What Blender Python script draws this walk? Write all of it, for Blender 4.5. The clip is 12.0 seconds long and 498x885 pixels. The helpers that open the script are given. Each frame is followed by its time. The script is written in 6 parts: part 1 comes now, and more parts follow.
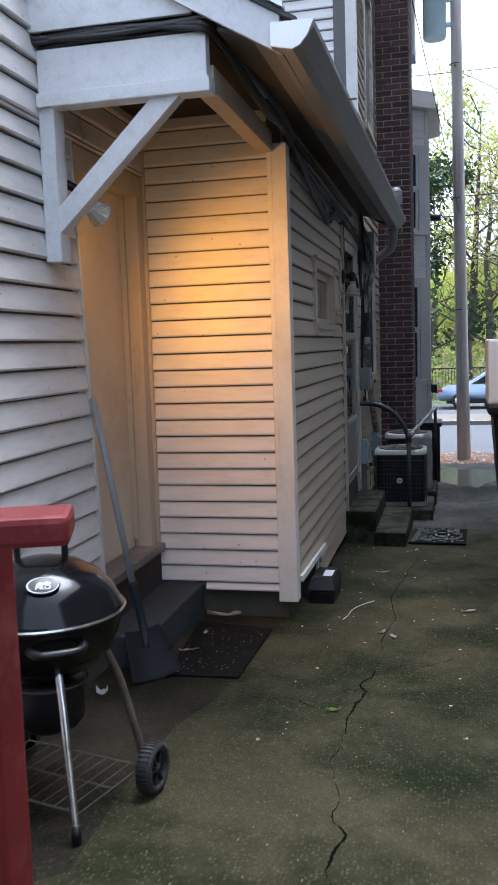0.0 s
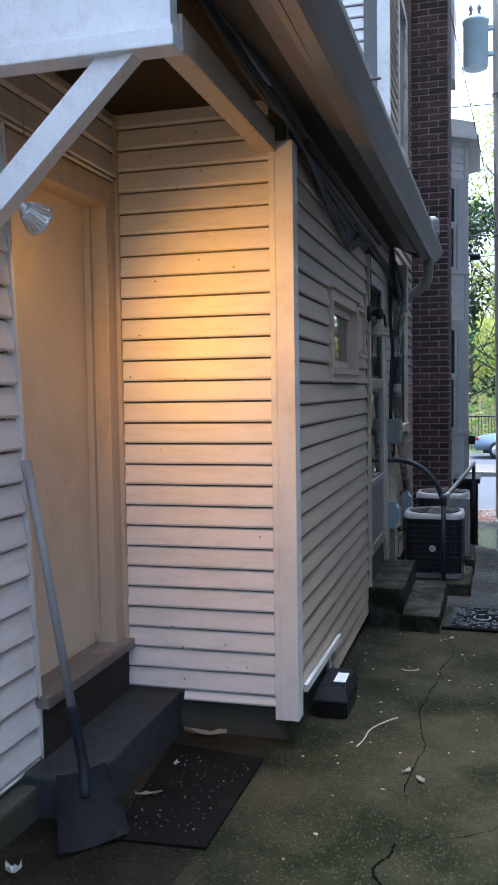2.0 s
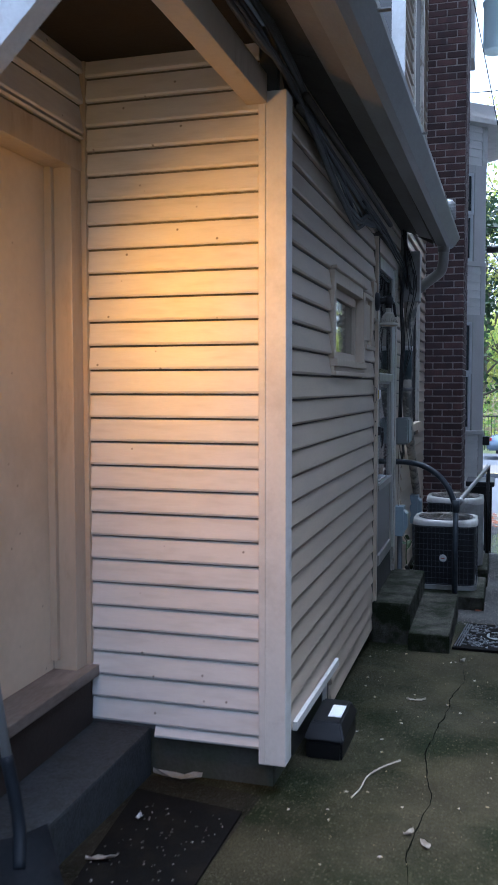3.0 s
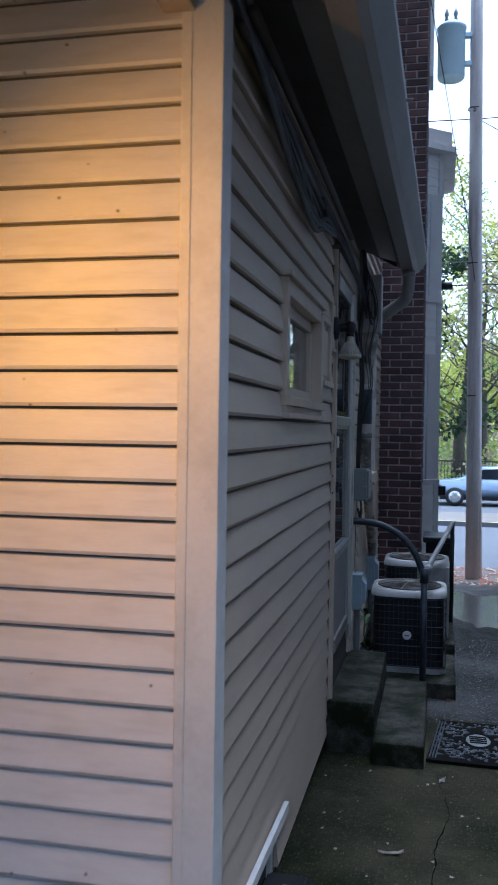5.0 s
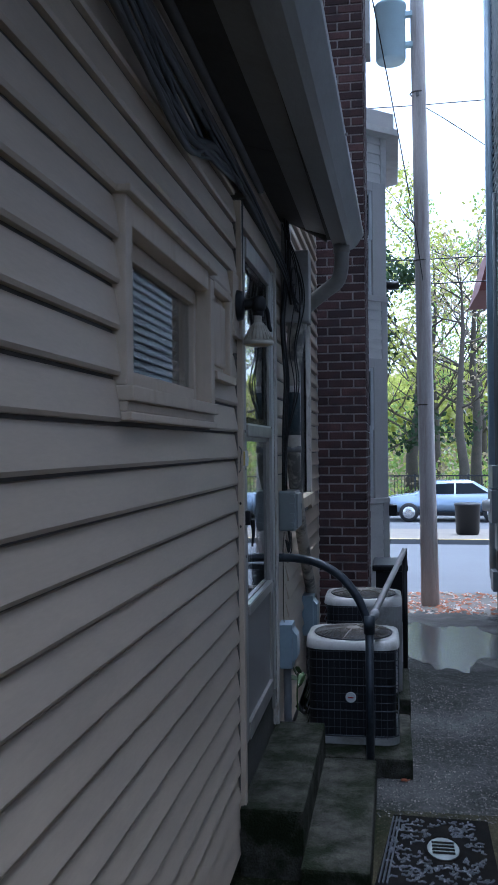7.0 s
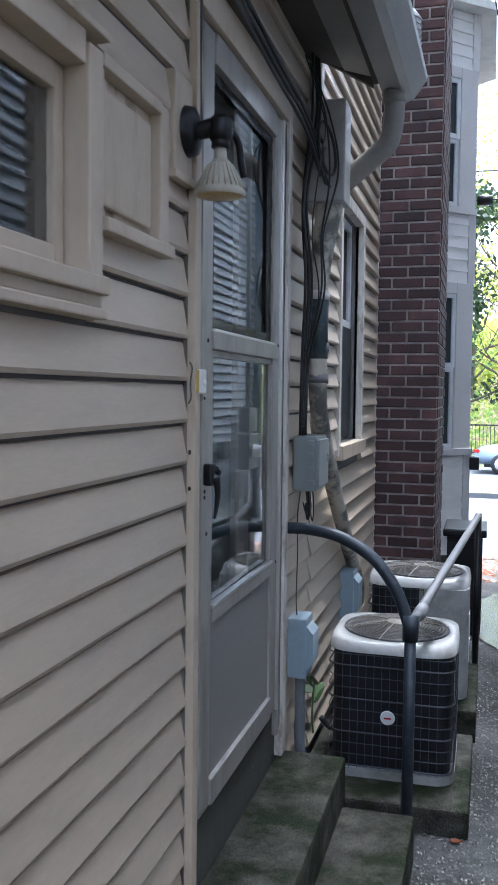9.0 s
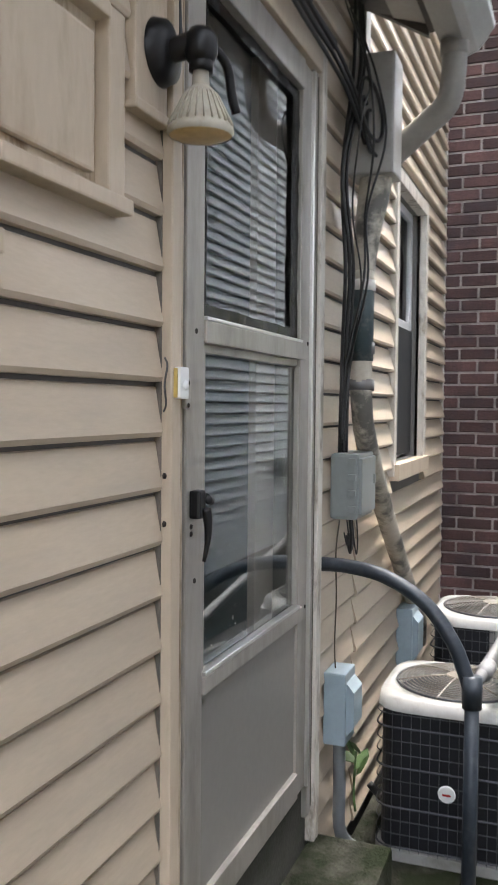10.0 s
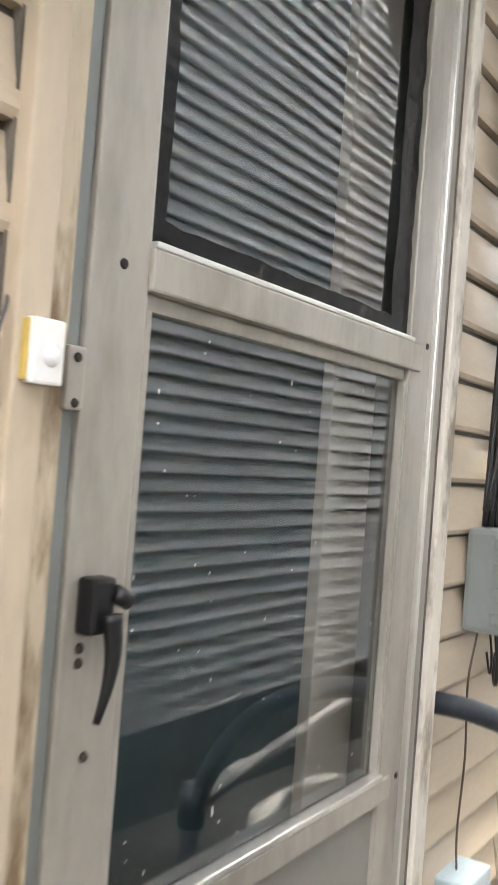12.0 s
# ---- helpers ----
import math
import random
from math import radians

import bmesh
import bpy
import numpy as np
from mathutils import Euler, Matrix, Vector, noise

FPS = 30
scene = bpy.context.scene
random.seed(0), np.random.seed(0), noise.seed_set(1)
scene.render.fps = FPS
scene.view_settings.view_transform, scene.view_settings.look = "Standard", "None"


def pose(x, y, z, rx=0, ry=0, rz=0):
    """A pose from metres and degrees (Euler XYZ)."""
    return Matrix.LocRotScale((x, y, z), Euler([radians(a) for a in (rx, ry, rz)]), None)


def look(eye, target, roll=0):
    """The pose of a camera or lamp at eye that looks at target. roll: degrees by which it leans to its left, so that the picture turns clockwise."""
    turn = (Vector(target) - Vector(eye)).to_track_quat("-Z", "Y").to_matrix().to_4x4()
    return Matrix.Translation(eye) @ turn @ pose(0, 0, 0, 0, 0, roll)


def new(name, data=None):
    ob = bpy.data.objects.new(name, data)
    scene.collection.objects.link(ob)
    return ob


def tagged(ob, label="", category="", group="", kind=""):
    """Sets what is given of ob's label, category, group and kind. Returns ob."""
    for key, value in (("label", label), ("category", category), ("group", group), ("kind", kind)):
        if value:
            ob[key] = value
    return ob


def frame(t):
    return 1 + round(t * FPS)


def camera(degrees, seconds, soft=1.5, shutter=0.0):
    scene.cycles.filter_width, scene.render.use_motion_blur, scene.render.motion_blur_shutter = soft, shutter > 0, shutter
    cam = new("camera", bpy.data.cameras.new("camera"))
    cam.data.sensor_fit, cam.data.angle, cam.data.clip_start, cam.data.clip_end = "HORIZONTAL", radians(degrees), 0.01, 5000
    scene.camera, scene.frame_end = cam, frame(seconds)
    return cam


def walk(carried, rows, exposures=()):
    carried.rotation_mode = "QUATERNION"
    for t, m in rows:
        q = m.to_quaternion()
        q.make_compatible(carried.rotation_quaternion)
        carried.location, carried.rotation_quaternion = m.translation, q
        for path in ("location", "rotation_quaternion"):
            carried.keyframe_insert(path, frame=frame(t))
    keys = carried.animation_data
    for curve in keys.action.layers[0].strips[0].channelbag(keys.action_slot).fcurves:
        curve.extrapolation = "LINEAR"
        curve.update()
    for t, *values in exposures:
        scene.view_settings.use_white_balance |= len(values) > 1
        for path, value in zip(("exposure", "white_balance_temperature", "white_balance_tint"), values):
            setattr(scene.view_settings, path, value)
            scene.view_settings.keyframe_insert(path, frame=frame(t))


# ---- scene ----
cam = camera(31.7, 12.0, 1.5, 0.5)
METRES, EYE, TILT, LEAN, TURN = 6.8, 1.6, 0.0, 0.0, 13.3
ROWS = [
    (0.0, 0.0, 0.0, 0.0, -0.21, -6.21, 1.89),
    (0.5, 0.003, 0.0419, 0.0017, -1.24, -6.6, 1.97),
    (1.0, 0.0144, 0.0766, 0.0006, -1.25, -5.72, 2.86),
    (1.5, 0.0247, 0.1112, 0.0039, 1.11, -3.89, 2.37),
    (2.0, 0.0269, 0.1518, 0.0031, 2.03, -3.39, 0.87),
    (2.5, 0.0333, 0.1911, 0.0005, 2.81, -3.95, 0.1),
    (4.5, 0.0416, 0.355, 0.0015, 2.2, -1.3, -0.29),
    (5.0, 0.0414, 0.3949, 0.0035, -1.06, -0.97, -0.8),
    (5.5, 0.0521, 0.4321, 0.0002, -1.63, -0.64, 0.77),
    (6.0, 0.0645, 0.4766, -0.0004, -1.85, -0.01, 0.78),
    (6.5, 0.0739, 0.5207, 0.0013, -4.25, 0.29, 0.37),
    (8.5, 0.1451, 0.7045, -0.0094, -0.02, -1.79, 0.47),
    (9.0, 0.1509, 0.7497, -0.0104, 2.05, -3.3, -0.62),
    (9.5, 0.1622, 0.7865, -0.0117, 2.42, -2.72, -0.34),
    (10.0, 0.171, 0.8294, -0.0129, 7.13, -2.4, -0.51),
    (10.5, 0.1717, 0.8701, -0.0135, 8.42, -1.92, -2.28),
    (11.0, 0.183, 0.9026, -0.0169, 14.7, -0.42, -0.52),
    (11.5, 0.1908, 0.938, -0.0189, 19.95, -0.53, -0.81),
    (12.0, 0.1905, 0.9706, -0.0184, 21.18, 0.83, -4.39),
]
EXPOSURES = [(0.0, 1.95, 5500, 10), (2.5, 2.2, 4950, 10), (4.5, 1.75, 4750, 10), (6.5, 1.78, 4850, 10), (8.5, 2.8, 5050, 10), (9.5, 3.65, 5950, 10), (10.5, 4.15, 6950, 10), (11.0, 4.25, 7050, 10), (12.0, 4.88, 7200, 10)]
walk(cam, [(t, pose(0, 0, EYE, TILT, LEAN, TURN) @ pose(METRES * x, METRES * y, METRES * z, 90 + pitch, roll, yaw)) for t, x, y, z, yaw, pitch, roll in ROWS], EXPOSURES)

# ---- light ----
world = bpy.data.worlds.new("overcast")
scene.world = world
world.use_nodes = True
wn = world.node_tree
sky = wn.nodes.new("ShaderNodeTexSky")
sky.sky_type, sky.sun_disc, sky.sun_elevation, sky.sun_rotation = "NISHITA", False, radians(75), radians(33)
sky.dust_density, sky.air_density = 4.0, 1.0
veil = wn.nodes.new("ShaderNodeHueSaturation")
veil.inputs["Saturation"].default_value = 0.4
wn.links.new(sky.outputs[0], veil.inputs["Color"])
wn.links.new(veil.outputs[0], wn.nodes["Background"].inputs[0])
wn.nodes["Background"].inputs[1].default_value = 0.15
sun_data = bpy.data.lights.new("sun", "SUN")
sun_data.energy, sun_data.angle, sun_data.color = 0.75, radians(30), (1.0, 0.98, 0.96)
sun = new("sun", sun_data)
sun.matrix_world = look((1.3, 5.0, 9.0), (0, 3, 0))
bulb_data = bpy.data.lights.new("porch_bulb", "SPOT")
bulb_data.energy, bulb_data.color, bulb_data.shadow_soft_size = 17.0, (1.0, 0.38, 0.004), 0.045
bulb_data.spot_size, bulb_data.spot_blend = radians(122), 1.0
bulb_light = new("porch_bulb", bulb_data)
bulb_light.matrix_world = look((-1.55, 3.855, 2.18), (-0.64, 4.77, 1.52))


# ---- materials ----
def material(name, colour, rough=0.6, metal=0.0, vary=0.12, scale=6.0, fine=60.0, bump=0.15, dist=0.004, dirt=None, dirt_amount=0.5, dirt_scale=2.0, stretch=(1, 1, 1), per_object=0.0, spec=0.5, specks=0.0, dirt_range=(0.48, 0.68)):
    """A painted or raw surface: two scales of tone, fine relief, stains of another colour."""
    m = bpy.data.materials.new(name)
    m.use_nodes = True
    t = m.node_tree
    b = t.nodes["Principled BSDF"]
    co = t.nodes.new("ShaderNodeTexCoord")
    mp = t.nodes.new("ShaderNodeMapping")
    mp.inputs["Scale"].default_value = stretch
    geo = t.nodes.new("ShaderNodeNewGeometry")
    t.links.new(geo.outputs["Position"], mp.inputs[0])
    n1 = t.nodes.new("ShaderNodeTexNoise")
    n1.inputs["Scale"].default_value, n1.inputs["Detail"].default_value = scale, 6
    n2 = t.nodes.new("ShaderNodeTexNoise")
    n2.inputs["Scale"].default_value, n2.inputs["Detail"].default_value = fine, 5
    for n in (n1, n2):
        t.links.new(mp.outputs[0], n.inputs["Vector"])
    add = t.nodes.new("ShaderNodeMath")
    add.operation = "ADD"
    t.links.new(n1.outputs[0], add.inputs[0])
    t.links.new(n2.outputs[0], add.inputs[1])
    ramp = t.nodes.new("ShaderNodeMapRange")
    ramp.inputs["From Min"].default_value, ramp.inputs["From Max"].default_value = 0.6, 1.4
    ramp.inputs["To Min"].default_value, ramp.inputs["To Max"].default_value = 1 - vary, 1 + vary
    t.links.new(add.outputs[0], ramp.inputs[0])
    val = ramp.outputs[0]
    if per_object:
        info = t.nodes.new("ShaderNodeObjectInfo")
        r2 = t.nodes.new("ShaderNodeMapRange")
        r2.inputs["To Min"].default_value, r2.inputs["To Max"].default_value = 1 - per_object, 1 + per_object
        t.links.new(info.outputs["Random"], r2.inputs[0])
        mul = t.nodes.new("ShaderNodeMath")
        mul.operation = "MULTIPLY"
        t.links.new(val, mul.inputs[0])
        t.links.new(r2.outputs[0], mul.inputs[1])
        val = mul.outputs[0]
    hsv = t.nodes.new("ShaderNodeHueSaturation")
    hsv.inputs["Color"].default_value = (*colour, 1)
    t.links.new(val, hsv.inputs["Value"])
    out = hsv.outputs[0]
    if dirt:
        n3 = t.nodes.new("ShaderNodeTexNoise")
        n3.inputs["Scale"].default_value, n3.inputs["Detail"].default_value, n3.inputs["Roughness"].default_value = dirt_scale, 8, 0.65
        t.links.new(mp.outputs[0], n3.inputs["Vector"])
        r3 = t.nodes.new("ShaderNodeMapRange")
        r3.inputs["From Min"].default_value, r3.inputs["From Max"].default_value, r3.inputs["To Max"].default_value = *dirt_range, dirt_amount
        t.links.new(n3.outputs[0], r3.inputs[0])
        mix = t.nodes.new("ShaderNodeMix")
        mix.data_type = "RGBA"
        t.links.new(r3.outputs[0], mix.inputs[0])
        t.links.new(out, mix.inputs[6])
        mix.inputs[7].default_value = (*dirt, 1)
        out = mix.outputs[2]
    if specks:
        vor = t.nodes.new("ShaderNodeTexVoronoi")
        vor.inputs["Scale"].default_value = 11
        t.links.new(geo.outputs["Position"], vor.inputs["Vector"])
        dot = t.nodes.new("ShaderNodeMapRange")
        dot.inputs["From Min"].default_value, dot.inputs["From Max"].default_value, dot.inputs["To Min"].default_value, dot.inputs["To Max"].default_value = 0.03, 0.075, specks, 0.0
        t.links.new(vor.outputs["Distance"], dot.inputs[0])
        mix2 = t.nodes.new("ShaderNodeMix")
        mix2.data_type = "RGBA"
        t.links.new(dot.outputs[0], mix2.inputs[0])
        t.links.new(out, mix2.inputs[6])
        mix2.inputs[7].default_value = (0.10, 0.075, 0.05, 1)
        out = mix2.outputs[2]
    t.links.new(out, b.inputs["Base Color"])
    b.inputs["Roughness"].default_value, b.inputs["Metallic"].default_value = rough, metal
    b.inputs["Specular IOR Level"].default_value = spec
    if bump:
        bp = t.nodes.new("ShaderNodeBump")
        bp.inputs["Strength"].default_value, bp.inputs["Distance"].default_value = bump, dist
        t.links.new(add.outputs[0], bp.inputs["Height"])
        t.links.new(bp.outputs[0], b.inputs["Normal"])
    return m


def glass_material(name, tint=(0.9, 0.95, 0.95), rough=0.02):
    m = bpy.data.materials.new(name)
    m.use_nodes = True
    b = m.node_tree.nodes["Principled BSDF"]
    b.inputs["Base Color"].default_value = (*tint, 1)
    b.inputs["Roughness"].default_value, b.inputs["Transmission Weight"].default_value, b.inputs["IOR"].default_value = rough, 1.0, 1.5
    return m


def concrete_material(name, colour, moss, wet=0.0, pebbles=None, grain=95):
    """Worn concrete with pebbles showing, moss patches and damp areas."""
    m = material(name, colour, 0.85, 0, 0.6, 2.6, 130, 1.0, 0.02, moss, 0.95, 1.7, spec=0.12, dirt_range=(0.42, 0.60))
    t = m.node_tree
    b = t.nodes["Principled BSDF"]
    geo = t.nodes["Geometry"]
    if pebbles:
        vor = t.nodes.new("ShaderNodeTexVoronoi")
        vor.inputs["Scale"].default_value = grain
        t.links.new(geo.outputs["Position"], vor.inputs["Vector"])
        sep = t.nodes.new("ShaderNodeSeparateColor")
        t.links.new(vor.outputs["Color"], sep.inputs[0])
        pick = t.nodes.new("ShaderNodeMapRange")
        pick.inputs["From Min"].default_value, pick.inputs["From Max"].default_value = 0.35, 1.0
        t.links.new(sep.outputs[0], pick.inputs[0])
        near = t.nodes.new("ShaderNodeMapRange")
        near.inputs["From Min"].default_value, near.inputs["From Max"].default_value = 0.5, 0.15
        t.links.new(vor.outputs["Distance"], near.inputs[0])
        mul = t.nodes.new("ShaderNodeMath")
        mul.operation = "MULTIPLY"
        t.links.new(pick.outputs[0], mul.inputs[0])
        t.links.new(near.outputs[0], mul.inputs[1])
        mix = t.nodes.new("ShaderNodeMix")
        mix.data_type = "RGBA"
        t.links.new(mul.outputs[0], mix.inputs[0])
        old = b.inputs["Base Color"].links[0].from_socket
        t.links.new(old, mix.inputs[6])
        mix.inputs[7].default_value = (*pebbles, 1)
        t.links.new(mix.outputs[2], b.inputs["Base Color"])
    if wet:
        n = t.nodes.new("ShaderNodeTexNoise")
        n.inputs["Scale"].default_value, n.inputs["Detail"].default_value = 0.8, 5
        t.links.new(geo.outputs["Position"], n.inputs["Vector"])
        r = t.nodes.new("ShaderNodeMapRange")
        r.inputs["From Min"].default_value, r.inputs["From Max"].default_value = 0.45, 0.65
        r.inputs["To Min"].default_value, r.inputs["To Max"].default_value = 0.8, 0.8 - wet
        t.links.new(n.outputs[0], r.inputs[0])
        t.links.new(r.outputs[0], b.inputs["Roughness"])
    return m


SIDING_FRONT = material("white_clapboard_paint", (0.67, 0.64, 0.61), 0.5, 0, 0.06, 3, 40, 0.12, 0.002, (0.36, 0.33, 0.29), 0.30, 5, (1, 1, 6), 0.03, 0.5, 0.8)
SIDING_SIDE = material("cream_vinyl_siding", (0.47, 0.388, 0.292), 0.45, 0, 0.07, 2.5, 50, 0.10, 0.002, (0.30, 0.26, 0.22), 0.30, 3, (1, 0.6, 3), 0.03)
SIDING_RIGHT = material("blue_grey_siding", (0.50, 0.525, 0.54), 0.5, 0, 0.08, 2, 50, 0.1, 0.002, (0.2, 0.2, 0.2), 0.3, 2, (1, 1, 3), 0.04)
SIDING_BAY = material("taupe_bay_siding", (0.74, 0.715, 0.68), 0.5, 0, 0.08, 2, 50, 0.1, 0.002, (0.3, 0.28, 0.26), 0.3, 2, (1, 1, 3), 0.04)
WORNCASING = material("flaking_casing_paint", (0.50, 0.42, 0.31), 0.55, 0, 0.1, 6, 80, 0.4, 0.003, (0.16, 0.10, 0.05), 0.9, 13, (1, 1, 0.25), dirt_range=(0.48, 0.60))
CAULK = material("dirty_dark_caulk", (0.11, 0.10, 0.085), 0.8, 0, 0.4, 12, 90, 0.5, 0.003, (0.30, 0.22, 0.18), 0.7, 18, (1, 1, 0.4))
TRIM = material("white_trim_paint", (0.66, 0.64, 0.60), 0.5, 0, 0.06, 4, 60, 0.15, 0.002, (0.36, 0.33, 0.28), 0.35, 6)
PEEL = material("peeling_white_paint", (0.72, 0.73, 0.73), 0.6, 0, 0.08, 8, 90, 0.4, 0.004, (0.36, 0.33, 0.29), 0.28, 16)
CASING = material("beige_casing_paint", (0.56, 0.52, 0.455), 0.45, 0, 0.08, 4, 60, 0.2, 0.002, (0.17, 0.13, 0.09), 0.8, 16, (1, 1, 0.35), dirt_range=(0.50, 0.64))
CREAM = material("cream_wood_paint", (0.475, 0.392, 0.295), 0.5, 0, 0.08, 4, 60, 0.2, 0.002, (0.29, 0.21, 0.125), 0.6, 8, (1, 1, 0.3), dirt_range=(0.53, 0.70))
DOORPAINT = material("cream_door_paint", (0.60, 0.50, 0.37), 0.45, 0, 0.06, 2, 30, 0.08, 0.002, (0.42, 0.32, 0.2), 0.4, 3, specks=0.6)
WALLCORE = material("grey_sheathing", (0.12, 0.115, 0.11), 0.8)
FOUNDATION = material("mossy_foundation", (0.05, 0.048, 0.038), 0.85, 0, 0.3, 5, 70, 0.5, 0.006, (0.026, 0.036, 0.012), 0.8, 4)
STEPSTONE = material("dark_step_concrete", (0.042, 0.046, 0.050), 0.75, 0, 0.5, 7, 90, 0.6, 0.006, (0.014, 0.016, 0.010), 0.8, 7, spec=0.2)
MOSSTEP = material("mossy_step_concrete", (0.055, 0.052, 0.042), 0.85, 0, 0.7, 14, 120, 0.9, 0.010, (0.008, 0.012, 0.003), 0.95, 6, spec=0.15, dirt_range=(0.40, 0.58))
RAWWOOD = material("weathered_wood", (0.15, 0.125, 0.105), 0.8, 0, 0.25, 5, 80, 0.5, 0.005, (0.30, 0.27, 0.24), 0.7, 6, (1, 0.3, 1))
DARKWOOD = material("dark_stained_wood", (0.020, 0.014, 0.011), 0.8, 0, 0.3, 6, 60, 0.3, 0.004)
# Eaves colour set very dark; it includes the shade under the roof.
SOFFIT = material("shaded_soffit_tone", (0.065, 0.058, 0.05), 0.75, 0, 0.2, 4, 60, 0.2, 0.003, (0.03, 0.027, 0.024), 0.7, 3)
ROOFING = material("grey_asphalt_roofing", (0.07, 0.07, 0.07), 0.9, 0, 0.3, 4, 120, 0.6, 0.006)
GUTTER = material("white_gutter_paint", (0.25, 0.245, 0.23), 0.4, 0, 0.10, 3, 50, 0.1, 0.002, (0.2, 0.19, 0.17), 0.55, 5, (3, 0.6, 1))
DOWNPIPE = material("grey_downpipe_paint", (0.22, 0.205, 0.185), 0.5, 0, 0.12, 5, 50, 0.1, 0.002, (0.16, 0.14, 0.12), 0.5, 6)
ALU = material("taupe_storm_door_enamel", (0.33, 0.305, 0.27), 0.36, 0.2, 0.08, 5, 70, 0.06, 0.001, (0.17, 0.155, 0.13), 0.6, 9, (1, 1, 0.3), dirt_range=(0.46, 0.66))
ALUPANEL = material("taupe_door_panel", (0.24, 0.225, 0.205), 0.5, 0.1, 0.06, 3, 50, 0.05, 0.001)
BRIGHT = material("bare_aluminium", (0.62, 0.61, 0.58), 0.3, 0.8, 0.05, 8, 80, 0.05, 0.001)
BLACKPL = material("black_plastic", (0.006, 0.006, 0.007), 0.4, 0, 0.1, 10, 90, 0.1, 0.001, spec=0.35)
TAPE = material("black_tape", (0.003, 0.003, 0.0035), 0.15, 0, 0.1, 14, 40, 0.45, 0.005, spec=0.5)
ENAMEL = material("black_kettle_enamel", (0.004, 0.004, 0.005), 0.13, 0, 0.1, 8, 90, 0.03, 0.001, (0.02, 0.019, 0.018), 0.3, 6, spec=0.3)
CHROME = material("dull_chrome_tube", (0.72, 0.72, 0.71), 0.24, 1.0, 0.1, 10, 80, 0.05, 0.001, (0.18, 0.13, 0.09), 0.5, 12)
RUSTY = material("dull_rusty_steel", (0.075, 0.06, 0.042), 0.6, 0.3, 0.3, 14, 90, 0.2, 0.001, (0.13, 0.12, 0.105), 0.5, 16)
RUBBER = material("black_tyre_rubber", (0.015, 0.015, 0.015), 0.7, 0, 0.1, 20, 120, 0.2, 0.002)
# Railing red is darkened to include the shade on the post.
REDPAINT = material("shaded_brick_red_paint", (0.125, 0.014, 0.014), 0.55, 0, 0.2, 5, 60, 0.3, 0.002, (0.26, 0.07, 0.06), 0.5, 9, spec=0.3, dirt_range=(0.52, 0.66))
SHOVEL = material("dark_shovel_steel", (0.011, 0.0145, 0.020), 0.6, 0.1, 0.25, 6, 80, 0.15, 0.002, (0.03, 0.031, 0.033), 0.4, 10, spec=0.25)
SHAFT = material("grey_fibreglass_shaft", (0.24, 0.24, 0.24), 0.5, 0, 0.1, 6, 60, 0.08, 0.001)
BRICK = material("dark_red_brick", (0.068, 0.033, 0.030), 0.85, 0, 0.35, 8, 90, 0.6, 0.006, (0.034, 0.024, 0.028), 0.7, 7, (1, 1, 1), 0.5)
MORTAR = material("grey_mortar", (0.31, 0.275, 0.255), 0.9, 0, 0.3, 8, 90, 0.4, 0.004, (0.10, 0.08, 0.075), 0.7, 7)
PIPEGREY = material("flaking_conduit_paint", (0.42, 0.38, 0.31), 0.55, 0, 0.15, 6, 60, 0.2, 0.002, (0.05, 0.05, 0.046), 0.85, 8, dirt_range=(0.47, 0.60))
PIPEDARK = material("dark_teal_pipe_sleeve", (0.035, 0.055, 0.06), 0.5, 0, 0.2, 8, 60, 0.1, 0.001, (0.2, 0.19, 0.17), 0.5, 20)
BOXPALE = material("pale_grey_metal_duct", (0.34, 0.33, 0.31), 0.5, 0.1, 0.1, 5, 60, 0.08, 0.001, (0.2, 0.18, 0.15), 0.4, 6)
DUSTYPL = material("dusty_white_plastic", (0.40, 0.37, 0.30), 0.5, 0, 0.12, 10, 60, 0.05, 0.001, (0.2, 0.16, 0.1), 0.55, 30)
WATER = material("shallow_puddle_water", (0.05, 0.05, 0.047), 0.2, 0, 0.3, 3, 20, 0.02, 0.001, (0.05, 0.05, 0.045), 0.7, 2)
CONDUITGREY = material("grey_flexible_conduit", (0.14, 0.15, 0.155), 0.5, 0, 0.1, 8, 70, 0.1, 0.001)
CABLEGREY = material("grey_old_cable", (0.07, 0.07, 0.068), 0.6, 0, 0.15)
BOXGREY = material("grey_plastic_box", (0.185, 0.20, 0.195), 0.45, 0, 0.05, 5, 60, 0.06, 0.001)
BOXBLUE = material("blue_grey_metal_box", (0.27, 0.34, 0.38), 0.4, 0.2, 0.07, 5, 60, 0.06, 0.001, (0.2, 0.22, 0.23), 0.3, 6)
RAILPAINT = material("dark_blue_rail_paint", (0.014, 0.020, 0.028), 0.45, 0.1, 0.15, 8, 70, 0.15, 0.001, (0.07, 0.075, 0.08), 0.4, 22)
GALV = material("galvanised_pipe", (0.20, 0.20, 0.20), 0.6, 0.3, 0.12, 8, 70, 0.1, 0.001, (0.14, 0.10, 0.07), 0.35, 9)
GUARDRING = material("rusted_guard_wire", (0.15, 0.13, 0.105), 0.5, 0.3, 0.2, 10, 80, 0.05, 0.001, (0.30, 0.29, 0.27), 0.6, 12)
ACTOP = material("pale_grey_enamel", (0.34, 0.335, 0.315), 0.45, 0.1, 0.08, 5, 60, 0.05, 0.001, (0.15, 0.14, 0.115), 0.65, 9)
ACCOIL = material("dark_coil_fins", (0.012, 0.013, 0.016), 0.55, 0.3, 0.2, 20, 200, 0.5, 0.003)
ACWIRE = material("dark_guard_wire", (0.055, 0.058, 0.065), 0.4, 0.4, 0.1, 10, 80, 0.05, 0.001)
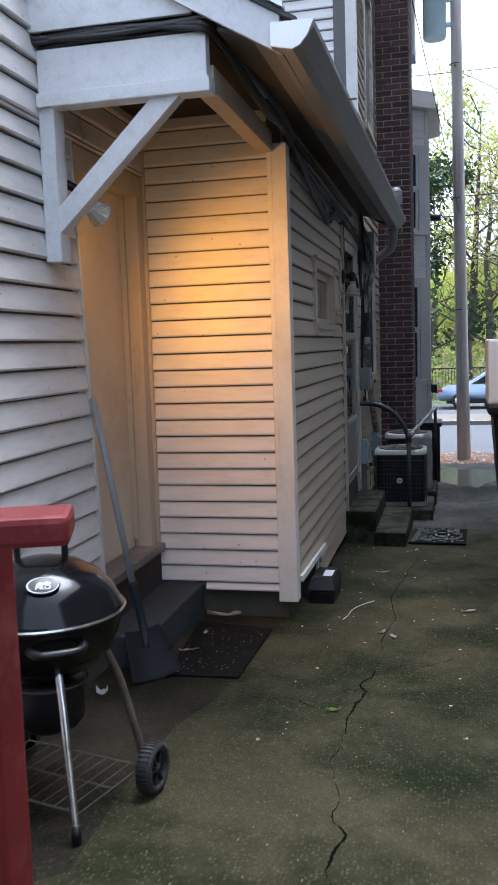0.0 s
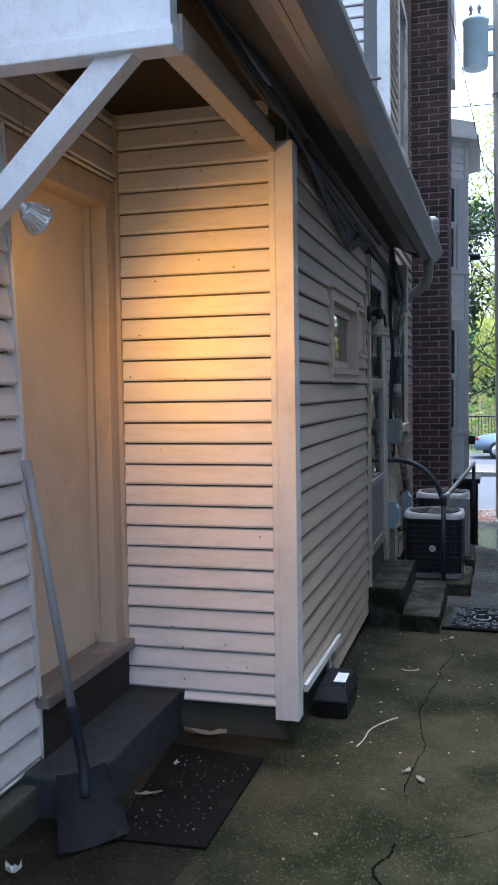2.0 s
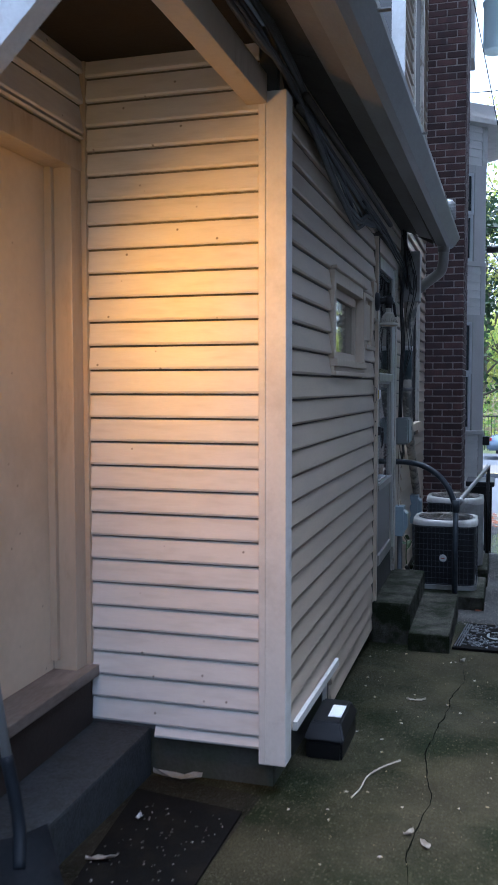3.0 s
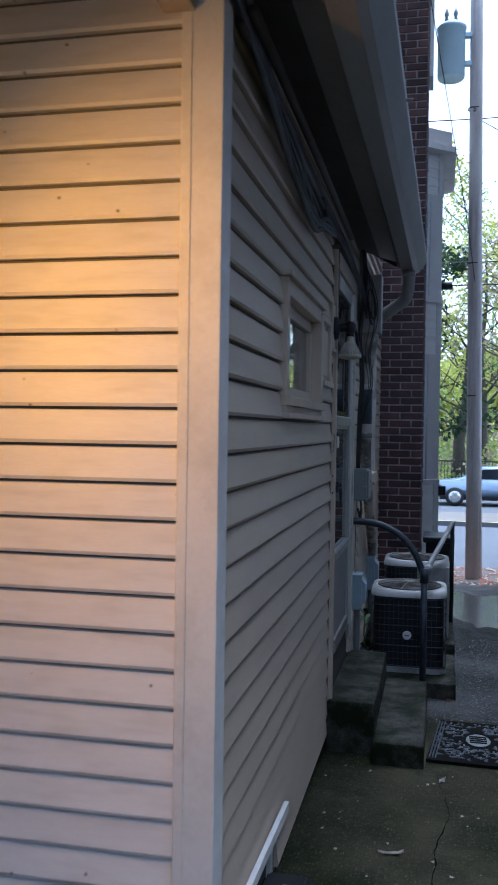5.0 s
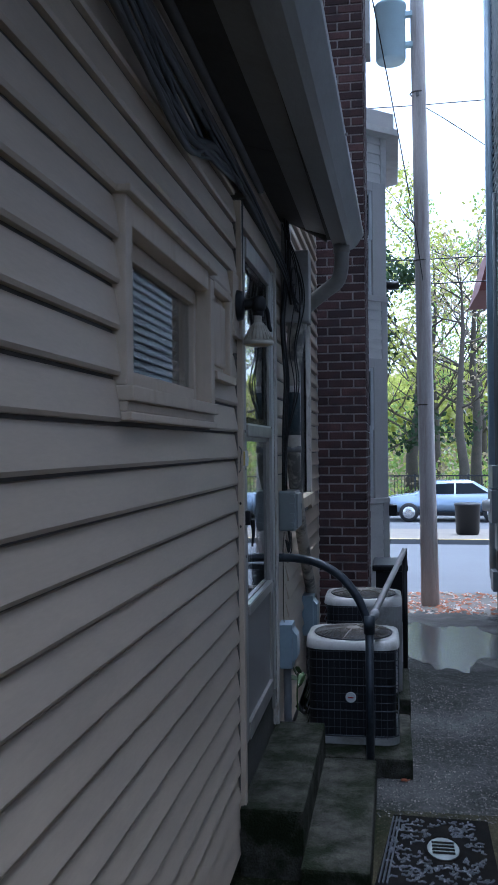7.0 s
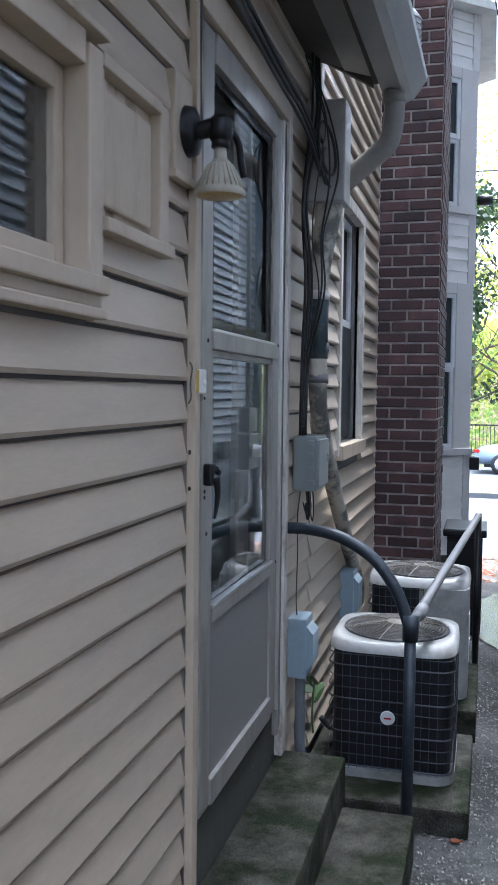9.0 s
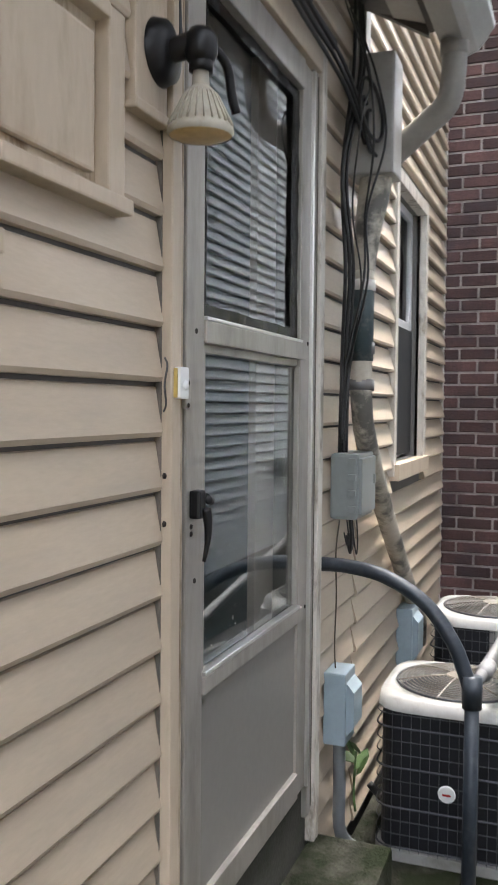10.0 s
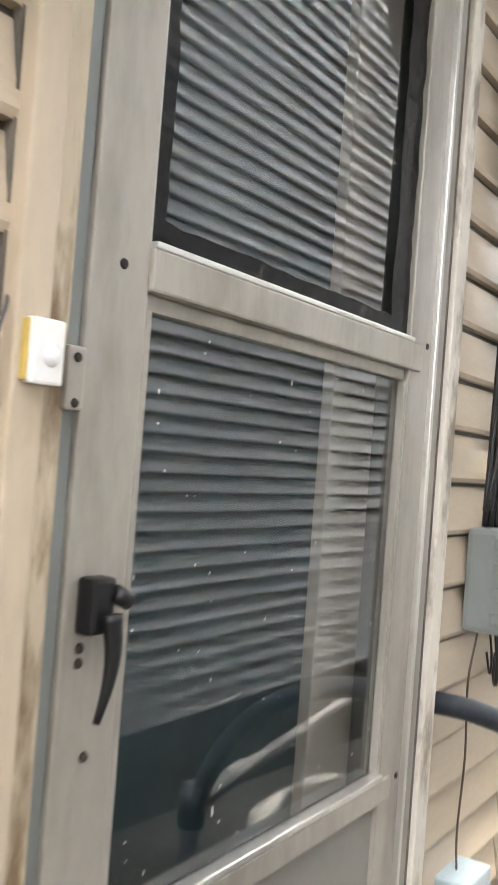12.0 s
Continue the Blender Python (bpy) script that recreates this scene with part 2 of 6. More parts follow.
WHITEPL = material("white_plastic", (0.72, 0.72, 0.71), 0.4, 0, 0.03, 6, 60, 0.03, 0.001)
SILVERED = material("silvered_reflector_glass", (0.74, 0.74, 0.73), 0.25, 0.35, 0.06, 10, 60, 0.03, 0.001)
LAMPGLASS = material("yellowed_bulb_glass", (0.50, 0.35, 0.15), 0.3, 0, 0.15, 14, 50, 0.05, 0.001, (0.28, 0.17, 0.06), 0.7, 22)
# Pole wood and transformer blue are lightened to include the sky's veiling glare.
POLEWOOD = material("weathered_sky_veiled_pole_wood", (0.54, 0.50, 0.47), 0.85, 0, 0.2, 3, 40, 0.5, 0.01, (0.30, 0.23, 0.18), 0.7, 2, (6, 6, 0.5))
TRANSF = material("sky_veiled_blue_transformer_paint", (0.48, 0.60, 0.63), 0.4, 0.1, 0.06)
CABLE = material("black_cable", (0.012, 0.012, 0.012), 0.5, 0, 0.1)
CONCRETE = concrete_material("mossy_driveway_concrete", (0.050, 0.044, 0.023), (0.0105, 0.0150, 0.0036), 0.2, (0.105, 0.093, 0.056), 75)
SLAB = concrete_material("dark_patch_concrete", (0.032, 0.026, 0.017), (0.009, 0.009, 0.004), 0.15, (0.07, 0.06, 0.042), 75)
GRAVEL = concrete_material("worn_gravel_concrete", (0.072, 0.072, 0.068), (0.030, 0.031, 0.026), 0.35, (0.21, 0.205, 0.19), 50)
WETSLAB = concrete_material("wet_smooth_concrete", (0.13, 0.125, 0.115), (0.06, 0.057, 0.05), 0.62, None)
ASPHALT = material("grey_road_asphalt", (0.085, 0.088, 0.094), 0.8, 0, 0.15, 1, 80, 0.3, 0.004, (0.06, 0.06, 0.065), 0.6, 0.5)
PAVING = material("pale_pavement", (0.15, 0.13, 0.105), 0.85, 0, 0.2, 2, 60, 0.3, 0.004, (0.14, 0.125, 0.10), 0.6, 1)
YELLOW = material("faded_yellow_kerb_paint", (0.50, 0.36, 0.10), 0.7)
GRASS = material("rough_grass", (0.10, 0.12, 0.035), 0.9, 0, 0.4, 1.5, 40, 0.6, 0.02, (0.16, 0.13, 0.05), 0.6, 0.8)
LEAFLITTER = material("fallen_orange_leaves", (0.34, 0.12, 0.055), 0.8, 0, 0.3, 9, 60, 0.2, 0.002, (0.20, 0.11, 0.05), 0.6, 14)
PALELEAF = material("pale_dead_leaf", (0.42, 0.38, 0.32), 0.8, 0, 0.2, 20, 90, 0.2, 0.002)
PAPER = material("white_scrap_paper", (0.75, 0.75, 0.74), 0.7, 0, 0.06, 20, 90, 0.2, 0.002)
CRACK = material("dirt_filled_crack", (0.0025, 0.0025, 0.002), 0.95, 0, 0.4, 20, 90, 0.5, 0.004, (0.006, 0.008, 0.003), 0.6, 6, spec=0.05)
MAT = material("black_rubber_mat", (0.006, 0.0056, 0.0052), 0.95, 0, 0.3, 8, 150, 0.5, 0.003, (0.016, 0.013, 0.009), 0.6, 9, spec=0.08)
MATSHINE = material("worn_grey_rubber_mat", (0.06, 0.065, 0.075), 0.28, 0, 0.2, 10, 150, 0.3, 0.003)
BARK = material("grey_brown_bark", (0.085, 0.07, 0.055), 0.9, 0, 0.25, 3, 30, 0.6, 0.02, (0.05, 0.05, 0.035), 0.5, 2)


def leaf_material(name, colour):
    """Thin leaf that lets part of the light through."""
    m = material(name, colour, 0.6, 0, 0.4, 0.7, 5, 0)
    t = m.node_tree
    b = t.nodes["Principled BSDF"]
    thin = t.nodes.new("ShaderNodeBsdfTranslucent")
    t.links.new(b.inputs["Base Color"].links[0].from_socket, thin.inputs["Color"])
    mix = t.nodes.new("ShaderNodeMixShader")
    mix.inputs[0].default_value = 0.5
    t.links.new(b.outputs[0], mix.inputs[1])
    t.links.new(thin.outputs[0], mix.inputs[2])
    t.links.new(mix.outputs[0], t.nodes["Material Output"].inputs["Surface"])
    return m


LEAVES = [leaf_material("leaf_yellow_green", (0.42, 0.44, 0.10)), leaf_material("leaf_fresh_green", (0.22, 0.32, 0.075)), leaf_material("leaf_dark_ivy", (0.03, 0.055, 0.022)), leaf_material("leaf_dry_tan", (0.38, 0.31, 0.19))]
WEEDLEAF = material("broad_weed_leaf", (0.045, 0.085, 0.02), 0.5, 0, 0.3, 30, 90, 0.2, 0.001)
FENCE = material("black_iron_paint", (0.015, 0.015, 0.016), 0.5)
CARPAINT = material("silver_blue_car_paint", (0.26, 0.32, 0.40), 0.25, 0.5, 0.02, 4, 60, 0)
CARGLASS = material("dark_car_glass", (0.02, 0.025, 0.03), 0.08, 0, 0.02, 4, 60, 0)
REDLIGHT = material("red_lamp_plastic", (0.4, 0.02, 0.02), 0.25)
GLASS = glass_material("window_glass")
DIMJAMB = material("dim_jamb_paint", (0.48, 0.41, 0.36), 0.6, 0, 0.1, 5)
# Near-black teal that stands for the lack of light indoors.
DARKROOM = material("unlit_interior_tone", (0.014, 0.030, 0.037), 0.7, 0, 0.3, 3, 20, 0)
BLIND = material("dark_window_blind", (0.045, 0.05, 0.05), 0.6)
WHITEWIN = material("white_window_frame_paint", (0.60, 0.61, 0.62), 0.45, 0, 0.05, 5, 60, 0.06, 0.001, (0.35, 0.35, 0.35), 0.3, 6)
TANTRIM = material("taupe_bay_trim", (0.56, 0.54, 0.52), 0.5, 0, 0.08, 4, 60, 0.1, 0.002)
REDROOF = material("dull_red_roof_edge", (0.16, 0.05, 0.04), 0.7)
INKGREY = material("grey_print", (0.35, 0.36, 0.38), 0.5)


# ---- mesh helpers ----
def part(name, bm, mat, parent=None, label="", smooth=False):
    me = bpy.data.meshes.new(name)
    bm.normal_update()
    bm.to_mesh(me)
    bm.free()
    me.materials.append(mat)
    if smooth:
        for p in me.polygons:
            p.use_smooth = True
    ob = new(name, me)
    if parent:
        ob.parent = parent
    return tagged(ob, label)


def empty(name, label, category, group="", kind=""):
    return tagged(new(name), label, category, group, kind)


def struct(ob, label, category):
    return tagged(ob, label, category, "", "structure")


def box(x0, x1, y0, y1, z0, z1, bevel=0.0, bm=None):
    own = bmesh.new()
    bmesh.ops.create_cube(own, size=1, matrix=Matrix.LocRotScale(((x0 + x1) / 2, (y0 + y1) / 2, (z0 + z1) / 2), None, (abs(x1 - x0), abs(y1 - y0), abs(z1 - z0))))
    if bevel:
        bmesh.ops.bevel(own, geom=own.edges[:], offset=bevel, segments=2, affect="EDGES", profile=0.6)
    return merge(bm, own)


def merge(bm, other):
    if bm is None:
        return other
    me = bpy.data.meshes.new("scratch")
    other.to_mesh(me)
    other.free()
    bm.from_mesh(me)
    bpy.data.meshes.remove(me)
    return bm


def prism(poly, v0, v1, bm=None):
    """A closed solid: a polygon of 3D points swept from offset v0 to v1."""
    bm = bm or bmesh.new()
    a = [bm.verts.new(Vector(p) + Vector(v0)) for p in poly]
    b = [bm.verts.new(Vector(p) + Vector(v1)) for p in poly]
    n = len(poly)
    bm.faces.new(a)
    bm.faces.new(b[::-1])
    for i in range(n):
        bm.faces.new((a[i], b[i], b[(i + 1) % n], a[(i + 1) % n]))
    bmesh.ops.recalc_face_normals(bm, faces=bm.faces[:])
    return bm


def sweep(pts, radius, sides=10, bm=None, radii=None, flat=1.0):
    """A tube along points, closed at the ends."""
    bm = bm or bmesh.new()
    pts = [Vector(p) for p in pts]
    rings, side = [], None
    for i, p in enumerate(pts):
        d = (pts[min(i + 1, len(pts) - 1)] - pts[max(i - 1, 0)]).normalized()
        if side is None:
            side = d.cross(Vector((0, 0, 1)))
            if side.length < 0.1:
                side = d.cross(Vector((0, 1, 0)))
        side = (side - d * side.dot(d)).normalized()
        up = side.cross(d)
        r = radii[i] if radii else radius
        rings.append([bm.verts.new(p + r * (math.cos(a) * side + flat * math.sin(a) * up)) for a in (2 * math.pi * k / sides for k in range(sides))])
    for a, b in zip(rings, rings[1:]):
        for k in range(sides):
            bm.faces.new((a[k], a[(k + 1) % sides], b[(k + 1) % sides], b[k]))
    bm.faces.new(rings[0][::-1])
    bm.faces.new(rings[-1])
    return bm


def curve(pts, steps=8):
    """A smooth line through points."""
    p = [Vector(q) for q in pts]
    p = [2 * p[0] - p[1]] + p + [2 * p[-1] - p[-2]]
    out = []
    for i in range(1, len(p) - 2):
        for k in range(steps):
            t = k / steps
            out.append(0.5 * (2 * p[i] + (p[i + 1] - p[i - 1]) * t + (2 * p[i - 1] - 5 * p[i] + 4 * p[i + 1] - p[i + 2]) * t * t + (3 * p[i] - p[i - 1] - 3 * p[i + 1] + p[i + 2]) * t ** 3))
    return out + [p[-2]]


def lathe(profile, sides=32, m=None, bm=None):
    """A turned shape: (radius, height) pairs about z, then posed by m."""
    own = bmesh.new()
    rings = []
    for r, z in profile:
        rings.append([own.verts.new((r * math.cos(a), r * math.sin(a), z)) for a in (2 * math.pi * k / sides for k in range(sides))] if r > 1e-4 else [own.verts.new((0, 0, z))])
    for a, b in zip(rings, rings[1:]):
        for k in range(sides):
            l = (k + 1) % sides
            if len(a) == 1 and len(b) > 1:
                own.faces.new((a[0], b[l], b[k]))
            elif len(b) == 1 and len(a) > 1:
                own.faces.new((a[k], a[l], b[0]))
            elif len(a) > 1:
                own.faces.new((a[k], a[l], b[l], b[k]))
    bmesh.ops.recalc_face_normals(own, faces=own.faces[:])
    if m:
        own.transform(m)
    return merge(bm, own)


def ring(radius, thick, m, sides=40, bm=None):
    return merge(bm, _closed([m @ Vector((radius * math.cos(a), radius * math.sin(a), 0)) for a in (2 * math.pi * k / sides for k in range(sides))], thick, m.to_3x3() @ Vector((0, 0, 1))))


def _closed(pts, r, axis):
    bm = bmesh.new()
    n, rings = len(pts), []
    for i in range(n):
        d = (pts[(i + 1) % n] - pts[i - 1]).normalized()
        s = d.cross(axis).normalized()
        rings.append([bm.verts.new(pts[i] + r * (math.cos(a) * s + math.sin(a) * axis)) for a in (2 * math.pi * k / 6 for k in range(6))])
    for i in range(n):
        a, b = rings[i], rings[(i + 1) % n]
        for k in range(6):
            bm.faces.new((a[k], b[k], b[(k + 1) % 6], a[(k + 1) % 6]))
    bmesh.ops.recalc_face_normals(bm, faces=bm.faces[:])
    return bm


def rounded(x0, x1, y0, y1, r, z0, z1, n=6, bm=None):
    """A slab with rounded corners seen from above."""
    poly = []
    for cx, cy, a0 in ((x1 - r, y1 - r, 0), (x0 + r, y1 - r, 90), (x0 + r, y0 + r, 180), (x1 - r, y0 + r, 270)):
        for k in range(n + 1):
            a = radians(a0 + 90 * k / n)
            poly.append((cx + r * math.cos(a), cy + r * math.sin(a), 0))
    return prism(poly, (0, 0, z0), (0, 0, z1), bm)


def siding(parent, along, plane, side, a0, a1, z0, z1, pitch, zref, mat, holes=(), lap=0.02, name="siding_board", slope=None):
    """Lapped boards on a wall along x or y, whose face looks to side (+1, -1) of the plane; holes are (a0, a1, z0, z1)."""
    k = math.floor((z0 - zref) / pitch)
    while zref + k * pitch < z1 - 0.01:
        lo, hi = max(zref + k * pitch, z0), min(zref + (k + 1) * pitch, z1)
        k += 1
        if hi - lo < 0.015:
            continue
        spans = [(a0, a1)]
        if slope:
            spans = [(a0, slope(hi)) if slope(hi) < a1 else (a0, a1)]
        for h0, h1, g0, g1 in holes:
            if min(hi, g1) - max(lo, g0) > 0.4 * (hi - lo):
                spans = [q for s0, s1 in spans for q in ((s0, min(s1, h0)), (max(s0, h1), s1)) if q[1] - q[0] > 0.01]
        for s0, s1 in spans:
            prof = [(-0.010, lo), (lap - 0.004, lo), (lap - 0.003, lo + 0.002), (lap, lo + 0.009), (0.003, hi - 0.010), (-0.007, hi - 0.006), (-0.010, hi)]
            if along == "x":
                poly, v = [(0, plane + side * o, z) for o, z in prof], ((s0, 0, 0), (s1, 0, 0))
            else:
                poly, v = [(plane + side * o, 0, z) for o, z in prof], ((0, s0, 0), (0, s1, 0))
            part(name, prism(poly, *v), mat, parent)


def frame_boards(parent, name, plane, side, a0, a1, z0, z1, w, d, mat, along="y", skip=()):
    """Four casing boards round an opening."""
    for key, (p0, p1, q0, q1) in dict(left=(a0 - w, a0, z0 - w, z1 + w), right=(a1, a1 + w, z0 - w, z1 + w), top=(a0, a1, z1, z1 + w), bottom=(a0, a1, z0 - w, z0)).items():
        if key in skip:
            continue
        o0, o1 = sorted((plane, plane + side * d))
        part(name, box(o0, o1, p0, p1, q0, q1, 0.003) if along == "y" else box(p0, p1, o0, o1, q0, q1, 0.003), mat, parent)


def ground_z(y):
    return 0.27 - 0.045 * y if y < 10.5 else max(-0.2025 - 0.044 * (y - 10.5), -0.40)


# ---- ground ----
def build_ground():
    bm = bmesh.new()
    ys = [-60, -20, -6] + [-3 + 0.5 * i for i in range(28)] + [11, 12.2, 13.5, 14.2, 15.0, 15.9, 16.0, 16.02, 20, 25.5, 25.52, 25.7, 30, 32, 34, 37, 50, 90, 400]
    xs = [-400, -60, -12, -4, -2, -1, -0.5, 0, 0.5, 1, 2, 4, 12, 60, 400]

    def z(y):
        if y <= 15.9:
            return ground_z(y)
        if y < 16.02:
            return -0.40
        if y < 25.51:
            return -0.52 - 0.28 * (y - 16) / 9.5
        return -0.68 - 0.32 * min((y - 25.5) / 8.5, 1) + 0.008 * (max(min(y, 90), 50) - 50)

    grid = [[bm.verts.new((x, y, z(y))) for x in xs] for y in ys]
    for i, (a, b) in enumerate(zip(grid, grid[1:])):
        y = (ys[i] + ys[i + 1]) / 2
        slot = 0 if y < 8 else 1 if y < 14.2 else 3 if y < 16.01 else 4 if y < 25.51 else 5 if y < 25.7 else 3 if y < 31 else 4 if y < 37 else 6
        for k in range(len(xs) - 1):
            f = bm.faces.new((a[k], a[k + 1], b[k + 1], b[k]))
            f.material_index = slot
    ob = part("ground", bm, CONCRETE)
    for m in (GRAVEL, WETSLAB, PAVING, ASPHALT, YELLOW, GRASS):
        ob.data.materials.append(m)
    return struct(ob, "damp mossy concrete driveway sloping down to a grey street", "ground")


GROUND = build_ground()


def crack(points, width, seed=5):
    """A jagged split with broken edges, from fine wander on a smooth line."""
    rng = random.Random(seed)
    line = [Vector((x, y, 0)) for x, y in points]
    for size in (0.045, 0.026, 0.015, 0.008, 0.004):
        finer = [line[0]]
        for p, q in zip(line, line[1:]):
            d = q - p
            across = Vector((-d.y, d.x, 0)).normalized() if d.length else Vector((1, 0, 0))
            finer += [(p + q) / 2 + across * rng.uniform(-size, size) * min(1, d.length * 5), q]
        line = finer
    bm, prev, w = bmesh.new(), None, width
    for i, p in enumerate(line):
        d = line[min(i + 1, len(line) - 1)] - line[max(i - 1, 0)]
        across = Vector((-d.y, d.x, 0)).normalized()
        w = min(max(w + rng.uniform(-0.45, 0.45) * width, 0.2 * width), 2.0 * width)
        pair = [bm.verts.new((p.x + across.x * s, p.y + across.y * s, ground_z(p.y + across.y * s) + 0.003)) for s in (-w * rng.uniform(0.2, 0.7), w * rng.uniform(0.2, 0.7))]
        if prev:
            bm.faces.new((prev[0], prev[1], pair[1], pair[0]))
        prev = pair
    part("crack", bm, CRACK, GROUND, "dark jagged crack across the concrete")


crack([(-0.34, 1.4), (-0.33, 2.17), (-0.32, 2.43), (-0.384, 2.72), (-0.413, 3.18), (-0.391, 3.55), (-0.365, 3.92)], 0.006)
crack([(-0.365, 3.92), (-0.332, 4.81), (-0.368, 5.63), (-0.29, 6.4), (-0.33, 7.1)], 0.0032, 6)
crack([(-0.365, 3.92), (-0.25, 4.02), (-0.126, 4.046), (0.112, 4.3), (0.4, 4.5)], 0.004, 7)
crack([(-0.94, 3.58), (-0.80, 3.50), (-0.62, 3.47), (-0.46, 3.42)], 0.003, 8)


# ---- lean-to walls ----
SIDE, LEFT, FRONT = -0.905, -1.70, 4.77
WIN = (5.80, 6.655, 1.735, 2.11)
DOOR = (7.337, 8.19, 0.40, 2.46)
WIN2 = (9.46, 10.16, 1.27, 2.46)
UPWIN = (9.55, 10.30, 3.90, 5.30)


def wall_with_openings(name, along, plane, back, a0, a1, z0, z1, openings, mat, label):
    """A wall of thickness from plane to back, cut through by openings that do not overlap along the wall."""
    bm, cursor = None, a0

    def piece(b, p0, p1, q0, q1):
        if p1 - p0 < 0.001 or q1 - q0 < 0.001:
            return b
        o0, o1 = sorted((plane, back))
        return box(o0, o1, p0, p1, q0, q1, 0, b) if along == "y" else box(p0, p1, o0, o1, q0, q1, 0, b)

    for h0, h1, g0, g1 in sorted(openings):
        bm = piece(bm, cursor, h0, z0, z1)
        bm = piece(bm, h0, h1, z0, g0)
        bm = piece(bm, h0, h1, g1, z1)
        cursor = h1
    bm = piece(bm, cursor, a1, z0, z1)
    return struct(part(name, bm, mat), label, "wall")


wall_side = wall_with_openings("wall_side", "y", SIDE - 0.002, SIDE - 0.12, FRONT + 0.02, 8.75, 0.0, 2.9, [(FRONT + 0.02, 5.74, 0.0, 0.22), WIN, DOOR], WALLCORE, "cream horizontal siding on the lean-to's long wall")
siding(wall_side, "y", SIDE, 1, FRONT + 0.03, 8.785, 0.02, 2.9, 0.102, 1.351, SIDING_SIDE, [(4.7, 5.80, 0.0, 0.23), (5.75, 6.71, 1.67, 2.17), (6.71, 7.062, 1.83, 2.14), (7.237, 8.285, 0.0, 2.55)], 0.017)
wall_front = struct(part("wall_front", box(LEFT, -0.91, FRONT + 0.004, FRONT + 0.11, 0.24, 2.92), WALLCORE), "white clapboard end wall lit by the porch lamp", "wall")
siding(wall_front, "x", FRONT, -1, LEFT + 0.025, -0.975, 0.215, 2.92, 0.0939, 1.297, SIDING_FRONT, [(LEFT, -1.405, 0.0, 0.30)], 0.017)
part("corner_board", box(-0.975, -0.868, FRONT - 0.022, FRONT + 0.075, 0.16, 2.68, 0.004), TRIM, wall_front)
part("corner_bead", box(-0.951, -0.947, FRONT - 0.025, FRONT - 0.02, 0.17, 2.66), TRIM, wall_front)
part("inner_corner_strip", box(LEFT + 0.004, LEFT + 0.028, FRONT - 0.02, FRONT, 0.45, 2.9, 0.003), CREAM, wall_front)
struct(part("foundation", box(LEFT, -0.93, FRONT + 0.03, 8.75, -0.4, 0.23), FOUNDATION), "dark damp block foundation under the lean-to", "wall")
part("loose_trim_strip", prism([(0, 0, 0), (0.018, 0, 0), (0.018, 0, 0.035), (0, 0, 0.035)], (-0.888, 4.95, 0.225), (-0.876, 5.83, 0.222)), TRIM, wall_side, "loose white trim strip hanging at a slant")

# the left wall with the recessed cream door
wall_left = wall_with_openings("wall_left", "y", LEFT - 0.002, LEFT - 0.2, -4.0, FRONT, 0.0, 3.3, [(3.79, 4.66, 0.47, 2.45)], WALLCORE, "white lapped siding beside the recessed side entrance")
siding(wall_left, "y", LEFT, 1, -3.8, 3.94, 0.24, 2.56, 0.116, 1.306, SIDING_FRONT, [], 0.021, slope=lambda z: 3.965 - 0.07 * z)
siding(wall_left, "y", LEFT, 1, -3.8, 3.94, 2.56, 3.3, 0.116, 1.306, SIDING_FRONT, [], 0.021)
siding(wall_left, "y", LEFT, 1, 3.95, FRONT - 0.02, 2.56, 3.3, 0.116, 1.306, SIDING_FRONT, [], 0.021)
part("end_channel", prism([(0, 3.948, 0.24), (0, 3.968, 0.24), (0, 3.806, 2.56), (0, 3.786, 2.56)], (LEFT - 0.002, 0, 0), (LEFT + 0.022, 0, 0)), TRIM, wall_left)
part("casing_side", box(LEFT - 0.09, LEFT + 0.012, 4.655, 4.74, 0.47, 2.46, 0.004), CREAM, wall_left)
part("casing_strip", box(LEFT, LEFT + 0.03, 4.74, 4.765, 0.47, 2.56, 0.003), CREAM, wall_left)
part("casing_head", box(LEFT - 0.09, LEFT + 0.016, 3.83, 4.745, 2.438, 2.55, 0.004), CREAM, wall_left)
struct(part("foundation", box(LEFT - 0.2, LEFT - 0.01, -4.0, FRONT, -0.2, 0.24), FOUNDATION), "mossy concrete foundation under white siding", "wall")
part("ledge", box(LEFT - 0.01, LEFT + 0.08, -1.0, 3.8, 0.0, 0.22, 0.015), FOUNDATION, wall_left)
door_1 = struct(empty("door_1", "closed plain cream door in a recessed side entrance", "door"), "", "")
part("door_leaf", box(LEFT - 0.13, LEFT - 0.09, 3.80, 4.655, 0.488, 2.475, 0.003), DOORPAINT, door_1)
part("door_stop", box(LEFT - 0.09, LEFT - 0.06, 4.63, 4.655, 0.53, 2.45, 0.002), CREAM, door_1)
part("threshold", box(LEFT - 0.13, LEFT + 0.06, 3.93, 4.755, 0.445, 0.49, 0.006), RAWWOOD, door_1, "worn bare wooden sill with peeling paint")
part("sill_riser", box(LEFT - 0.02, LEFT + 0.03, 3.95, 4.75, 0.24, 0.445, 0.004), DARKWOOD, door_1)
porch_step = struct(part("porch_step", box(-1.72, -1.425, 3.80, 4.775, -0.02, 0.25, 0.012), STEPSTONE), "low dark concrete step below the side door", "step")

# ---- porch canopy and roof ----
RISE = 0.58


def roof_z(x):
    return 2.80 + RISE * (-0.60 - x)


